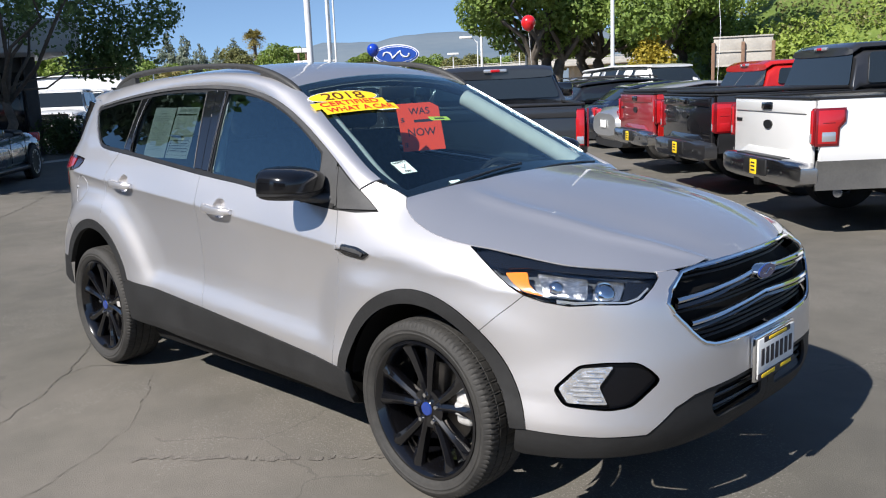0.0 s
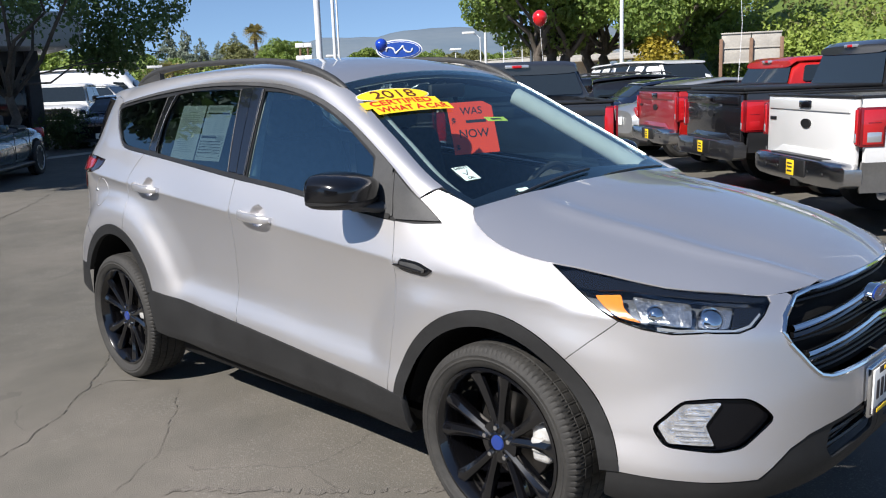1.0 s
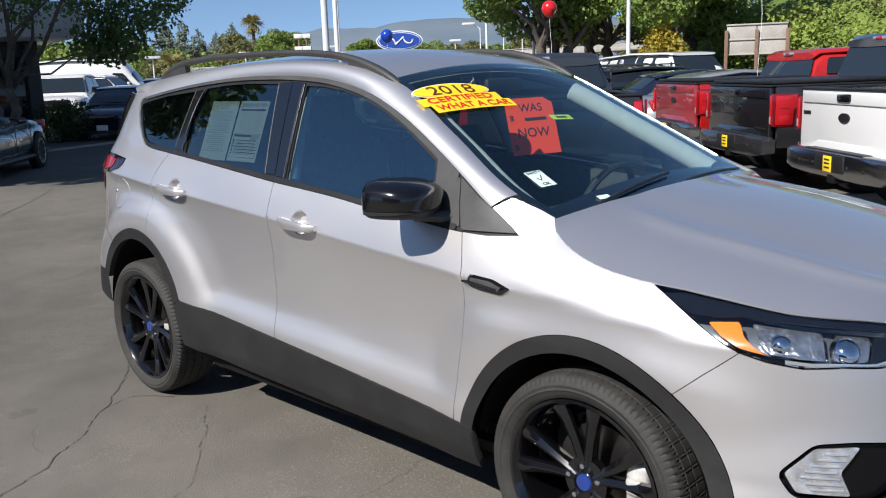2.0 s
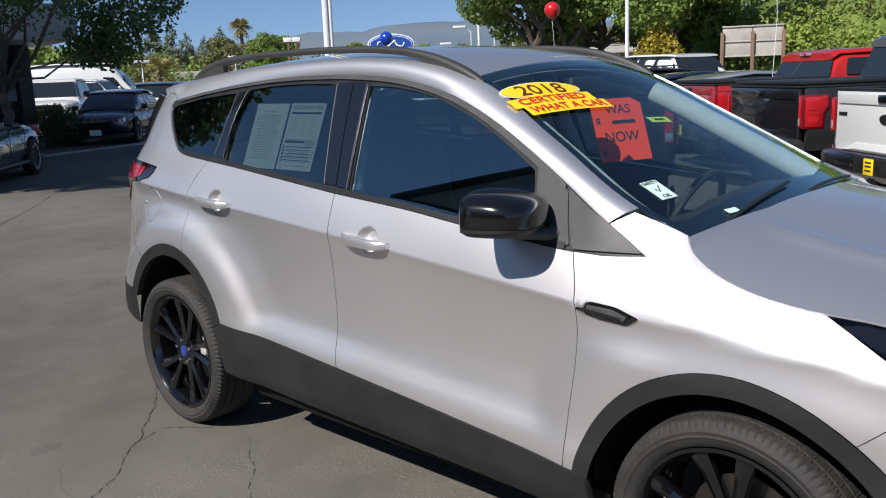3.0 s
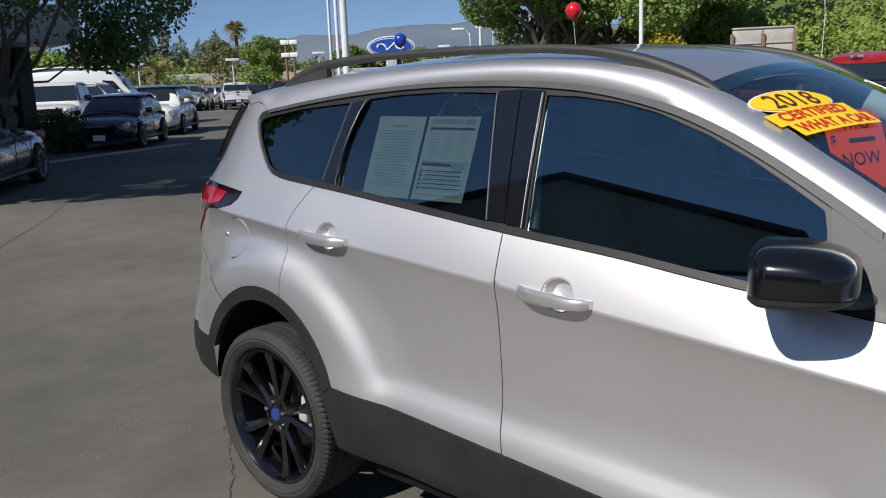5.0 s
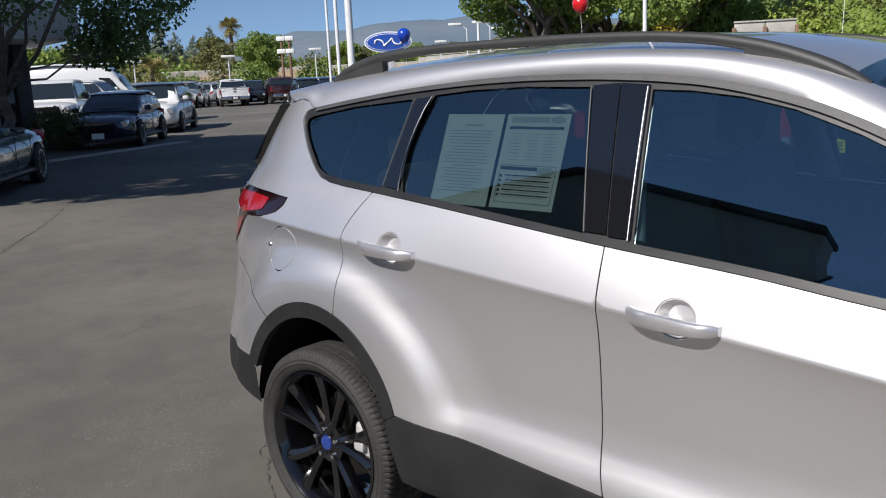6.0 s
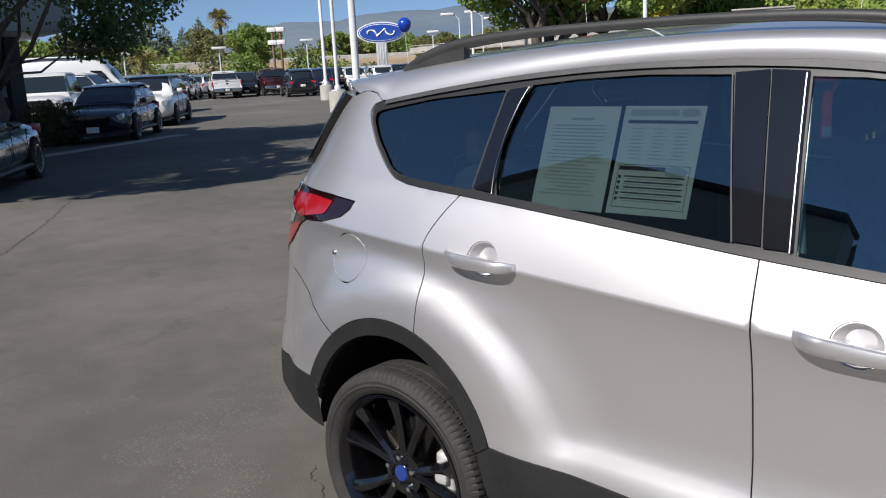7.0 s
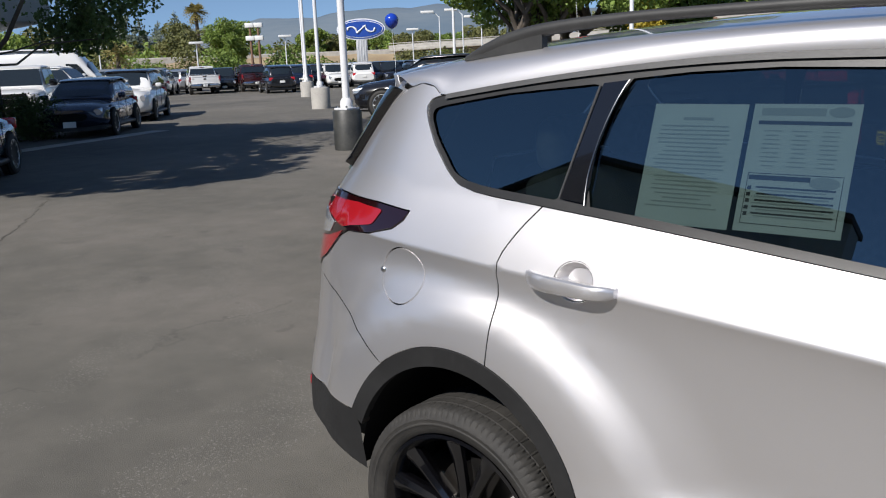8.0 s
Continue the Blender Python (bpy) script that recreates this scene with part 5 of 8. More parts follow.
letters("OK", 0.022, INK, st, m @ pose(0, -0.034, 0.001))
bm = tube_bm([m @ Vector((-0.014, 0.004, 0.001)), m @ Vector((-0.004, -0.012, 0.001)), m @ Vector((0.016, 0.018, 0.001))], 0.0022, 5)
part("tick", bm, INK, st)
m = screen_frame(1.130, -0.425, up=0.003, spin=-8)
flat_sticker("small_tag", rect(0.055, 0.022), m, PAPER_MINT, suv, label="small mint tag low on the windscreen")


def side_frame(x, z, off):
    """A pose on the right-hand side glass: local x to the front, local y up."""
    p, n = Vector(body(x, z)), normal_of(body, x, z)
    ex = (Vector((1, 0, 0)) - n * n.x).normalized()
    ey = n.cross(ex)
    return Matrix.Translation(p + n * off) @ Matrix((ex, ey, n)).transposed().to_4x4()


for x0, dense in ((-0.768, 0), (-0.540, 1)):
    m = side_frame(x0, 1.362, -0.020)
    sheet_ = flat_sticker("window_paper", rect(0.216, 0.279), m, PAPER_W, suv, label="printed paper behind the rear door glass")
    rnd = random.Random(5 + dense)
    mm = m @ pose(0, 0, 0.0009)
    if dense:
        flat_sticker("print_bar", rect(0.13, 0.016, -0.025, 0.122), mm, GREY_INK, sheet_)
        flat_sticker("print_oval", oval(0.05, 0.022, 0.07, 0.122), mm, GREY_INK, sheet_)
        flat_sticker("print_bar", rect(0.185, 0.008, 0, 0.098), mm, INK, sheet_)
        for r in range(9):
            for c in range(3):
                flat_sticker("print_line", rect(0.022 + 0.02 * rnd.random(), 0.0022, -0.06 + 0.058 * c, 0.08 - 0.0095 * r), mm, GREY_INK, sheet_)
        flat_sticker("print_bar", rect(0.125, 0.010, -0.03, -0.022), mm, INK, sheet_)
        flat_sticker("print_oval", oval(0.06, 0.026, 0.06, -0.028), mm, GREY_INK, sheet_)
        for r in range(5):
            flat_sticker("print_bar", rect(0.008, 0.008, -0.088, -0.045 - 0.014 * r), mm, INK, sheet_)
            flat_sticker("print_line", rect(0.15 + 0.02 * rnd.random(), 0.0035, 0.005, -0.043 - 0.014 * r), mm, INK, sheet_)
            flat_sticker("print_line", rect(0.13 + 0.03 * rnd.random(), 0.0025, 0.0, -0.049 - 0.014 * r), mm, GREY_INK, sheet_)
        for w, h, x, y in ((0.19, 0.0012, 0, -0.013), (0.19, 0.0012, 0, -0.122), (0.0012, 0.11, -0.095, -0.067), (0.0012, 0.11, 0.095, -0.067)):
            flat_sticker("print_line", rect(w, h, x, y), mm, INK, sheet_)
    else:
        flat_sticker("print_bar", rect(0.07, 0.006, 0, 0.105), mm, GREY_INK, sheet_)
        for r in range(20):
            flat_sticker("print_line", rect(0.13 + 0.04 * rnd.random() - (0.05 if r % 6 == 5 else 0), 0.0028, -0.005, 0.088 - 0.0098 * r), mm, GREY_INK, sheet_)

# ---- ground and setting ----
def asphalt():
    m = material("asphalt", (0.1, 0.1, 0.1), 0.85)
    b = m.node_tree.nodes["Principled BSDF"]
    co = m.node_tree.nodes.new("ShaderNodeTexCoord")
    def tex(scale, detail=5.0, rough=0.6):
        n = node(m, "ShaderNodeTexNoise", Scale=scale, Detail=detail, Roughness=rough)
        wire(m, co.outputs["Object"], n.inputs["Vector"])
        return n
    broad, mid, grain = tex(0.22, 6), tex(2.6, 6, 0.65), tex(190, 2)
    def math_(op, a, c, k=0.0):
        n = m.node_tree.nodes.new("ShaderNodeMath")
        n.operation = op
        for i, v in enumerate((a, c, k)):
            if isinstance(v, float):
                n.inputs[i].default_value = v
            else:
                wire(m, v, n.inputs[i])
        return n.outputs[0]
    v = math_("MULTIPLY_ADD", broad.outputs["Fac"], 1.25, -0.32)
    v = math_("MULTIPLY_ADD", mid.outputs["Fac"], 0.55, v)
    v = math_("MULTIPLY_ADD", grain.outputs["Fac"], 0.75, math_("ADD", v, -0.43))
    ramp = m.node_tree.nodes.new("ShaderNodeValToRGB")
    e = ramp.color_ramp.elements
    e[0].position, e[0].color = 0.16, (0.062, 0.058, 0.050, 1)
    e[1].position, e[1].color = 0.88, (0.175, 0.156, 0.134, 1)
    mid_stop = e.new(0.52)
    mid_stop.color = (0.115, 0.107, 0.090, 1)
    wire(m, v, ramp.inputs[0])
    # cracks: edges of large uneven cells, only in places
    warp = tex(1.1, 5)
    mixv = node(m, "ShaderNodeMixRGB", Fac=0.35)
    wire(m, co.outputs["Object"], mixv.inputs[1])
    wire(m, warp.outputs["Color"], mixv.inputs[2])
    vo = node(m, "ShaderNodeTexVoronoi", Scale=0.55)
    vo.feature = "DISTANCE_TO_EDGE"
    wire(m, mixv.outputs[0], vo.inputs["Vector"])
    crack = math_("LESS_THAN", vo.outputs["Distance"], 0.0020)
    where = math_("GREATER_THAN", tex(0.5, 3).outputs["Fac"], 0.54)
    crack = math_("MULTIPLY", crack, where)
    stain = math_("GREATER_THAN", tex(1.7, 4).outputs["Fac"], 0.665)
    dark = math_("MULTIPLY_ADD", stain, 0.22, math_("MULTIPLY", crack, 0.24))
    mixc = node(m, "ShaderNodeMixRGB")
    mixc.inputs[2].default_value = (0.03, 0.028, 0.026, 1)
    wire(m, dark, mixc.inputs[0])
    wire(m, ramp.outputs[0], mixc.inputs[1])
    # pale worn aggregate in patches
    pale = math_("MULTIPLY", math_("GREATER_THAN", tex(75, 2).outputs["Fac"], 0.60), math_("GREATER_THAN", tex(0.8, 5).outputs["Fac"], 0.53))
    mixp = node(m, "ShaderNodeMixRGB")
    mixp.inputs[2].default_value = (0.26, 0.245, 0.22, 1)
    wire(m, math_("MULTIPLY", pale, 0.42), mixp.inputs[0])
    wire(m, mixc.outputs[0], mixp.inputs[1])
    wire(m, mixp.outputs[0], b.inputs["Base Color"])
    bp = node(m, "ShaderNodeBump", Strength=0.55, Distance=0.004)
    h = math_("MULTIPLY_ADD", crack, -0.9, grain.outputs["Fac"])
    wire(m, h, bp.inputs["Height"])
    wire(m, bp.outputs[0], b.inputs["Normal"])
    return m


ASPHALT = asphalt()
CONCRETE = noisy(material("concrete", (0.4, 0.38, 0.35), 0.85), 1.5, (0.30, 0.285, 0.26), (0.46, 0.44, 0.40), 0.4, scale2=25, bump_scale=90)
DRY = noisy(material("dry_grass", (0.3, 0.24, 0.15), 0.95), 0.25, (0.24, 0.17, 0.10), (0.42, 0.33, 0.20), 0.6, scale2=3)
# the haze of distance is put into the hills' base colour
HILL = noisy(material("haze_tinted_hill", (0.15, 0.19, 0.24), 0.95), 0.004, (0.095, 0.140, 0.185), (0.150, 0.185, 0.215), 0.0, scale2=0.03)
WHITE_POLE = noisy(material("white_pole_paint", (0.72, 0.73, 0.74), 0.4), 2, (0.60, 0.61, 0.62), (0.78, 0.79, 0.80), 0.05, rough=(0.3, 0.5))
BLACK_RUBBER = noisy(material("black_base_paint", (0.03, 0.03, 0.03), 0.5), 4, (0.018, 0.020, 0.020), (0.06, 0.06, 0.055), 0.1)
WALL_DARK = noisy(material("dark_wall", (0.04, 0.04, 0.042), 0.5), 1.2, (0.030, 0.031, 0.034), (0.055, 0.056, 0.06), 0.1)
WALL_TAN = noisy(material("taupe_wall", (0.16, 0.15, 0.14), 0.7), 1.2, (0.32, 0.30, 0.28), (0.42, 0.40, 0.37), 0.2, bump_scale=40)
FASCIA = noisy(material("pale_fascia", (0.7, 0.72, 0.75), 0.5), 1.0, (0.66, 0.68, 0.71), (0.76, 0.78, 0.80))
STOREGLASS = material("dark_store_glass", (0.012, 0.014, 0.016), 0.05)
ROOFING = noisy(material("brown_roofing", (0.06, 0.05, 0.045), 0.8), 3, (0.045, 0.04, 0.036), (0.085, 0.07, 0.06), 0.4)

bm = bmesh.new()
bmesh.ops.create_grid(bm, x_segments=40, y_segments=40, size=2500)
ground = tagged(part("ground", bm, ASPHALT, None), "sun-bleached grey asphalt lot with cracks and stains", "asphalt", kind="structure")

# cracks and a patch seam in the asphalt: thin uneven strips that lie on it
CRACK = noisy(material("crack_dirt", (0.03, 0.027, 0.024), 0.95), 40, (0.035, 0.032, 0.028), (0.095, 0.087, 0.074))
SEAM = noisy(material("worn_seam", (0.2, 0.18, 0.16), 0.95), 25, (0.085, 0.077, 0.066), (0.19, 0.172, 0.15), 0.5, scale2=160)


def ground_line(label, points, width, mat, seed, wander=0.02, gaps=0.15):
    rng_ = random.Random(seed)
    line = curve2(points, 0.022)
    bm = bmesh.new()
    row = None
    for k, p in enumerate(line):
        a, b = Vector(line[max(0, k - 1)]), Vector(line[min(len(line) - 1, k + 1)])
        n = Vector((-(b - a).y, (b - a).x)).normalized()
        off = n * (wander * noise.noise(Vector((p[0] * 7, p[1] * 7, seed))) + rng_.gauss(0, wander * 0.12))
        w = n * width * (0.25 + 0.75 * rng_.random()) / 2
        c = Vector(p) + off
        now = [bm.verts.new((*(c + w), 0.003)), bm.verts.new((*(c - w), 0.003))]
        if row and rng_.random() > gaps:
            bm.faces.new((row[0], row[1], now[1], now[0]))
        row = now
    bmesh.ops.recalc_face_normals(bm, faces=bm.faces)
    for f in bm.faces:
        if f.normal.z < 0:
            f.normal_flip()
    tagged(part("asphalt_crack", bm, mat, None, smooth=0), label, "crack", kind="structure")


ground_line("jagged dark crack across the asphalt", [(-0.62, -2.05), (-0.84, -1.65), (-1.05, -1.40), (-1.30, -1.16), (-1.44, -1.04), (-1.75, -0.82), (-2.2, -0.55)], 0.007, CRACK, 1, 0.03, 0.10)
ground_line("short crack branching beside the tyre", [(-1.30, -1.14), (-1.36, -1.0), (-1.28, -0.92), (-1.18, -0.84)], 0.006, CRACK, 2, 0.02, 0.1)
ground_line("dark patch edge in the asphalt", [(0.22, -2.2), (0.09, -1.84), (-0.02, -1.64), (-0.20, -1.36), (-0.29, -1.26), (-0.60, -1.02), (-0.93, -0.81)], 0.004, CRACK, 3, 0.03, 0.30)
ground_line("worn pale seam with loose aggregate", [(0.10, -1.46), (0.34, -1.25), (0.52, -1.12), (0.66, -0.99), (0.83, -0.84), (1.10, -0.6)], 0.060, SEAM, 4, 0.04, 0.12)
ground_line("long joint across the lane", [(-5.6, -1.4), (-7.2, -0.25), (-8.45, 0.75), (-10.1, 1.95), (-10.9, 2.46), (-12.5, 3.6)], 0.022, CRACK, 6, 0.05, 0.25)
ground_line("thin crack across the open asphalt", [(3.6, -0.4), (3.2, 0.25), (2.95, 0.5), (2.9, 1.1), (3.2, 1.7)], 0.010, CRACK, 7, 0.05, 0.25)

# hills on the horizon: one ridge sheet, its haze painted in as blue-grey
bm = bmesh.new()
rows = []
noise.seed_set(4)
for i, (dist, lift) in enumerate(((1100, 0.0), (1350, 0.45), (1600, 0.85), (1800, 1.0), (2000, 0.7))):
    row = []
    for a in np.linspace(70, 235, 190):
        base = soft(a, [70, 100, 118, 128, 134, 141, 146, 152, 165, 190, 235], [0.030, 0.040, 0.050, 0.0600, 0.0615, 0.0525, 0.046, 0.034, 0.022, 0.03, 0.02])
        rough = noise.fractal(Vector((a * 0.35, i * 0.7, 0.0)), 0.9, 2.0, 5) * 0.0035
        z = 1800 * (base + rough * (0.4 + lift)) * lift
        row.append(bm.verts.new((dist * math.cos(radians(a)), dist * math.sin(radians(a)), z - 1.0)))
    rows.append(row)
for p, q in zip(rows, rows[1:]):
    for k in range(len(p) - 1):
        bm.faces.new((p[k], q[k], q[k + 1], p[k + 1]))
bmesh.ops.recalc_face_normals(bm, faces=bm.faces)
tagged(part("backdrop_hills", bm, HILL, None, smooth=180), "hills on the horizon, haze put into their blue-grey", "hills", kind="structure")


def along(a, d, z=0.0):
    """A place by its compass angle (degrees from +x) and distance from the start of the walk."""
    return (3.55 + d * math.cos(radians(a)), -2.98 + d * math.sin(radians(a)), z)


# embankment with a road barrier, far behind the lot
bm = bmesh.new()
rows = []
for d, z in ((112, -0.2), (120, 0.9), (128, 2.2), (134, 2.9), (150, 3.0), (200, 2.8)):
    rows.append([bm.verts.new((lambda p: (p[0], p[1], p[2] + noise.noise(Vector((a * 0.5, d * 0.1, 0))) * 0.5 * (z > 0)))(along(a, d, z * (1.0 if a > 133 else max(0.25, 1 - (133 - a) * 0.1))))) for a in np.linspace(112, 176, 90)])
for p, q in zip(rows, rows[1:]):
    for k in range(len(p) - 1):
        bm.faces.new((p[k], q[k], q[k + 1], p[k + 1]))
bmesh.ops.recalc_face_normals(bm, faces=bm.faces)
tagged(part("embankment", bm, DRY, None, smooth=180), "dry tan grass embankment below a road", "embankment", kind="structure")
bm = bmesh.new()
for a0, a1, zt in ((134.0, 172, 3.6),):
    n = 60
    p = [along(a0 + (a1 - a0) * k / n, 134) for k in range(n + 1)]
    q = [along(a0 + (a1 - a0) * k / n, 134.4) for k in range(n + 1)]
    v = [[bm.verts.new((x, y, z)) for x, y, _ in line] for line, z in ((p, 2.6), (p, zt - 0.1), (q, zt), (q, 2.6))]
    for l1, l2 in zip(v, v[1:]):
        for k in range(n):
            bm.faces.new((l1[k], l2[k], l2[k + 1], l1[k + 1]))
bmesh.ops.recalc_face_normals(bm, faces=bm.faces)
tagged(part("road_barrier", bm, CONCRETE, None), "beige concrete road barrier on the embankment", "barrier", kind="structure")
bridge = thing("overpass", "pale concrete overpass with piers and a railing", "bridge")
b0, b1 = Vector(along(134.2, 128, 3.3)), Vector(along(117.0, 128, 4.3))
d = (b1 - b0).normalized()
side_v = Vector((-d.y, d.x, 0))
for nm, wdt, hgt, dz in (("deck", 9.0, 0.5, 0.0), ("parapet", 0.3, 0.38, 0.42), ("rail", 0.12, 0.10, 0.86)):
    for sgn in ((0,) if nm == "deck" else (-1, 1)):
        bm = box_bm((b1 - b0).length, wdt, hgt, (0, 0, 0), 0.05)
        mid = (b0 + b1) / 2 + Vector((0, 0, dz)) + side_v * (sgn * 4.2)
        bmesh.ops.transform(bm, matrix=Matrix.Translation(mid) @ Vector((1, 0, 0)).rotation_difference(d).to_matrix().to_4x4(), verts=bm.verts)
        part(nm, bm, CONCRETE, bridge)
for t in (0.06, 0.3, 0.54, 0.78):
    q = b0.lerp(b1, t)
    part("pier", box_bm(1.0, 5.0, q.z, (q.x, q.y, q.z / 2 - 0.1), 0.05), CONCRETE, bridge)

# ---- plants ----
def leaf_material(name, low, high, rnd=0.25):
    m = noisy(material(name, low, 0.6), 0.6, low, high, scale2=9, detail=3)
    b = m.node_tree.nodes["Principled BSDF"]
    src = b.inputs["Base Color"].links[0].from_socket
    geo = m.node_tree.nodes.new("ShaderNodeNewGeometry")
    hsv = node(m, "ShaderNodeHueSaturation")
    mr = node(m, "ShaderNodeMapRange")
    mr.inputs["To Min"].default_value, mr.inputs["To Max"].default_value = 1 - rnd, 1 + rnd
    wire(m, geo.outputs["Random Per Island"], mr.inputs["Value"])
    wire(m, mr.outputs[0], hsv.inputs["Value"])
    wire(m, src, hsv.inputs["Color"])
    wire(m, hsv.outputs[0], b.inputs["Base Color"])
    tl = node(m, "ShaderNodeBsdfTranslucent")
    wire(m, hsv.outputs[0], tl.inputs["Color"])
    mix = node(m, "ShaderNodeMixShader", Fac=0.35)
    wire(m, b.outputs[0], mix.inputs[1])
    wire(m, tl.outputs[0], mix.inputs[2])
    wire(m, mix.outputs[0], m.node_tree.nodes["Material Output"].inputs[0])
    return m


LEAF_MID = leaf_material("green_leaves", (0.115, 0.185, 0.038), (0.27, 0.36, 0.078))
LEAF_IVY = leaf_material("ivy_green_leaves", (0.19, 0.26, 0.045), (0.36, 0.44, 0.09))
LEAF_LIGHT = leaf_material("light_green_leaves", (0.13, 0.20, 0.035), (0.26, 0.34, 0.07))
LEAF_DARK = leaf_material("dark_green_leaves", (0.035, 0.065, 0.020), (0.08, 0.125, 0.035))
LEAF_LANE = leaf_material("deep_green_leaves", (0.085, 0.14, 0.045), (0.18, 0.26, 0.08))
LEAF_YELLOW = leaf_material("yellow_leaves", (0.30, 0.24, 0.025), (0.48, 0.38, 0.05))
# needles paled and greyed: haze over the far pines is in this colour
LEAF_PINE = leaf_material("hazy_pine_needles", (0.16, 0.20, 0.15), (0.27, 0.31, 0.235))
LEAF_PALM = leaf_material("palm_fronds", (0.20, 0.18, 0.06), (0.38, 0.32, 0.12))
LEAF_OLIVE = leaf_material("olive_scrub", (0.11, 0.125, 0.04), (0.23, 0.23, 0.085))
BARK = noisy(material("bark", (0.1, 0.08, 0.06), 0.9), 3, (0.055, 0.045, 0.035), (0.15, 0.125, 0.10), 0.8, scale2=22)


def leaf_cloud(centres, count, size, rng, shell=0.55):
    """Many small bent leaf blades round some blobs (centre, radii)."""
    verts, faces = [], []
    vol = [r[0] * r[1] * r[2] for _, r in centres]
    pick = rng.choices(range(len(centres)), weights=vol, k=count)
    for i in pick:
        (cx, cy, cz), (rx, ry, rz) = centres[i]
        while True:
            u = Vector((rng.gauss(0, 1), rng.gauss(0, 1), rng.gauss(0, 1)))
            if u.length > 1e-3:
                break
        u.normalize()
        k = shell + (1 - shell) * rng.random() ** 0.6
        k *= 1 + 0.16 * noise.noise(u * 2.3 + Vector((cx, cy, cz)))
        p = Vector((cx + u.x * rx * k, cy + u.y * ry * k, cz + u.z * rz * k))
        s = size * (0.55 + 0.9 * rng.random())
        n = (u * 0.7 + Vector((rng.gauss(0, 0.6), rng.gauss(0, 0.6), rng.gauss(0.3, 0.6)))).normalized()
        a = n.orthogonal().normalized()
        a.rotate(Matrix.Rotation(rng.random() * 6.283, 3, n))
        b = n.cross(a)
        base = len(verts)
        for da, db, dn in ((-0.5, 0, 0), (-0.1, -0.34, 0.10), (0.5, 0, -0.06), (-0.1, 0.34, 0.10)):
            verts.append(tuple(p + a * da * s + b * db * s + n * dn * s))
        faces += [(base, base + 1, base + 2), (base, base + 2, base + 3)]
    return verts, faces


def cloud_part(name, centres, count, size, mat, parent, seed, shell=0.55):
    v, f = leaf_cloud(centres, count, size, random.Random(seed), shell)
    me = bpy.data.meshes.new(name)
    me.from_pydata(v, [], f)
    return hang(name, me, mat, parent)


def limb(bm, a, b, r0, r1, rng, n=5, sag=0.06):
    a, b = Vector(a), Vector(b)
    pts = []
    for k in range(n + 1):
        t = k / n
        p = a.lerp(b, t) + Vector((rng.gauss(0, 1), rng.gauss(0, 1), rng.gauss(0, 0.5))) * sag * (b - a).length * (0 < k < n) * 0.5
        pts.append(p)
    tube_bm(pts, [r0 + (r1 - r0) * k / n for k in range(n + 1)], 8, bm)
    return pts[-1]


def tree(name, label, at, height, spread, trunk_r, mat, seed, count=5000, leaf=0.28, fork=0.3, blobs=16, low=0.35, category="tree", stems=1, flat=0.8, boughs=()):
    """A tapered trunk with limbs and a crown of many small leaves in uneven clumps."""
    rng = random.Random(seed)
    t = thing(name, label, category, at)
    bm = bmesh.new()
    centres = []
    for s in range(stems):
        lean = Vector((rng.gauss(0, 0.05), rng.gauss(0, 0.05), 0)) * height if stems == 1 else Vector((math.cos(s * 2.4 + seed), math.sin(s * 2.4 + seed), 0)) * spread * 0.22
        start = Vector((0, 0, -0.15)) if stems == 1 else lean * 0.18 + Vector((0, 0, -0.15))
        top = Vector((lean.x, lean.y, height * fork))
        limb(bm, start, top, trunk_r * 1.25, trunk_r * 0.75, rng, 5, 0.05)
        for k in range(max(3, blobs // stems)):
            ang = 2.399 * k + rng.random()
            rad = spread * (0.35 + 0.65 * rng.random() ** 0.7) * (0.9 if k % 3 else 0.35)
            z = height * (low + (0.92 - low) * rng.random())
            z = min(z, height * (1.0 - 0.28 * (rad / spread) ** 2))
            c = Vector((lean.x + rad * math.cos(ang), lean.y + rad * math.sin(ang), z))
            limb(bm, top - Vector((0, 0, height * 0.04)), c, trunk_r * 0.45, trunk_r * 0.08, rng, 5, 0.10)
            r = spread * (0.24 + 0.16 * rng.random())
            centres.append((tuple(c), (r, r, r * flat)))
    last = top
    for k, (bx, by, bz, r) in enumerate(boughs):
        limb(bm, top if k % 5 == 0 else last, (bx, by, bz), trunk_r * (0.24 if k % 5 == 0 else 0.10), trunk_r * 0.04, rng, 5, 0.05)
        last = Vector((bx, by, bz))
    part("trunk", bm, BARK, t, smooth=60)
    cloud_part("crown", centres, count, leaf, mat, t, seed)
    if boughs:
        cloud_part("bough", [((bx, by, bz), (r * 1.15, r * 1.15, r)) for bx, by, bz, r in boughs], 6200, leaf * 0.95, mat, t, seed + 500, 0.35)
    return t


def bush(label, at, radii, mat, seed, count=700, leaf=0.15, blobs=6, name="bush"):
    rng = random.Random(seed)
    t = thing(name, label, "bush", at)
    cs = []
    for k in range(blobs):
        cs.append(((radii[0] * 0.5 * rng.uniform(-1, 1), radii[1] * 0.5 * rng.uniform(-1, 1), radii[2] * rng.uniform(0.30, 0.62)), (radii[0] * 0.6, radii[1] * 0.6, radii[2] * 0.45)))
    bm = bmesh.new()
    for c, _ in cs:
        limb(bm, (0, 0, -0.05), c, 0.03, 0.01, rng, 3)
    part("stems", bm, BARK, t)
    cloud_part("foliage", cs, count, leaf, mat, t, seed, 0.4)
    return t


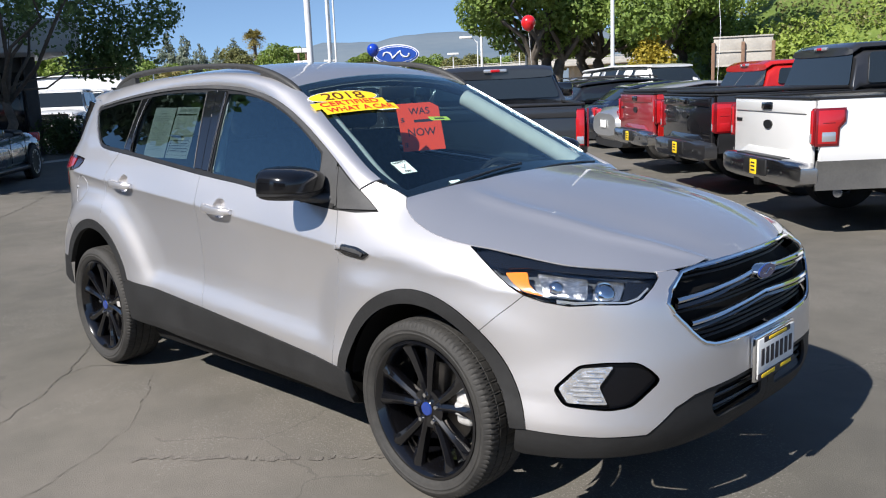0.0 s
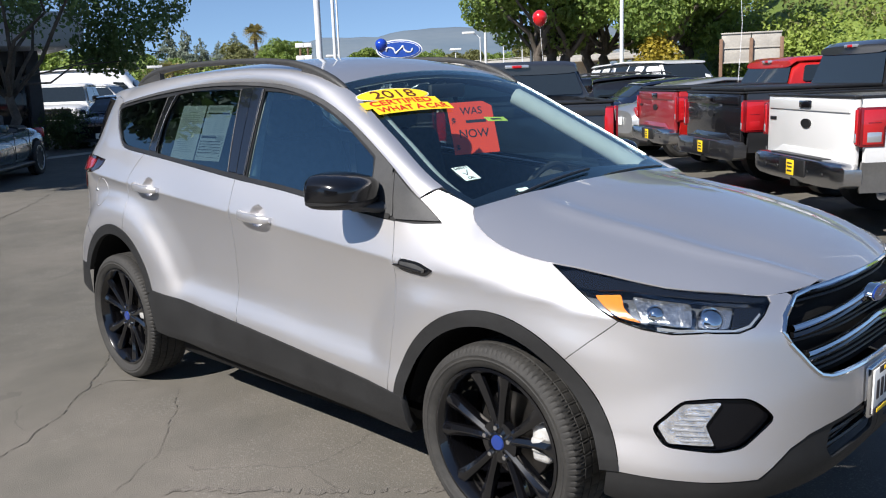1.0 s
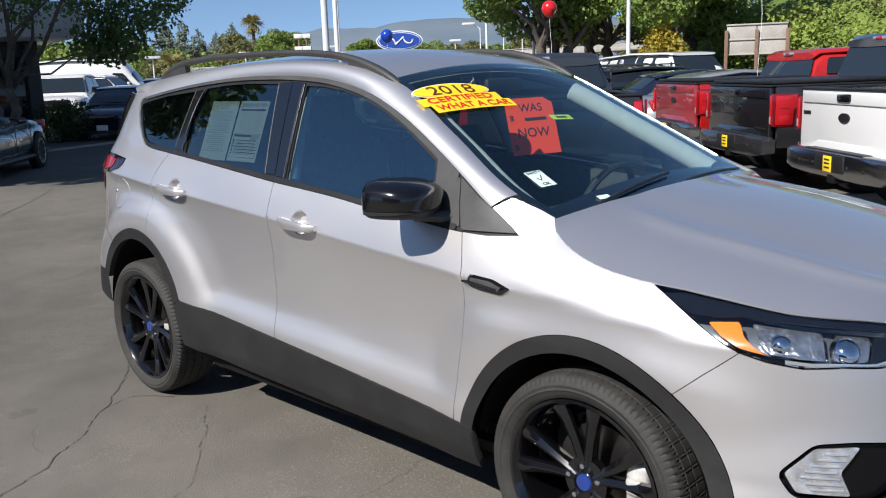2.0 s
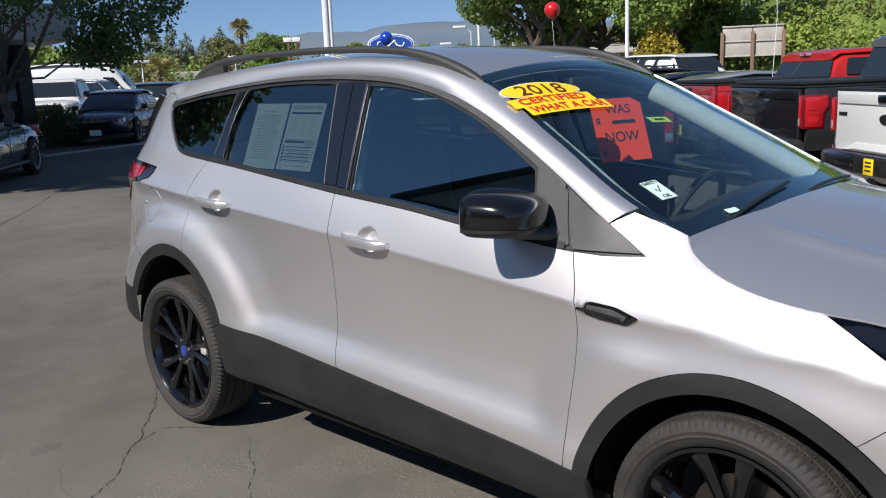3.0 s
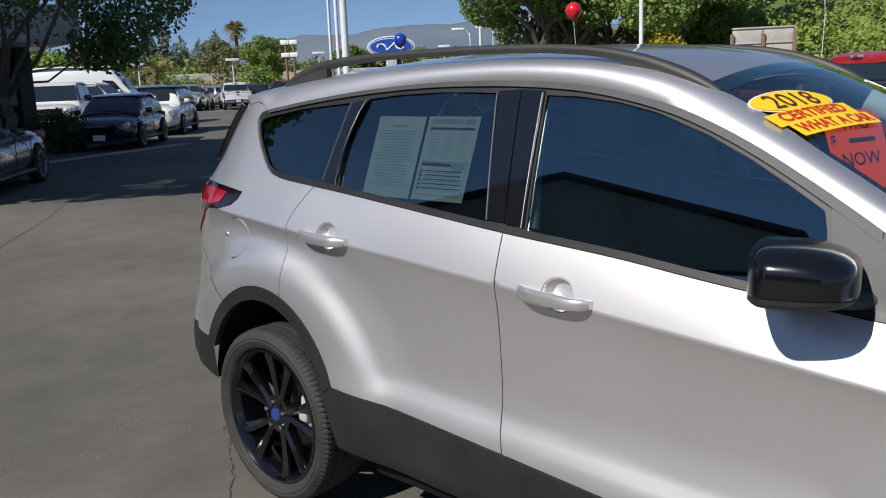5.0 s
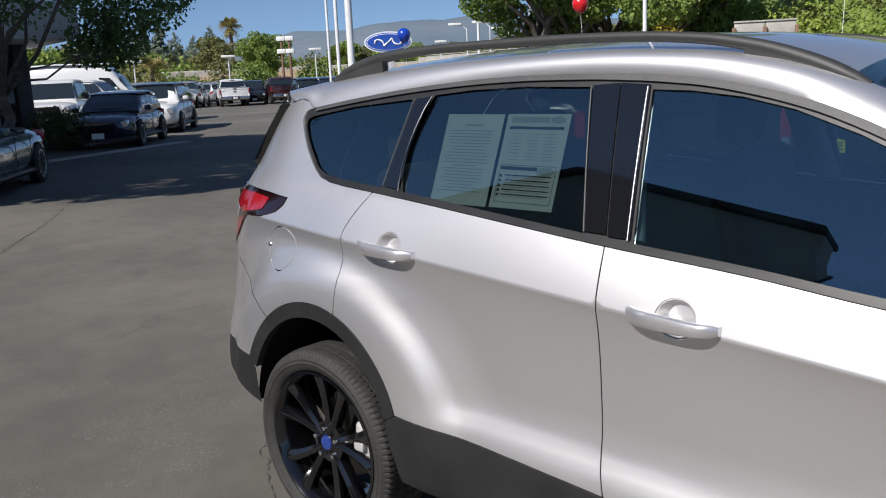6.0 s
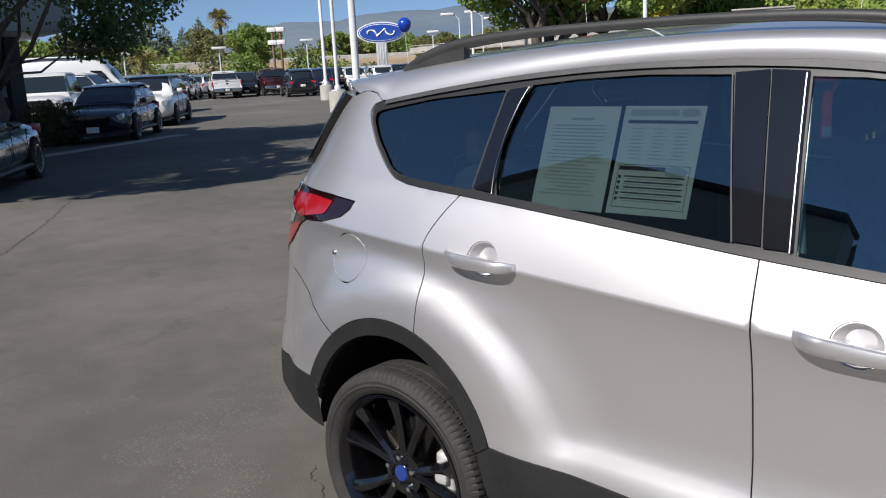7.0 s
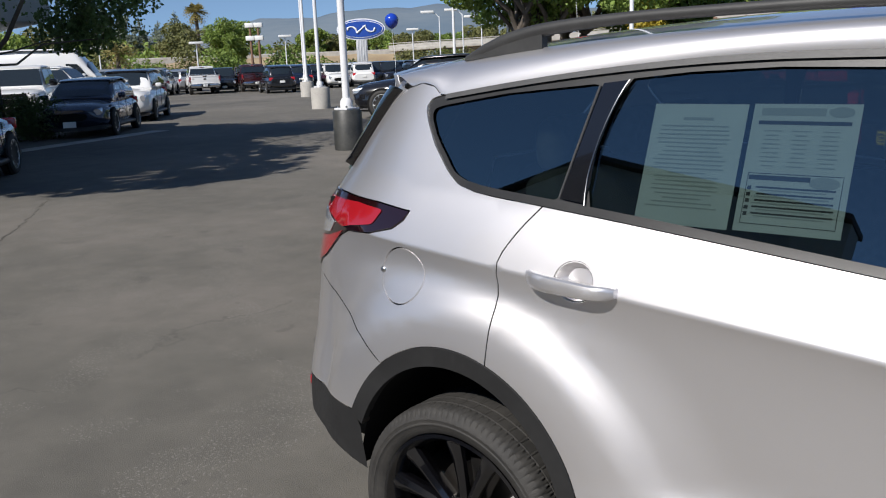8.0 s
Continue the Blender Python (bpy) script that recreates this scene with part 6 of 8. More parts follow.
def palm(at, height, crown, seed, trunk_r=0.3, fronds=34, label="tall palm with a tan-skirted crown"):
    rng = random.Random(seed)
    t = thing("palm_tree", label, "palm", at)
    bm = bmesh.new()
    limb(bm, (0, 0, -0.2), (0, 0, height), trunk_r, trunk_r * 0.75, rng, 8, 0.01)
    part("trunk", bm, BARK, t)
    verts, faces = [], []
    for k in range(fronds):
        a, e = rng.random() * 6.283, rng.uniform(-0.9, 1.25)
        d = Vector((math.cos(a) * math.cos(e), math.sin(a) * math.cos(e), math.sin(e)))
        side = Vector((-math.sin(a), math.cos(a), 0))
        prev = None
        for i in range(7):
            q = i / 6
            p = Vector((0, 0, height)) + d * crown * q + Vector((0, 0, -0.42 * crown * q * q))
            for s in (-1, 1):
                w = crown * 0.26 * math.sin(math.pi * min(1, q + 0.12)) * s
                b = len(verts)
                verts += [tuple(p), tuple(p + side * w + d * crown * 0.16 - Vector((0, 0, abs(w) * 0.35))), tuple(p + d * crown * 0.10)]
                faces.append((b, b + 1, b + 2))
    me = bpy.data.meshes.new("crown")
    me.from_pydata(verts, [], faces)
    hang("crown", me, LEAF_PALM, t)
    return t


def pine(at, height, spread, seed, label="tall dark distant conifer"):
    rng = random.Random(seed)
    t = thing("pine_tree", label, "tree", at)
    bm = bmesh.new()
    limb(bm, (0, 0, -0.2), (0, 0, height), height * 0.022, 0.03, rng, 8, 0.01)
    part("trunk", bm, BARK, t)
    cs = []
    for k in range(44):
        q = (k + rng.random()) / 44
        r = spread * (1 - q) ** 0.8 * rng.uniform(0.35, 0.8)
        a = rng.random() * 6.283
        cs.append(((r * math.cos(a), r * math.sin(a), height * (0.16 + 0.82 * q)), (spread * 0.42 * (1.1 - q), spread * 0.42 * (1.1 - q), height * 0.05)))
    cloud_part("crown", cs, 7000, height * 0.034, LEAF_PINE, t, seed, 0.3)
    return t


# near tree by the showroom, and its neighbour that shades the lane
tree("lane_tree", "broad leafy tree with dark green foliage beside the showroom", (-17.6, 4.5, 0), 8.8, 5.6, 0.12, LEAF_LANE, 11, count=6500, leaf=0.115, fork=0.21, blobs=11, low=0.47,
     boughs=((-0.2, 0.4, 3.4, 0.5), (-0.9, 1.0, 3.95, 0.5), (-1.6, 2.5, 3.9, 0.5), (-0.5, 2.5, 3.7, 0.75), (-1.4, 2.9, 3.0, 0.60), (-1.2, 3.0, 2.6, 0.61), (-1.9, 2.8, 2.6, 0.56), (-1.2, 3.1, 2.55, 0.35), (-0.1, 3.0, 3.1, 0.62), (-0.2, 3.7, 3.4, 0.64), (-0.6, 4.1, 2.6, 0.23), (-0.6, 3.1, 2.7, 0.57), (-0.5, 4.3, 3.8, 0.58), (0.8, 0.3, 3.9, 0.5), (-1.4, 3.7, 2.4, 0.33)))
tree("lane_tree", "leafy tree shading the lane", (-15.7, -3.2, 0), 10.5, 4.7, 0.22, LEAF_DARK, 12, count=15000, leaf=0.34, fork=0.40, blobs=24, low=0.52)
tree("lane_tree", "leafy tree shading the lane", (-18.6, -1.6, 0), 12.5, 4.6, 0.24, LEAF_DARK, 13, count=12000, leaf=0.32, fork=0.40, blobs=22, low=0.5)

# big park trees behind the lot
for a, d, h, sp, r, seed, st in ((127.2, 50, 12.5, 4.6, 0.34, 21, 3), (124.0, 54, 13.0, 4.6, 0.34, 22, 2), (120.9, 52, 14.0, 4.8, 0.44, 23, 1), (117.9, 56, 13.5, 3.8, 0.32, 24, 1)):
    x, y, _ = along(a, d)
    tree("park_tree", "large spreading tree with dappled green leaves", (x, y, 0), h, sp, r, LEAF_MID, seed, count=24000, leaf=0.25, fork=0.26, blobs=24, low=0.30, stems=st)
x, y, _ = along(120.3, 46)
bush("rounded bush with yellow leaves", (x, y, 0), (1.2, 1.2, 3.9), LEAF_YELLOW, 31, count=5000, leaf=0.20, blobs=9)

# ivy-covered slope
bm = bmesh.new()
rows = []
for d, z in ((47, -0.1), (50, 1.5), (54, 4.2), (58, 7.0), (63, 9.5), (72, 11.5), (95, 12.0)):
    row = []
    for a in np.linspace(72, 119, 70):
        x, y, _ = along(a, d)
        k = ease(121, 106, a)
        row.append(bm.verts.new((x, y, z * (0.25 + 0.75 * k) + noise.noise(Vector((x * 0.25, y * 0.25, 0))) * 0.9)))
    rows.append(row)
for p, q in zip(rows, rows[1:]):
    for k in range(len(p) - 1):
        bm.faces.new((p[k], q[k], q[k + 1], p[k + 1]))
bmesh.ops.recalc_face_normals(bm, faces=bm.faces)
slope_ob = tagged(part("ivy_bank", bm, LEAF_MID, None, smooth=180), "steep bank under ivy and shrubs", "bank", kind="structure")
rng = random.Random(41)
for nm, mat, cnt, share in (("ivy_leaves", LEAF_IVY, 46000, 0), ("shrub_leaves", LEAF_OLIVE, 16000, 1)):
    cs = []
    for k in range(190 if not share else 80):
        a, d = rng.uniform(76, 119), rng.uniform(48, 68)
        x, y, _ = along(a, d)
        z = interp(d, [47, 50, 54, 58, 63, 72], [0.2, 1.5, 4.2, 7.0, 9.5, 11.5]) * (0.25 + 0.75 * ease(121, 106, a))
        r = rng.uniform(0.8, 1.9)
        cs.append(((x, y, z + 0.2), (r, r, r * 0.8)))
    v, f = leaf_cloud(cs, cnt, 0.25, rng, 0.5)
    me = bpy.data.meshes.new(nm)
    me.from_pydata(v, [], f)
    tagged(hang(nm, me, mat, None), "sunlit ivy and shrub leaves on the bank" if not share else "dry olive scrub on the bank", "ivy", kind="stuff")

# far trees
def far(t, a, d):
    x, y, _ = along(a, d)
    return (x, y, t)


palm(far(0, 145.9, 190), 13.2, 3.1, 51, 0.45, 110)
palm(far(0, 151.2, 82), 3.2, 1.9, 52, 0.22, 40, "short palm with golden fronds")
for k, (a, h) in enumerate(((147.2, 12.5), (148.2, 11.0), (149.3, 12.0), (150.2, 13.5), (151.2, 14.0), (153.0, 12), (154.6, 11))):
    pine(far(0, a, 175 + 4 * (k % 3)), h, 5.0, 60 + k)
x, y = -92.5, 65.8
tree("willow", "rounded bright green willow-like tree on the embankment", (x, y, 0.8), 7.0, 3.6, 0.3, LEAF_LIGHT, 71, count=11000, leaf=0.28, fork=0.25, blobs=22, low=0.34)
for k, (a, d, h, sp, mat) in enumerate(((139.2, 150, 4.6, 3.4, LEAF_LIGHT), (137.6, 155, 4.2, 3.4, LEAF_OLIVE), (136.2, 150, 4.0, 3.2, LEAF_MID), (155.6, 100, 6.5, 4.5, LEAF_OLIVE), (158.2, 90, 7.0, 5.0, LEAF_LIGHT), (161, 95, 7, 5, LEAF_OLIVE), (152.5, 120, 6.0, 4.0, LEAF_MID), (132.5, 170, 4.6, 4.0, LEAF_OLIVE), (130.6, 175, 4.4, 4, LEAF_MID), (128.5, 170, 5.0, 4, LEAF_OLIVE), (126.5, 170, 5.5, 4.0, LEAF_OLIVE), (124.0, 165, 6, 5, LEAF_MID), (121.5, 165, 7, 5, LEAF_OLIVE), (134.3, 180, 5.0, 4, LEAF_MID), (144.2, 160, 7.0, 4.0, LEAF_MID), (147, 150, 6, 4.5, LEAF_OLIVE))):
    x, y, _ = along(a, d)
    tree("far_tree", "distant green roadside tree", (x, y, 2.5 if 120 < a < 150 and d > 130 else 0), h, sp, 0.22, mat, 80 + k, count=3600, leaf=0.42, fork=0.25, blobs=12, low=0.25)
for k, (a, d) in enumerate(((133.2, 116), (131.6, 116), (130.2, 117))):
    x, y, _ = along(a, d)
    bush("pale green shrub below the overpass", (x, y, 0.3), (2.6, 2.6, 3.0), LEAF_OLIVE, 120 + k, 900, 0.35)
for k in range(16):
    x, y, _ = along(137.5 + 1.25 * k + 0.5 * (k % 3), 106 + 5 * (k % 2))
    bush("scrubby roadside bush below the embankment", (x, y, 0), (2.4 + 0.5 * (k % 3), 2.4, 2.2 + 0.9 * (k % 4)), (LEAF_OLIVE, LEAF_LIGHT, LEAF_MID, LEAF_OLIVE)[k % 4], 140 + k, 800, 0.36)
# clipped dark bush by the showroom
bush("dark clipped bush by the showroom wall", (-22.5, 7.85, 0), (1.05, 1.05, 1.2), LEAF_DARK, 131, 9000, 0.06, 9)
# far woods beyond the road
rng = random.Random(77)
for nm, mat, cnt in (("far_woods", LEAF_OLIVE, 3600), ("far_woods", LEAF_MID, 3600)):
    cs = []
    for k in range(60):
        a = rng.uniform(135, 166)
        x, y, _ = along(a, rng.uniform(150, 185))
        r = rng.uniform(2.0, 3.6)
        cs.append(((x, y, 2.0 + rng.uniform(0.0, 2.2)), (r, r, r)))
    v, f = leaf_cloud(cs, cnt, 0.95, rng, 0.4)
    me = bpy.data.meshes.new(nm)
    me.from_pydata(v, [], f)
    tagged(hang(nm, me, mat, None), "band of distant mixed woods", "woods", kind="stuff")

# ---- buildings, poles, sign, balloons ----
SIGN_BLUE = paint("sign_blue", (0.012, 0.055, 0.33), rough=0.25)
SIGN_WHITE = material("sign_white", (0.80, 0.81, 0.82), 0.35)
ALU = noisy(material("grey_cladding", (0.4, 0.41, 0.42), 0.4), 2, (0.34, 0.35, 0.36), (0.46, 0.47, 0.48), 0.05)
LAMPHEAD = material("pale_lamp_head", (0.7, 0.7, 0.68), 0.4)
BROWN_POST = noisy(material("brown_post", (0.18, 0.10, 0.06), 0.8), 5, (0.13, 0.075, 0.045), (0.24, 0.14, 0.09), 0.3)
BOARD = noisy(material("weathered_board", (0.4, 0.37, 0.33), 0.85), 1.2, (0.30, 0.28, 0.25), (0.46, 0.43, 0.38), 0.3)

# showroom at the end of the lane: dark glazed wall with a pale fascia
show = thing("showroom", "dark glazed showroom with a pale projecting fascia", "building", (-23.0, 7.1, 0), -10)
part("wall", box_bm(2.6, 30.0, 3.6, (-1.3, -15.0, 1.8), 0.02), WALL_DARK, show)
part("fascia", box_bm(5.0, 31.0, 0.9, (0.1, -14.6, 3.30), 0.03), FASCIA, show, "pale grey fascia band")
part("roof", box_bm(4.4, 30.0, 0.12, (0.0, -14.9, 3.80), 0.02), ROOFING, show)
for k in range(9):
    w = part("window", box_bm(0.05, 2.9, 2.25, (0.02, -1.7 - 3.15 * k, 1.30), 0.01), STOREGLASS, show)
    part("mullion", box_bm(0.09, 0.07, 2.3, (0.03, -0.15 - 3.15 * k, 1.30), 0.01), WALL_DARK, show)
part("base_course", box_bm(0.12, 29.6, 0.22, (0.05, -15.0, 0.11), 0.01), CONCRETE, show)
part("corner_post", box_bm(0.35, 0.35, 2.9, (0.0, 0.0, 1.45), 0.02), WALL_DARK, show)

# service building on the camera's own side, seen only as a reflection in the glass
shop = thing("service_building", "tall dark service building with a shallow gable", "building", (0, -11.0, 0))
front = [(-10.8, 0.0), (-3.0, 0.0), (-3.0, 7.75), (-8.0, 8.95), (-10.8, 7.1)]
part("wall", prism_bm(front, 0.6, axis="y", at=(0, -0.6, 0)), WALL_TAN, shop, smooth=0)
for a, b in (((-11.1, 6.95), (-8.0, 8.97)), ((-8.0, 8.97), (-2.98, 7.77))):
    part("roof", prism_bm([a, b, (b[0], b[1] + 0.16), (a[0], a[1] + 0.16)], 1.0, axis="y", at=(0, -0.8, 0)), ROOFING, shop, smooth=0)
for k in range(2):
    part("window", box_bm(2.6, 0.06, 1.7, (-8.2 + 3.6 * k, 0.02, 1.9), 0.01), STOREGLASS, shop)
    part("sill", box_bm(2.8, 0.14, 0.08, (-8.2 + 3.6 * k, 0.06, 1.0), 0.01), CONCRETE, shop)
# added low block, never in view: something dark for paint and glass to reflect
wing = thing("reflection_block", "unseen low dark block added for reflections", "building", (0, -16.0, 0))
part("wall", box_bm(18.0, 8.0, 4.2, (6.6, -4.0, 2.1), 0.02), WALL_DARK, wing)
part("roof", box_bm(18.6, 8.6, 0.25, (6.6, -4.0, 4.32), 0.02), ROOFING, wing)

# kerb and planting strip of the lane
bm = bmesh.new()
k0, k1 = Vector((-19.6, 3.2, 0)), Vector((-30.0, 13.0, 0))
d = (k1 - k0).normalized()
box_bm((k1 - k0).length, 0.16, 0.15, (0, 0, 0), 0.02, bm=bm)
bmesh.ops.transform(bm, matrix=Matrix.Translation((k0 + k1) / 2 + Vector((0, 0, 0.075))) @ Vector((1, 0, 0)).rotation_difference(d).to_matrix().to_4x4(), verts=bm.verts)
tagged(part("kerb", bm, CONCRETE, None), "low concrete kerb along the lane", "kerb", kind="structure")


# pale strip painted on the ground for a sunlit gap between the shadows
bm = bmesh.new()
k0, k1 = Vector((-18.9, 4.4, 0)), Vector((-21.6, 10.9, 0))
d = (k1 - k0).normalized()
box_bm((k1 - k0).length, 0.55, 0.02, (0, 0, 0), 0.004, bm=bm)
bmesh.ops.transform(bm, matrix=Matrix.Translation((k0 + k1) / 2) @ Vector((1, 0, 0)).rotation_difference(d).to_matrix().to_4x4(), verts=bm.verts)
tagged(part("gutter", bm, CONCRETE, None), "pale concrete strip in place of a sunlit gap beside the lane", "gutter", kind="structure")


def flag_pole(at, base_mat, base_h, base_r, height=14.0, r=0.072, label="tall white pole on a round concrete base"):
    t = thing("flag_pole", label, "pole", at, group="tall white poles of the lot")
    part("base", lathe_bm([(base_r, -0.05), (base_r, base_h - 0.04), (base_r - 0.03, base_h), (0.0, base_h)], 32, "z"), base_mat, t)
    part("flange", box_bm(0.34, 0.34, 0.04, (0, 0, base_h + 0.02), 0.006), WHITE_POLE, t)
    part("collar", lathe_bm([(r + 0.05, base_h + 0.04), (r + 0.05, base_h + 0.16), (r + 0.01, base_h + 0.22), (0, base_h + 0.22)], 20, "z"), WHITE_POLE, t)
    part("pole", lathe_bm([(r, base_h), (r * 0.95, base_h + 4), (r * 0.6, height), (0, height)], 20, "z"), WHITE_POLE, t)
    for sx, sy in ((-1, -1), (-1, 1), (1, -1), (1, 1)):
        part("bolt", lathe_bm([(0.018, base_h + 0.04), (0.018, base_h + 0.075), (0, base_h + 0.08)], 6, "z"), SATIN, t)
        scene.collection.objects[-1].location = (sx * 0.13, sy * 0.13, 0)
    return t


flag_pole((-12.1, 9.05, 0), BLACK_RUBBER, 0.76, 0.28, label="tall white pole on a black-painted round base")
flag_pole((-24.9, 19.9, 0), CONCRETE, 0.80, 0.36)
flag_pole((-35.6, 28.6, 0), CONCRETE, 0.80, 0.36)
flag_pole((-44.6, 36.3, 0), CONCRETE, 0.80, 0.36)


def slim_pole(at, height, r, label, head=None, name="light_pole", arm=0.0, yaw=0.0):
    t = thing(name, label, "light pole", at, yaw)
    part("pole", lathe_bm([(r * 1.2, -0.05), (r, 0.4), (r * 0.75, height), (0, height)], 14, "z"), WHITE_POLE, t)
    part("foot", lathe_bm([(r * 2.4, -0.02), (r * 2.4, 0.05), (0, 0.06)], 14, "z"), ALU, t)
    if arm:
        part("arm", tube_bm([(0, 0, height - 0.15), (arm * 0.3, 0, height + 0.25), (arm * 0.7, 0, height + 0.4), (arm, 0, height + 0.42)], r * 0.6, 8), WHITE_POLE, t)
    if head:
        part("lamp_head", box_bm(*head, (arm, 0, height + (0.45 if arm else head[2] / 2)), 0.04), LAMPHEAD, t)
    return t


for x, y, h, r in ((-14.2, 24.4, 13.0, 0.075), (-30.0, 39.3, 13.0, 0.10), (-39.7, 46.2, 6.4, 0.11)):
    slim_pole((x, y, 0), h, r, "slim white steel pole in the lot", head=(0.5, 0.25, 0.14) if h < 8 else None)
slim_pole((2.6, 16.0, 0), 13.0, 0.08, "slim white steel pole in the lot")
for a, d, h in ((131.6, 92, 6.0), (130.1, 95, 6.3), (133.2, 100, 5.0), (128.9, 96, 5.6), (141.2, 95, 4.6), (136.3, 96, 4.3), (146.6, 88, 4.0), (152.2, 80, 3.6), (154.2, 76, 4.2)):
    slim_pole(along(a, d), h, 0.07, "distant lamp post with a flat pale head", head=(1.3, 0.6, 0.22), arm=1.2 if a < 132 else 0.0, yaw=a + 90)

# oval dealer sign on a square post (the mark itself is a plain swash)
sign = thing("dealer_sign", "blue oval dealer sign with white rim on a grey post", "sign", (-49.0, 46.2, 0), 46)
part("post", box_bm(0.86, 0.5, 3.5, (0, 0, 1.75), 0.03), ALU, sign, "square ribbed grey post")
for k in range(4):
    part("post_rib", box_bm(0.03, 0.04, 3.4, (-0.3 + 0.2 * k, -0.27, 1.72), 0.005), WHITE_POLE, sign)
for nm, w, h, y, mt in (("rim", 3.75, 1.62, 0.0, SIGN_WHITE), ("field", 3.55, 1.44, -0.04, SIGN_BLUE), ("inner_rim", 3.38, 1.29, -0.06, SIGN_WHITE), ("inner_field", 3.28, 1.20, -0.08, SIGN_BLUE)):
    bm = prism_bm(oval(w, h, 0, 0, 56), 0.30 if nm == "rim" else 0.16, axis="y", at=(0, -0.16 + y, 4.24))
    part(nm, bm, mt, sign)
bm = bmesh.new()
tube_bm([(x + 0.10 * math.sin(x * 9.0), -0.27, 4.24 + 0.26 * math.cos(x * 0.9) * math.sin(x * 6.2)) for x in np.linspace(-1.15, 1.15, 60)], [0.04 + 0.035 * math.sin(math.pi * k / 10) ** 2 for k in range(60)], 8, bm)
part("swash", bm, SIGN_WHITE, sign)

# two-tier floodlights on brown posts
fl = thing("floodlight_mast", "two stacked rows of white floodlights on brown posts", "light pole", (-79.4, 59.8, 0), 40)
for x in (-0.55, 0.35):
    part("post", lathe_bm([(0.16, -0.1), (0.13, 6.2), (0, 6.2)], 12, "z"), BROWN_POST, fl)
    scene.collection.objects[-1].location = (x, 0, 0)
for z, n in ((6.3, 2), (4.9, 2)):
    for k in range(n):
        part("floodlight", box_bm(0.95, 0.5, 0.5, (-0.6 + 1.0 * k, 0, z), 0.06), LAMPHEAD, fl)

# back of a roadside board
bd = thing("billboard", "back of a weathered grey board on brown posts", "billboard", (-15.3, 37.35, 0), 27.5)
for k in range(2):
    for j in range(2):
        part("panel", box_bm(1.32, 0.06, 0.66, (-0.68 + 1.36 * k, 0, 2.30 + 0.68 * j), 0.01), BOARD, bd)
for x in (-1.36, 0.0, 1.36):
    part("post", box_bm(0.16, 0.16, 3.1, (x, -0.12, 1.52), 0.015), BROWN_POST, bd)
for z in (1.96, 2.64, 3.32):
    part("batten", box_bm(2.74, 0.07, 0.07, (0, -0.06, z), 0.01), BOARD, bd)


def balloon(at, mat, label, r=0.19, down=2.0):
    t = thing("balloon", label, "balloon", at, group="balloons")
    bm = bmesh.new()
    bmesh.ops.create_uvsphere(bm, u_segments=28, v_segments=18, radius=r)
    for v in bm.verts:
        if v.co.z < 0:
            k = -v.co.z / r
            v.co.z *= 1.18
            v.co.x *= 1 - 0.12 * k
            v.co.y *= 1 - 0.12 * k
    part("skin", bm, mat, t, smooth=180)
    part("knot", lathe_bm([(0.0, -r * 1.16), (0.012, -r * 1.2), (0.02, -r * 1.26), (0, -r * 1.26)], 10, "z"), mat, t)
    part("string", tube_bm([(0, 0, -r * 1.2), (0.05, 0.02, -r - down * 0.4), (0.02, -0.03, -r - down)], 0.004, 5), SIGN_WHITE, t)


BALLOON_RED = paint("red_rubber", (0.62, 0.012, 0.015), rough=0.2)
BALLOON_BLUE = paint("blue_rubber", (0.01, 0.05, 0.42), rough=0.2)
balloon((-10.6, 14.95, 3.06), BALLOON_RED, "shiny red balloon on a string", 0.19)
balloon((-14.9, 13.4, 2.62), BALLOON_BLUE, "shiny blue balloon on a string", 0.17)
balloon((-3.62, 11.35, 3.34), BALLOON_BLUE, "shiny blue balloon on a string", 0.19)

# ---- other vehicles ----
P_WHITE = paint("white_paint", (0.72, 0.72, 0.71), rough=0.3)
P_BLACK = paint("black_paint", (0.010, 0.010, 0.012), rough=0.2)
P_NAVY = paint("navy_paint", (0.012, 0.020, 0.045), metal=0.3, rough=0.25)
P_GREY = paint("dark_grey_paint", (0.045, 0.046, 0.050), metal=0.5, rough=0.3)
P_RED = paint("red_paint", (0.42, 0.014, 0.012), rough=0.25)
P_CRIMSON = paint("faded_crimson_paint", (0.26, 0.020, 0.026), rough=0.35)
P_MAROON = paint("maroon_paint", (0.04, 0.008, 0.010), rough=0.25)
P_SILVER = paint("plain_silver_paint", (0.50, 0.51, 0.52), metal=0.7, rough=0.3)
P_GREEN = paint("slate_green_paint", (0.06, 0.095, 0.105), metal=0.5, rough=0.25)
CARGLASS = material("dark_car_glass", (0.016, 0.022, 0.027), 0.03, spec=0.9)
AUTOGLASS = glass("see_through_car_glass", (0.42, 0.47, 0.46))
P_TWO_TONE = noisy(material("grey_lower_paint", (0.10, 0.098, 0.095), 0.45), 5, (0.085, 0.083, 0.08), (0.12, 0.117, 0.11))
STEEL = material("bright_steel_bumper", (0.55, 0.55, 0.56), 0.22, 1.0)
LAMP_RED = paint("bright_red_lamp", (0.46, 0.012, 0.016), rough=0.15)
LAMP_RIM = paint("deep_red_lamp", (0.16, 0.005, 0.008), rough=0.15)


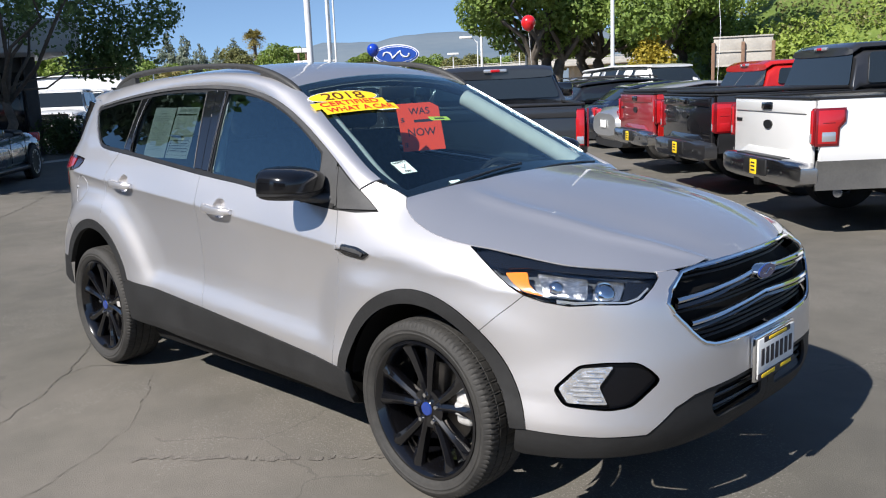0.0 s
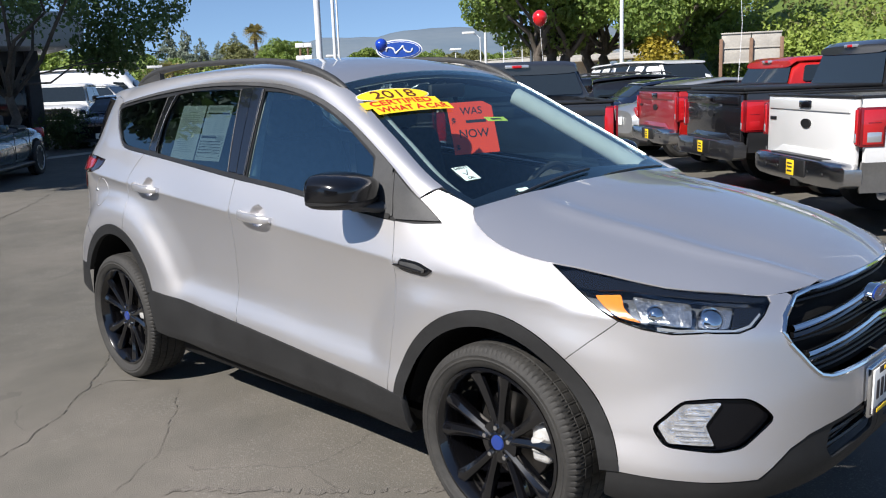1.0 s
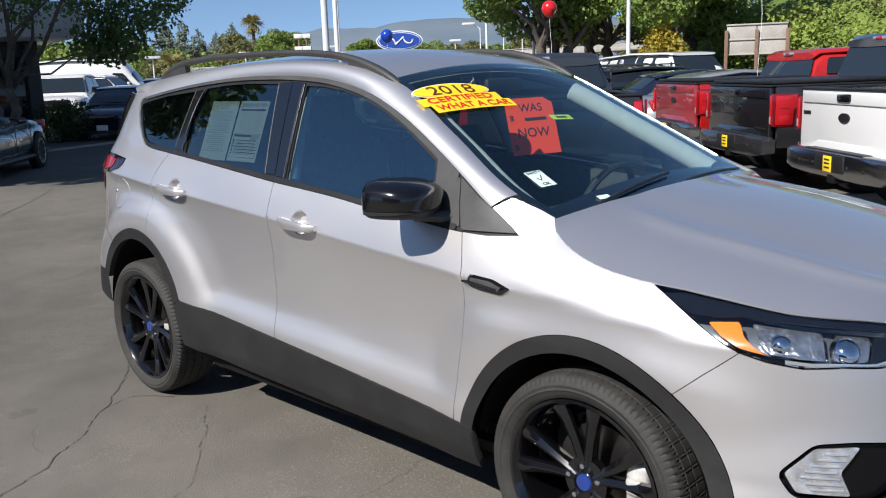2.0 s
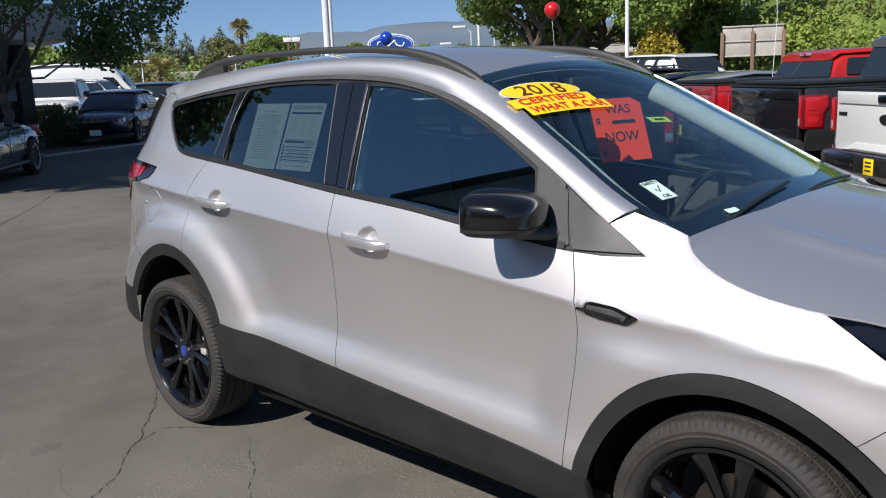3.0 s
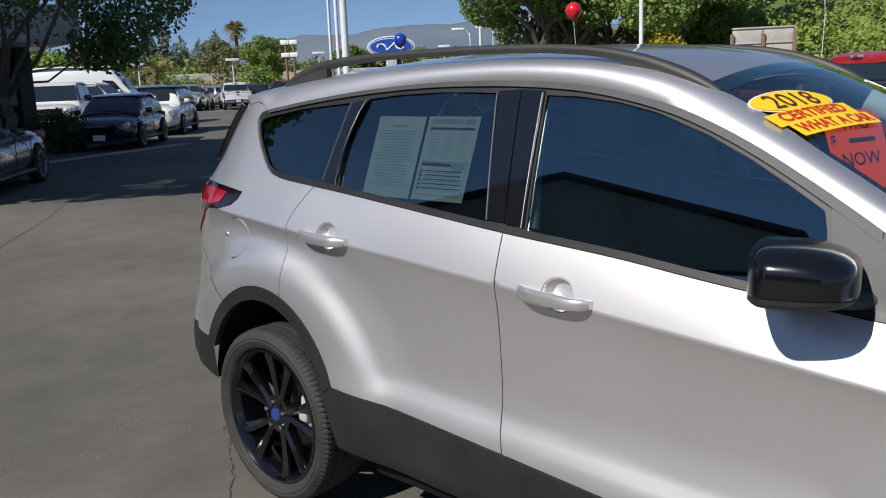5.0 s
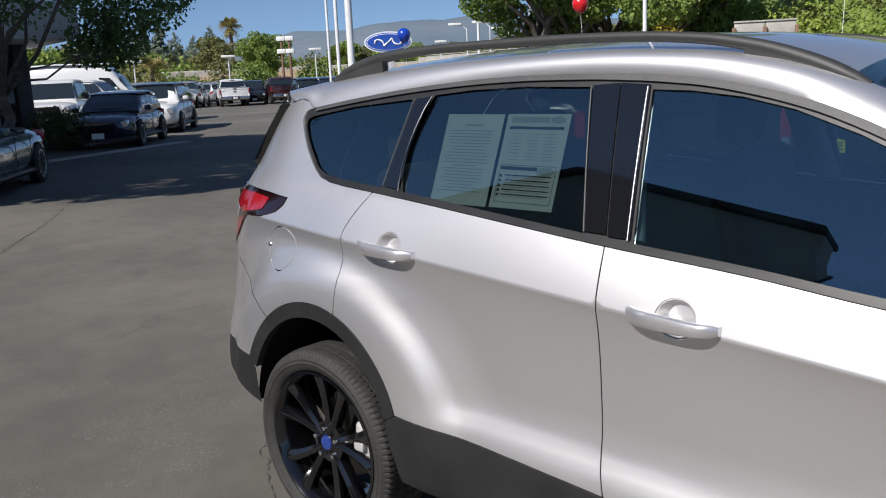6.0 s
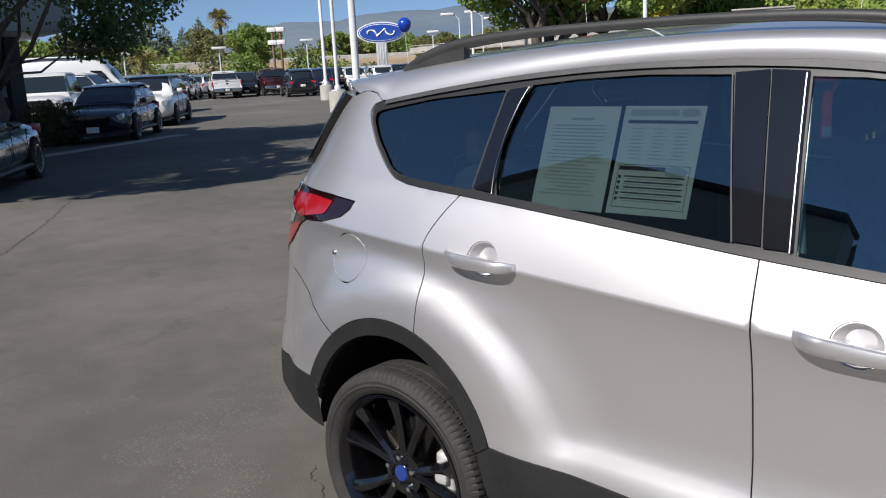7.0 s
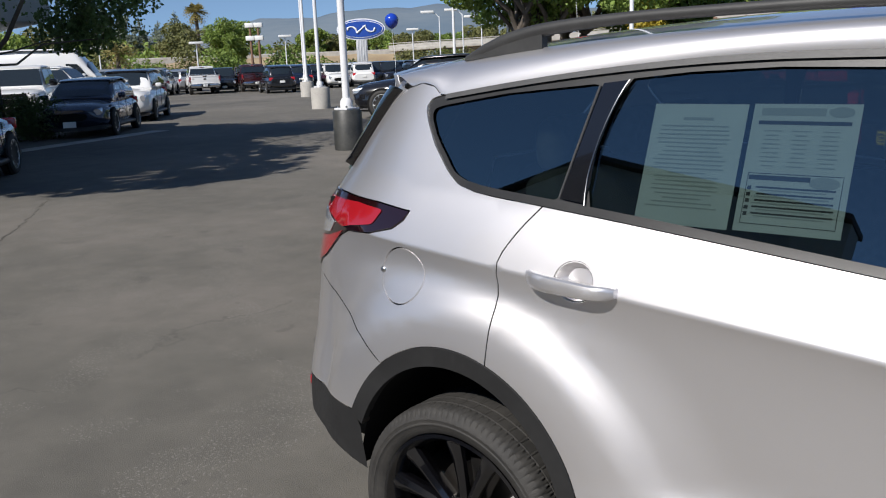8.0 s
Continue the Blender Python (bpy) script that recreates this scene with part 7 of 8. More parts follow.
def hull_bm(stations, n=9, power=3.4):
    """A body through stations (x, z low, z high, half width low, half width high), rounded in section."""
    bm = bmesh.new()
    rings = []
    for x, z0, z1, w0, w1 in stations:
        ring = []
        zm, h = (z0 + z1) / 2, (z1 - z0) / 2
        for a in np.linspace(-90, 90, 2 * n + 1):
            c, s = math.cos(radians(a)), math.sin(radians(a))
            r = (abs(c) ** power + abs(s) ** power) ** (-1 / power)
            t = (s * r + 1) / 2
            ring.append((x, (w0 + (w1 - w0) * t) * c * r, zm + h * s * r))
        full = [bm.verts.new(p) for p in ring] + [bm.verts.new((p[0], -p[1], p[2])) for p in ring[::-1][1:-1]]
        rings.append(full)
    m = len(rings[0])
    for p, q in zip(rings, rings[1:]):
        for k in range(m):
            bm.faces.new((p[k], p[(k + 1) % m], q[(k + 1) % m], q[k]))
    bm.faces.new(rings[0])
    bm.faces.new(rings[-1])
    bmesh.ops.recalc_face_normals(bm, faces=bm.faces)
    return bm


def car_windows(top, gl, w, belt, height, xc, x0, x1, xt, xb):
    """Dark panes let into a car's upper body, whose stations are gl: windscreen, two a side, rear window."""
    xs = [q[0] for q in gl][::-1]
    def at(u, k):
        return interp(u, xs, [q[k] for q in gl][::-1])
    def flank(u, v):
        z0, z1 = at(u, 1), at(u, 2)
        k = min(1.0, max(0.0, (v - z0) / (z1 - z0)))
        return (u, -(at(u, 3) + (at(u, 4) - at(u, 3)) * k) * max(0.05, 1 - abs(2 * k - 1) ** 4) ** 0.25, v)
    for a, b in ((xc - 0.16, xb + 0.03), (xb - 0.03, x1 + (xt - x1) * 0.30)):
        us = [u for u in np.linspace(a, b, 9) if at(u, 2) - 0.10 > belt + 0.05]
        pane = [(u, belt + 0.035) for u in us[::-1]] + [(u, at(u, 2) - 0.10) for u in us]
        sheet("side_window", rounded(pane, 0.03, 2), flank, CARGLASS, top, res=0.2, rim=0.02, off=0.010)
    zm = (belt + height) / 2
    front = lambda u, v: (interp(v, [belt + 0.02, zm + 0.03, height - 0.05], [xc, (xc + x0) / 2, x0]) - 0.10 * (u / w) ** 2, u, v)
    back = lambda u, v: (interp(v, [belt + 0.06, height - 0.09], [xt, x1]) + 0.10 * (u / w) ** 2, -u, v)
    for name, fn, zl, zh, wl, wh in (("windscreen", front, belt + 0.06, height - 0.10, 0.80, 0.66), ("rear_window", back, belt + 0.12, height - 0.14, 0.70, 0.60)):
        sheet(name, rounded([(-w * wl, zl), (w * wl, zl), (w * wh, zh), (-w * wh, zh)], 0.05, 3), fn, CARGLASS, top, res=0.2, rim=0.02, off=0.018, sides="one")


def car(name, label, at, turn, mat, length=4.6, width=1.85, height=1.7, hood=1.0, belt=1.05, nose=0.30, cowl=0.28, roof0=0.44, roof1=0.90, tail=0.97, boot=None, wheel_r=0.35,
        rim=SATIN, lower=None, roof_mat=None, rack=False, open_top=False, category="car", detail=True, panel_van=False):
    """A passenger car. Front at +x. cowl, roof0, roof1, tail: fractions of the length from the nose."""
    t = thing(name, label, category, at, turn)
    L, w, f = length, width / 2, length / 2
    def X(q):
        return f - q * L
    b = boot if boot else belt
    body_ = [(X(0.0), 0.42, hood * 0.80, w * 0.72, w * 0.62), (X(0.02), 0.30, hood * 0.88, w * 0.88, w * 0.78), (X(0.07), 0.22, hood * 0.95, w * 0.97, w * 0.88), (X(0.16), 0.20, hood, w, w * 0.92), (X(cowl), 0.20, hood + 0.06, w, w * 0.93),
             (X(0.5), 0.20, belt, w, w * 0.94), (X(0.78), 0.20, belt + 0.03, w, w * 0.94), (X(0.9), 0.22, b, w * 0.98, w * 0.92), (X(0.97), 0.30, b - 0.02, w * 0.92, w * 0.84), (X(1.0), 0.45, b - 0.14, w * 0.80, w * 0.72)]
    part("body", hull_bm(body_), mat, t)
    part("sill", hull_bm([(X(0.03), 0.19, 0.34, w * 0.90, w * 0.94), (X(0.2), 0.17, 0.36, w * 1.005, w * 1.01), (X(0.8), 0.17, 0.36, w * 1.005, w * 1.01), (X(0.98), 0.22, 0.40, w * 0.90, w * 0.92)]), lower or TRIM, t)
    if not open_top:
        gl = [(X(cowl), belt - 0.12, belt + 0.02, w * 0.88, w * 0.86), (X((cowl + roof0) / 2), belt - 0.12, (belt + height) / 2 + 0.03, w * 0.91, w * 0.80), (X(roof0), belt - 0.12, height - 0.05, w * 0.92, w * 0.74),
              (X((roof0 + roof1) / 2), belt - 0.12, height, w * 0.92, w * 0.74), (X(roof1), belt - 0.12, height - 0.09, w * 0.90, w * 0.72), (X(tail), belt - 0.12, belt + 0.06, w * 0.84, w * 0.76)]
        top = part("cab_top", hull_bm(gl, 8, 4.0), mat, t)
        if not panel_van:
            car_windows(top, gl, w, belt, height, X(cowl), X(roof0), X(roof1), X(tail), X(0.555))
        if panel_van:
            for sgn in (1, -1):
                part("door_window", prism_bm([(X(cowl + 0.05), belt), (X(roof0 + 0.06), belt), (X(roof0 + 0.05), belt + 0.55), (X(roof0 - 0.02), belt + 0.52)], 0.03, axis="y", at=(0, sgn * w * 0.90 - 0.015, 0)), CARGLASS, t)
            part("windscreen", hull_bm([(X(cowl + 0.01), belt - 0.02, belt + 0.12, w * 0.78, w * 0.76), (X((cowl + roof0) / 2 - 0.012), belt, (belt + height) / 2 + 0.02, w * 0.84, w * 0.74)], 6, 4.0), CARGLASS, t)
        rf = [(X(roof0 - 0.02), height - 0.12, height - 0.05, w * 0.72, w * 0.70), (X(roof0 + 0.03), height - 0.10, height - 0.012, w * 0.79, w * 0.74), (X((roof0 + roof1) / 2), height - 0.07, height + 0.02, w * 0.80, w * 0.75),
              (X(roof1 - 0.02), height - 0.15, height - 0.05, w * 0.77, w * 0.72), (X(roof1 + 0.02), height - 0.17, height - 0.10, w * 0.70, w * 0.68)]
        part("roof", hull_bm(rf, 6, 4.0), roof_mat or mat, t)
        for sgn in (1, -1):
            if rack:
                part("roof_rail", tube_bm([(X(roof0 + 0.03), sgn * w * 0.66, height + 0.01), (X(roof0 + 0.06), sgn * w * 0.66, height + 0.06), (X(roof1 - 0.05), sgn * w * 0.64, height + 0.05), (X(roof1 - 0.02), sgn * w * 0.64, height)], 0.02, 6), RAIL, t)
    else:
        part("windscreen", prism_bm([(-w * 0.80, 0.0), (w * 0.80, 0.0), (w * 0.66, 0.40), (-w * 0.66, 0.40)], 0.02, axis="x"), AUTOGLASS, t)
        scene.collection.objects[-1].matrix_local = pose(X(cowl + 0.02), 0, belt - 0.03, 0, -52, 0)
        part("cockpit", hull_bm([(X(cowl + 0.12), belt - 0.1, belt + 0.012, w * 0.74, w * 0.70), (X(0.70), belt - 0.1, belt + 0.03, w * 0.78, w * 0.74)]), SEAT, t)
        for y in (-0.38, 0.38):
            part("seat_back", box_bm(0.16, 0.46, 0.42, (X(0.60), y, belt + 0.08), 0.06), SEAT, t)
        part("folded_top", hull_bm([(X(0.70), belt - 0.05, belt + 0.06, w * 0.8, w * 0.75), (X(0.82), belt - 0.05, belt + 0.07, w * 0.8, w * 0.72)]), TRIM, t)
    for sgn in (1, -1):
        part("headlamp", hull_bm([(X(0.005), hood * 0.64, hood * 0.80, 0.10, 0.08), (X(0.10), hood * 0.68, hood * 0.86, 0.10, 0.08)]), CLEAR_LAMP, t)
        scene.collection.objects[-1].location = (0, sgn * w * 0.74, 0)
        part("tail_lamp", box_bm(0.10, 0.26, 0.20, (X(0.975), sgn * w * 0.74, b - 0.16), 0.03), LAMP_RED, t)
        part("door_mirror", box_bm(0.12, 0.20, 0.14, (X(cowl + 0.07), sgn * (w + 0.06), belt + 0.06), 0.04), mat, t)
        for q in (0.40, 0.60):
            part("door_handle", box_bm(0.17, 0.03, 0.025, (X(q + 0.11), sgn * w * 0.995, belt - 0.14), 0.008), mat, t)
        for q in (0.315, 0.515, 0.70):
            part("door_seam", box_bm(0.008, 0.012, belt - 0.45, (X(q), sgn * w * 0.985, 0.40 + (belt - 0.45) / 2), 0.002), BLACK, t)
    part("grille", hull_bm([(X(0.03), hood * 0.46, hood * 0.72, w * 0.46, w * 0.52), (X(-0.004), hood * 0.48, hood * 0.70, w * 0.44, w * 0.48)]), BLACK, t)
    part("front_plate", box_bm(0.02, 0.32, 0.15, (X(-0.008), 0, hood * 0.40), 0.004), PAPER_W, t)
    part("rear_plate", box_bm(0.02, 0.32, 0.15, (X(1.004), 0, b - 0.34), 0.004), PAPER_W, t)
    for q in (0.195, 0.80):
        for sgn in (1, -1):
            bm = lathe_bm([(0.0, 0.0), (wheel_r * 1.16, 0.0), (wheel_r * 1.16, 0.03), (0.0, 0.03)], 32, "y")
            bmesh.ops.translate(bm, vec=(X(q), sgn * (w - 0.04) - 0.015, wheel_r), verts=bm.verts)
            part("wheel_well", bm, BLACK, t)
            wheel(t, X(q), sgn * (w - 0.085), sgn, wheel_r, wheel_r * 0.72, 0.23, 10 if detail else 5, rim, TYRE, lugs=False, rough=True, brake=False)
    return t


def pickup(label, at, turn, mat, tail_mat=None, lower=None, bumper=STEEL, cab_dark=False, front_detail=True, length=5.9, width=2.03, tonneau=False, tag=PAPER_Y, badge=None, lamp_shape=0, roof_h=1.88, bed=1.80):
    """A crew-cab pickup truck. Front at +x, origin at the middle of the wheelbase on the ground."""
    t = thing("pickup_truck", label, "pickup truck", at, turn)
    L, w = length, width / 2
    r0 = -L / 2
    tail_mat = tail_mat or mat
    wr = 0.40
    ax, fx = r0 + 1.22, L / 2 - 0.98
    zb, zt = 0.58, 1.290
    # bed side with a wheel opening: outer skins
    for sgn in (1, -1):
        arch = arc2(ax, wr, 0.50, 8, 172, 22)
        outline = [(r0 + 0.06, zb)] + [p for p in arch[::-1] if p[1] > zb] + [(r0 + bed - 0.04, zb), (r0 + bed - 0.04, zt), (r0 + 0.05, zt)]
        fn = lambda u, v: (u, -(w - 0.035 * ease(0.95, 1.36, v) - 0.02 * ease(0.8, 0.6, v) + 0.02 * (1 - ease(0.5, 0.62, math.hypot(u - ax, v - wr)))), v)
        sheet("bed_side", outline, fn, mat, t, res=0.09, rim=0.05, sides="right" if sgn > 0 else "left")
        if lower:
            low = [(r0 + 0.03, 0.46), (r0 + 0.70, 0.46), (r0 + 0.73, 0.58), (r0 + 0.79, 0.73), (r0 + 0.03, 0.73)]
            sheet("lower_panel", low, fn, lower, t, res=0.09, rim=0.03, off=0.006, sides="right" if sgn > 0 else "left")
        lipp = [(ax + 0.50 * math.cos(radians(a)), sgn * (w - 0.01), wr + 0.50 * math.sin(radians(a))) for a in np.linspace(14, 166, 20)]
        part("arch_lip", tube_bm(lipp, 0.022, 6), mat, t)
        part("bed_rail", box_bm(bed - 0.08, 0.10, 0.025, (r0 + bed / 2, sgn * (w - 0.075), zt + 0.006), 0.008), TRIM, t)
        well = bmesh.new()
        arcp = [(ax + 0.50 * math.cos(radians(a)), wr + 0.50 * math.sin(radians(a))) for a in range(0, 181, 12)]
        rws = [[well.verts.new((x, sgn * y, z)) for x, z in arcp] for y in (w - 0.06, w - 0.5)]
        for k in range(len(arcp) - 1):
            well.faces.new((rws[0][k], rws[0][k + 1], rws[1][k + 1], rws[1][k]))
        well.faces.new(rws[1])
        part("wheel_well", well, BLACK, t)
    part("bed_floor", box_bm(bed - 0.11, 1.7, 0.08, (r0 + bed / 2 + 0.02, 0, 0.78), 0.01), BLACK, t)
    part("bed_front", box_bm(0.06, 1.8, 0.60, (r0 + bed - 0.06, 0, 0.98), 0.02), mat, t)
    part("frame_rail", box_bm(L - 0.9, 1.0, 0.22, (0.05, 0, 0.52), 0.03), BLACK, t)
    if tonneau:
        part("bed_cover", box_bm(bed - 0.06, 1.78, 0.04, (r0 + bed / 2 + 0.01, 0, zt + 0.045), 0.015), TRIM, t)
    # tailgate: main panel with a recessed upper band, a pressed lower line and a handle
    gate = part("tailgate", box_bm(0.07, 1.80, 0.68, (r0 + 0.035, 0, 0.945), 0.02, 3), tail_mat, t)
    part("gate_cap", box_bm(0.10, 1.82, 0.026, (r0 + 0.04, 0, zt + 0.004), 0.01, 3), TRIM, gate)
    part("upper_pressing", box_bm(0.02, 1.68, 0.105, (r0 - 0.004, 0, 1.205), 0.012, 3), tail_mat, gate)
    bm = prism_bm([(-0.84, 0.63), (0.84, 0.63), (0.68, 0.72), (0.50, 0.79), (-0.50, 0.79), (-0.68, 0.72)], 0.016, 0.006, axis="x", at=(r0 - 0.012, 0, 0))
    part("lower_pressing", bm, tail_mat, gate)
    part("gate_handle", box_bm(0.045, 0.24, 0.075, (r0 - 0.012, 0, 1.215), 0.015), GLOSSBLACK, gate)
    bm = prism_bm(oval(0.20, 0.09, 0, 0, 28), 0.014, axis="x", at=(r0 - 0.014, 0, 1.03))
    part("oval_badge", bm, TRIM if badge is None else badge, gate, "dark oval badge")
    part("name_bar", box_bm(0.008, 0.15, 0.035, (r0 - 0.004, 0.76, 1.055), 0.003), TRIM, gate)
    for sgn in (1, -1):
        if lamp_shape == 0:
            poly, wide = [(0.0, 0.0), (0.22, 0.0), (0.225, 0.16), (0.28, 0.22), (0.28, 0.345), (0.0, 0.345)], 0.06
        elif lamp_shape == 1:
            poly, wide = [(0.0, 0.0), (0.25, 0.0), (0.26, 0.18), (0.31, 0.24), (0.30, 0.38), (0.0, 0.38)], 0.06
        else:
            poly, wide = [(0.0, 0.0), (0.05, 0.0), (0.06, 0.42), (0.0, 0.42)], 0.11
        # the lamp wraps the corner: a face to the rear and one along the side
        zl, hl = 0.865 if lamp_shape == 0 else 0.83, poly[-1][1]
        yl = sgn * (w - 0.03 - wide / 2)
        lamp = part("tail_lamp", box_bm(0.06, wide, hl, (r0 + 0.025, yl, zl + hl / 2), 0.02, 3), LAMP_RIM, t, "red tail lamp with a clear lower lens")
        part("rear_glass", box_bm(0.02, wide - 0.02, hl - 0.04, (r0 - 0.004, yl, zl + hl / 2), 0.008), LAMP_RED, lamp)
        part("reverse_lens", box_bm(0.02, wide - 0.03, 0.085, (r0 - 0.010, yl, zl + 0.075), 0.008), CLEAR_LAMP, lamp)
        bm = prism_bm(poly, 0.02, 0.006, axis="y", at=(r0, sgn * (w + 0.000) - 0.01, zl))
        part("side_lens", bm, LAMP_RIM, lamp)
        if lamp_shape < 2:
            part("side_glass", prism_bm(shrink(poly, 0.022), 0.02, 0.004, axis="y", at=(r0, sgn * (w + 0.006) - 0.01, zl)), LAMP_RED, lamp)
            part("side_core", prism_bm([(0.06, 0.205), (0.18, 0.205), (0.18, 0.215), (0.06, 0.215)], 0.016, 0.004, axis="y", at=(r0, sgn * (w + 0.010) - 0.008, zl)), LAMP_RIM, lamp)
            part("side_clear", box_bm(0.13, 0.016, 0.09, (r0 + 0.12, sgn * (w + 0.010), zl + 0.085), 0.006), CLEAR_LAMP if lamp_shape == 0 else LAMP_RED, lamp)
    # bumper with end caps, step and plate
    bp = part("rear_bumper", hull_bm([(r0 - 0.13, 0.52, 0.70, w * 0.80, w * 0.82), (r0 - 0.10, 0.47, 0.72, w * 0.94, w * 0.97), (r0 + 0.04, 0.47, 0.72, w * 0.99, w * 1.0)], 6, 6.0), bumper, t, "step bumper")
    part("step_pad", box_bm(0.16, 1.1, 0.02, (r0 - 0.03, 0, 0.716), 0.006), TRIM, bp)
    part("plate_recess", box_bm(0.04, 0.56, 0.17, (r0 - 0.125, 0, 0.610), 0.02), TRIM, bp)
    tg = part("dealer_tag", box_bm(0.006, 0.16 if tag is PAPER_Y else 0.30, 0.15, (r0 - 0.15, 0, 0.605), 0.002), tag, bp, "yellow dealer plate")
    for dz in (-0.035, 0.005, 0.04):
        part("tag_bar", box_bm(0.003, 0.10, 0.016, (r0 - 0.1545, 0, 0.605 + dz), 0.001), INK, tg)
    for y in (-0.62, -0.33, 0.33, 0.62):
        part("parking_sensor", lathe_bm([(0.0, -0.006), (0.018, -0.004), (0.02, 0.0)], 12, "x"), TRIM, bp)
        scene.collection.objects[-1].location = (r0 - 0.132, y, 0.59)
    part("hitch", box_bm(0.20, 0.11, 0.09, (r0 - 0.02, 0, 0.46), 0.012), BLACK, t)
    bm = lathe_bm([(0.030, -0.10), (0.044, -0.10), (0.044, 0.10), (0.030, 0.08)], 20, "x")
    bmesh.ops.transform(bm, matrix=Matrix.Translation((r0 + 0.36, -0.84, 0.42)) @ pose(0, 0, 0, 0, 0, 42), verts=bm.verts)
    part("tail_pipe", bm, CHROME, t, "chrome tail pipe")
    # cab
    c0, c1 = r0 + bed, r0 + 4.25
    part("cab_body", hull_bm([(c0, 0.50, 1.34, w * 0.985, w * 0.965), (c0 + 0.02, 0.46, 1.36, w, w * 0.97), (c1, 0.46, 1.33, w, w * 0.96), (c1 + 0.3, 0.46, 1.28, w, w * 0.95)], 9, 6.0), mat, t)
    part("hood", hull_bm([(c1 + 0.2, 0.46, 1.28, w, w * 0.93), (L / 2 - 0.25, 0.46, 1.20, w * 0.99, w * 0.90), (L / 2 - 0.06, 0.46, 1.14, w * 0.94, w * 0.84), (L / 2, 0.55, 1.02, w * 0.86, w * 0.80)], 9, 5.0), mat, t)
    gh = [(c0 + 0.00, 1.25, 1.36, w * 0.93, w * 0.92), (c0 + 0.10, 1.25, roof_h - 0.12, w * 0.94, w * 0.77), (c0 + 0.22, 1.25, roof_h - 0.02, w * 0.94, w * 0.74), (c1 - 0.55, 1.25, roof_h - 0.01, w * 0.94, w * 0.74), (c1 - 0.30, 1.25, roof_h - 0.12, w * 0.94, w * 0.77), (c1 + 0.28, 1.2, 1.30, w * 0.90, w * 0.88)]
    cab = part("cab_top", hull_bm(gh, 8, 6.0), mat, t)
    zr = roof_h - 0.12
    sheet("rear_window", rounded([(-w * 0.85, 1.345), (w * 0.85, 1.345), (w * 0.735, zr + 0.012), (-w * 0.735, zr + 0.012)], 0.05, 3), lambda u, v: (c0 - 0.004 + 0.10 * (v - 1.36) / (zr - 1.36), -u, v), CARGLASS, cab, "dark rear glass", res=0.3, rim=0.02, off=0.012, sides="one")
    flank = lambda u, v: (u, -w * (0.945 - 0.19 * (v - 1.25) / (roof_h - 1.25)), v)
    for win in ([(c0 + 0.20, 1.37), (c0 + 0.98, 1.37), (c0 + 0.98, roof_h - 0.13), (c0 + 0.27, roof_h - 0.13)], [(c0 + 1.07, 1.37), (c1 + 0.10, 1.35), (c1 - 0.28, roof_h - 0.15), (c0 + 1.07, roof_h - 0.13)]):
        sheet("side_window", rounded(win, 0.04, 3), flank, CARGLASS, cab, res=0.3, rim=0.02, off=0.012)
    sheet("windscreen", rounded([(-w * 0.84, 1.34), (w * 0.84, 1.34), (w * 0.72, zr), (-w * 0.72, zr)], 0.05, 3), lambda u, v: (c1 + 0.27 - 0.57 * (v - 1.30) / (zr - 1.30), u, v), CARGLASS, cab, res=0.3, rim=0.02, off=0.012, sides="one")
    rf = [(c0 + 0.06, roof_h - 0.16, roof_h - 0.05, w * 0.80, w * 0.74), (c0 + 0.16, roof_h - 0.10, roof_h + 0.005, w * 0.80, w * 0.75), (c0 + 0.8, roof_h - 0.08, roof_h + 0.02, w * 0.80, w * 0.76), (c1 - 0.5, roof_h - 0.09, roof_h + 0.005, w * 0.80, w * 0.75), (c1 - 0.36, roof_h - 0.12, roof_h - 0.05, w * 0.78, w * 0.74)]
    rt = part("roof", hull_bm(rf, 6, 4.0), mat, t)
    part("stop_lamp", box_bm(0.05, 0.30, 0.045, (c0 + 0.055, 0, roof_h - 0.055), 0.012), CLEAR_LAMP, rt)
    part("stop_lens", box_bm(0.03, 0.12, 0.035, (c0 + 0.035, 0, roof_h - 0.055), 0.008), LAMP_RED, rt)
    for sgn in (1, -1):
        part("door_mirror", box_bm(0.14, 0.26, 0.22, (c1 - 0.05, sgn * (w + 0.14), 1.42), 0.05), GLOSSBLACK, t)
        for q in (0.55, 1.55):
            part("door_handle", box_bm(0.20, 0.035, 0.035, (c0 + q, sgn * w * 1.0, 1.16), 0.012), CHROME, t)
        part("headlamp", box_bm(0.20, 0.24, 0.26, (L / 2 - 0.10, sgn * w * 0.78, 0.98), 0.05), CLEAR_LAMP, t)
        part("running_board", box_bm(2.2, 0.16, 0.06, (c0 + 1.1, sgn * (w - 0.02), 0.42), 0.02), TRIM, t)
    part("grille", box_bm(0.08, 1.15, 0.36, (L / 2 - 0.01, 0, 0.94), 0.04), BLACK, t)
    part("grille_bar", box_bm(0.05, 1.10, 0.07, (L / 2 + 0.03, 0, 0.98), 0.02), CHROME, t)
    part("front_bumper", hull_bm([(L / 2 - 0.15, 0.45, 0.72, w * 0.98, w * 0.98), (L / 2 + 0.06, 0.48, 0.70, w * 0.88, w * 0.88), (L / 2 + 0.12, 0.52, 0.68, w * 0.70, w * 0.70)], 6, 5.0), bumper, t)
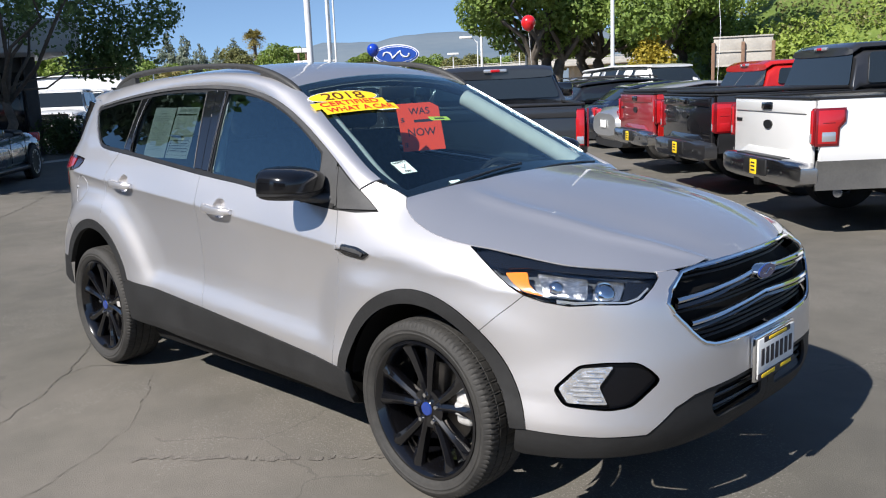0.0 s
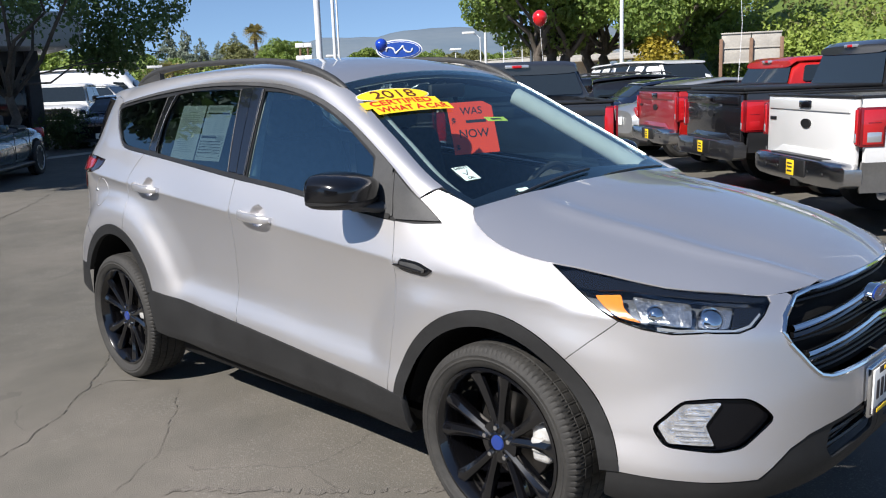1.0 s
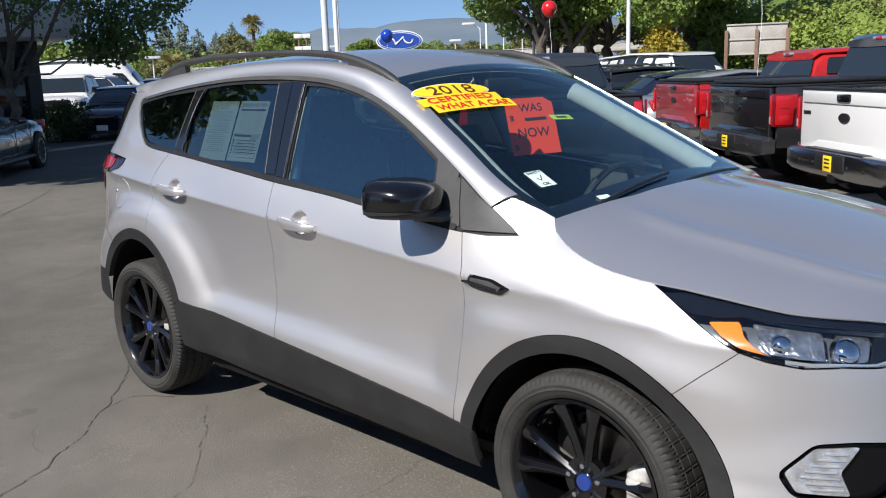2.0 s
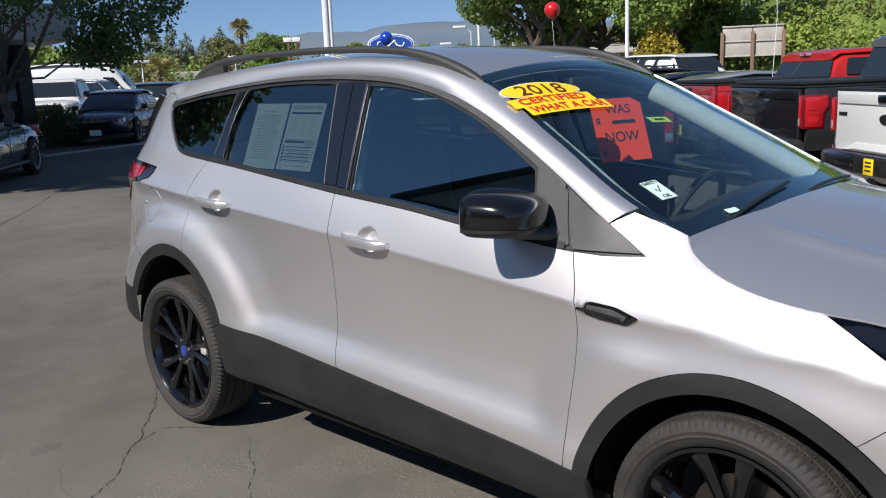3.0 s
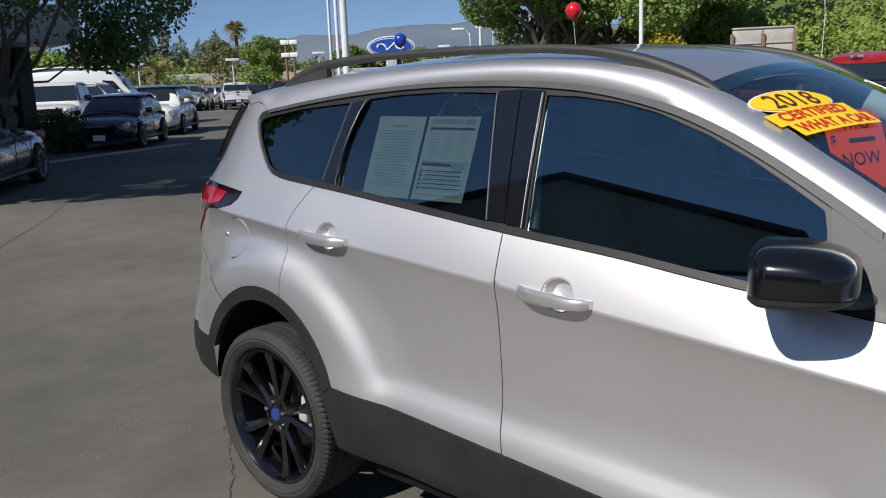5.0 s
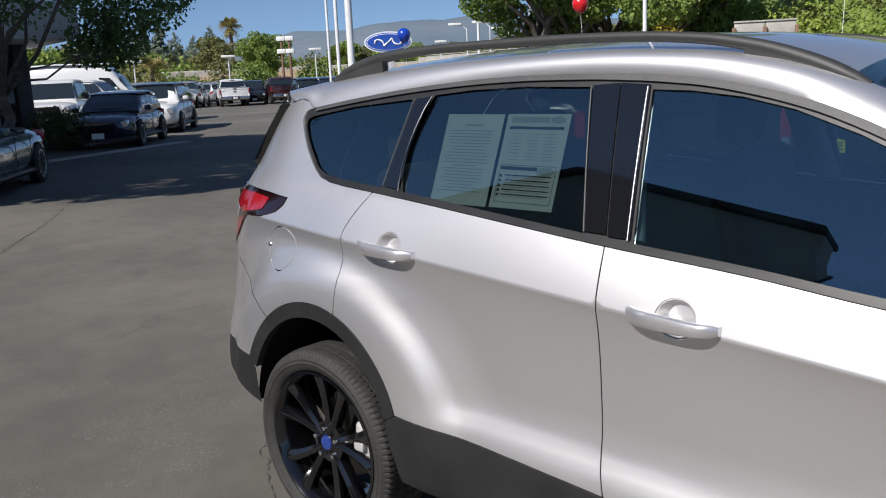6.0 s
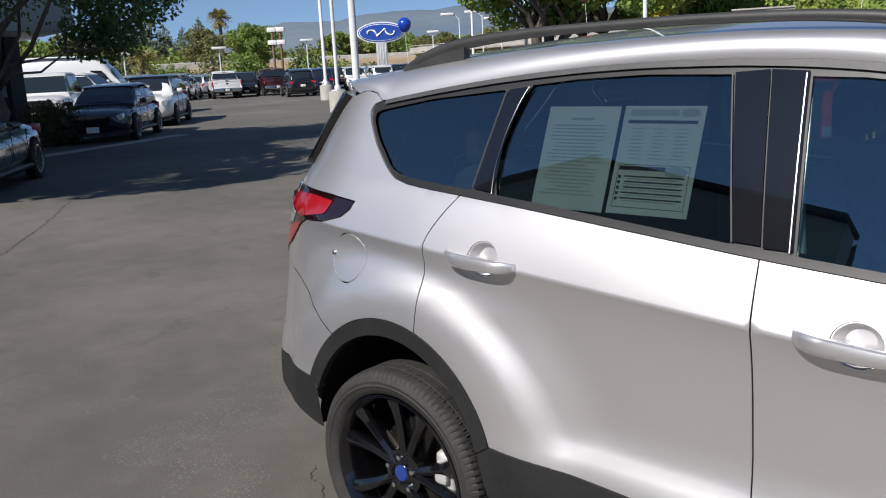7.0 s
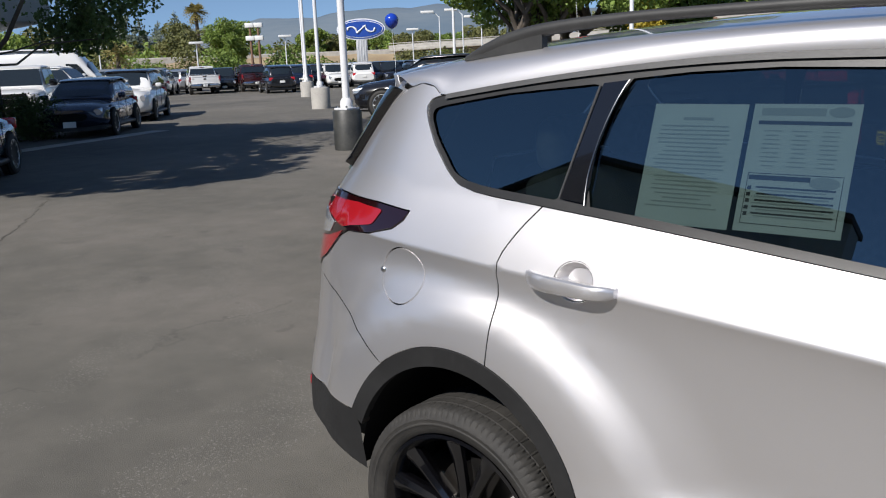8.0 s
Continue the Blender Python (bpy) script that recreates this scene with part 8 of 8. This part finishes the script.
    for x in (ax, fx):
        for sgn in (1, -1):
            if x == fx:
                bm = lathe_bm([(0.0, 0.0), (0.48, 0.0), (0.48, 0.03), (0.0, 0.03)], 32, "y")
                bmesh.ops.translate(bm, vec=(x, sgn * (w - 0.012) - 0.013, wr), verts=bm.verts)
                part("wheel_well", bm, BLACK, t)
            wheel(t, x, sgn * (w - 0.14), sgn, wr, 0.27, 0.27, 6, SATIN, TYRE, lugs=False, rough=True, brake=False)
    return t


# the row of pickups seen from behind
ROW = Vector((-2.02, 2.02, 0))
HEAD = Vector((0.6225, 0.7826, 0)).normalized()
HEAD_DEG = math.degrees(math.atan2(HEAD.y, HEAD.x))


def row_place(k, length=5.9, deg=HEAD_DEG):
    rear = Vector((-0.164, 5.63, 0)) + ROW * k
    return tuple(rear + Vector((math.cos(radians(deg)), math.sin(radians(deg)), 0)) * (length / 2))


pickup("white crew-cab pickup with grey lower panels, seen from behind", row_place(0.02, 5.9, 46.5), 46.5, P_WHITE, lower=P_TWO_TONE, lamp_shape=0)
pickup("dark grey crew-cab pickup with a black tailgate", row_place(1.02, 5.9, 48.5), 48.5, P_GREY, tail_mat=P_BLACK, bumper=P_GREY, tonneau=True, lamp_shape=1)
pickup("red crew-cab pickup beside a dark grey one", row_place(2, 5.9, 48.5), 48.5, P_RED, tail_mat=P_CRIMSON, bumper=STEEL, lamp_shape=1, tonneau=True, roof_h=1.74)
car("silver_sedan", "plain silver sedan parked in the row of trucks", row_place(3, 4.7), HEAD_DEG, P_SILVER, height=1.44, hood=0.9, belt=0.95, boot=1.02, roof0=0.42, roof1=0.78, tail=0.90)
car("dark_sedan", "dark blue sedan parked in the row", row_place(4, 4.8), HEAD_DEG, P_NAVY, height=1.45, hood=0.9, belt=0.95, boot=1.0, roof0=0.42, roof1=0.78, tail=0.90)
car("dark_suv", "black crossover parked in the row", row_place(5, 4.7), HEAD_DEG, P_BLACK, rack=True, height=1.55, belt=1.0)
car("dark_suv", "dark grey crossover parked in the row", row_place(6, 4.7), HEAD_DEG, P_GREY, rack=True, height=1.58, belt=1.0)
car("white_van", "long white passenger van with dark windows", (-10.6, 20.6, 0), HEAD_DEG - 78, P_WHITE, length=5.6, width=2.0, height=1.95, hood=1.15, belt=1.2, cowl=0.16, roof0=0.26, roof1=0.96, tail=0.99, category="van")
g_head = Vector((-0.66, 0.75, 0)).normalized()
g_rear = Vector((-1.80, 4.74, 0)) + Vector((-0.75, -0.66, 0)).normalized() * 0.92
pickup("charcoal crew-cab pickup with tall narrow tail lamps", tuple(g_rear + g_head * 2.85), math.degrees(math.atan2(g_head.y, g_head.x)), P_GREY, bumper=P_GREY, lamp_shape=2, tag=PAPER_W, length=5.5, width=1.92, roof_h=1.76)
# cars along the lane
car("convertible", "dark slate convertible with its top folded", (-14.5, 2.42, 0), -38, P_GREEN, length=4.6, width=1.82, height=1.4, hood=0.88, belt=0.95, boot=0.98, open_top=True, wheel_r=0.34, rim=SATIN)
car("navy_suv", "dark navy compact SUV facing the lane", (-23.3, 9.85, 0), -42, P_NAVY, length=4.6, width=1.9, height=1.52, hood=0.92, belt=0.98)
car("white_suv", "white boxy SUV with a black roof", (-28.4, 14.15, 0), -40, P_WHITE, length=5.1, width=1.95, height=1.74, hood=1.08, belt=1.12, cowl=0.27, roof0=0.36, roof1=0.95, tail=0.985, roof_mat=P_BLACK)
car("black_suv", "large black SUV with machined wheels", (-17.0, 17.6, 0), 208, P_BLACK, length=5.0, width=2.0, height=1.78, hood=1.1, belt=1.15, wheel_r=0.41)
car("white_van", "white high-roof cargo van", (-37.6, 15.5, 0), 52, P_WHITE, length=6.4, width=2.1, height=2.75, hood=1.35, belt=1.55, cowl=0.15, roof0=0.28, roof1=0.97, tail=0.99, category="van", panel_van=True)
pickup("white work pickup with a black bumper", (-29.9, 11.0, 0), -34, P_WHITE, bumper=TRIM, roof_h=1.98)
pickup("white work pickup behind another", (-34.0, 13.7, 0), 45, P_WHITE, bumper=TRIM, roof_h=1.98)
for k, (x, y, kind, mt, turn, lb) in enumerate((
        (-36.5, 19.0, "c", P_GREY, -38, "dark grey SUV in the lane"), (-48.5, 24.8, "p", P_SILVER, -40, "silver pickup facing the lane"), (-55.0, 31.5, "p", P_SILVER, -40, "silver pickup in the far row"),
        (-53.0, 34.0, "p", P_WHITE, 150, "white pickup in the far row"), (-52.0, 37.6, "p", P_MAROON, 150, "maroon pickup seen from behind"), (-45.2, 34.4, "c", P_BLACK, 150, "black crossover seen from behind"),
        (-48.8, 39.6, "c", P_NAVY, 140, "teal-dark SUV in the far row"), (-48.0, 42.0, "c", P_WHITE, -30, "white boxy off-roader facing the lot"), (-46.5, 45.0, "c", P_BLACK, -30, "black off-roader facing the lot"),
        (-43.5, 46.6, "c", P_GREY, -30, "dark grey sedan in the far row"), (-41.0, 49.5, "c", P_RED, 130, "red crossover in the far row"), (-38.5, 51.0, "c", P_WHITE, 130, "white crossover in the far row"),
        (-36.0, 53.0, "c", P_SILVER, 130, "silver sedan in the far row"), (-55.8, 32.6, "c", P_WHITE, 140, "white SUV in a distant row"), (-60.7, 38.0, "c", P_SILVER, 150, "silver sedan in a distant row"), (-53.4, 36.2, "c", P_BLACK, -35, "black crossover in a distant row"),
        (-57.5, 42.5, "c", P_GREY, 130, "dark grey SUV in a distant row"), (-50.4, 40.1, "c", P_WHITE, 140, "white sedan in a distant row"), (-55.3, 45.1, "c", P_NAVY, 150, "dark blue crossover in a distant row"),
        (-49.2, 41.5, "c", P_MAROON, -35, "maroon SUV in a distant row"), (-53.1, 47.5, "c", P_WHITE, 130, "white sedan in a distant row"), (-46.9, 43.9, "c", P_WHITE, 140, "white crossover in a distant row"),
        (-51.2, 49.5, "c", P_SILVER, 150, "silver SUV in a distant row"), (-45.4, 45.4, "c", P_BLACK, -35, "black sedan in a distant row"), (-49.2, 51.4, "c", P_GREY, 130, "dark grey crossover in a distant row"),
        (-43.6, 47.0, "c", P_WHITE, 140, "white SUV in a distant row"), (-71.5, 43.4, "c", P_NAVY, 150, "dark blue sedan in a distant row"), (-62.1, 44.6, "c", P_MAROON, -35, "maroon crossover in a distant row"),
        (-62.8, 54.7, "c", P_WHITE, 130, "white SUV in a distant row"), (-56.1, 51.6, "c", P_WHITE, 140, "white sedan in a distant row"), (-59.0, 58.6, "c", P_SILVER, 150, "silver crossover in a distant row"),
        (-60.0, 33.0, "c", P_WHITE, 150, "white SUV in the far row"), (-62.0, 38.0, "c", P_SILVER, 150, "silver SUV in the far row"), (-58.0, 44.0, "c", P_WHITE, 150, "white SUV in the far row"))):
    if kind == "c":
        car("far_car", lb, (x, y, 0), turn, mt, height=1.75, detail=False)
    else:
        pickup(lb, (x, y, 0), turn, mt, tag=PAPER_W)
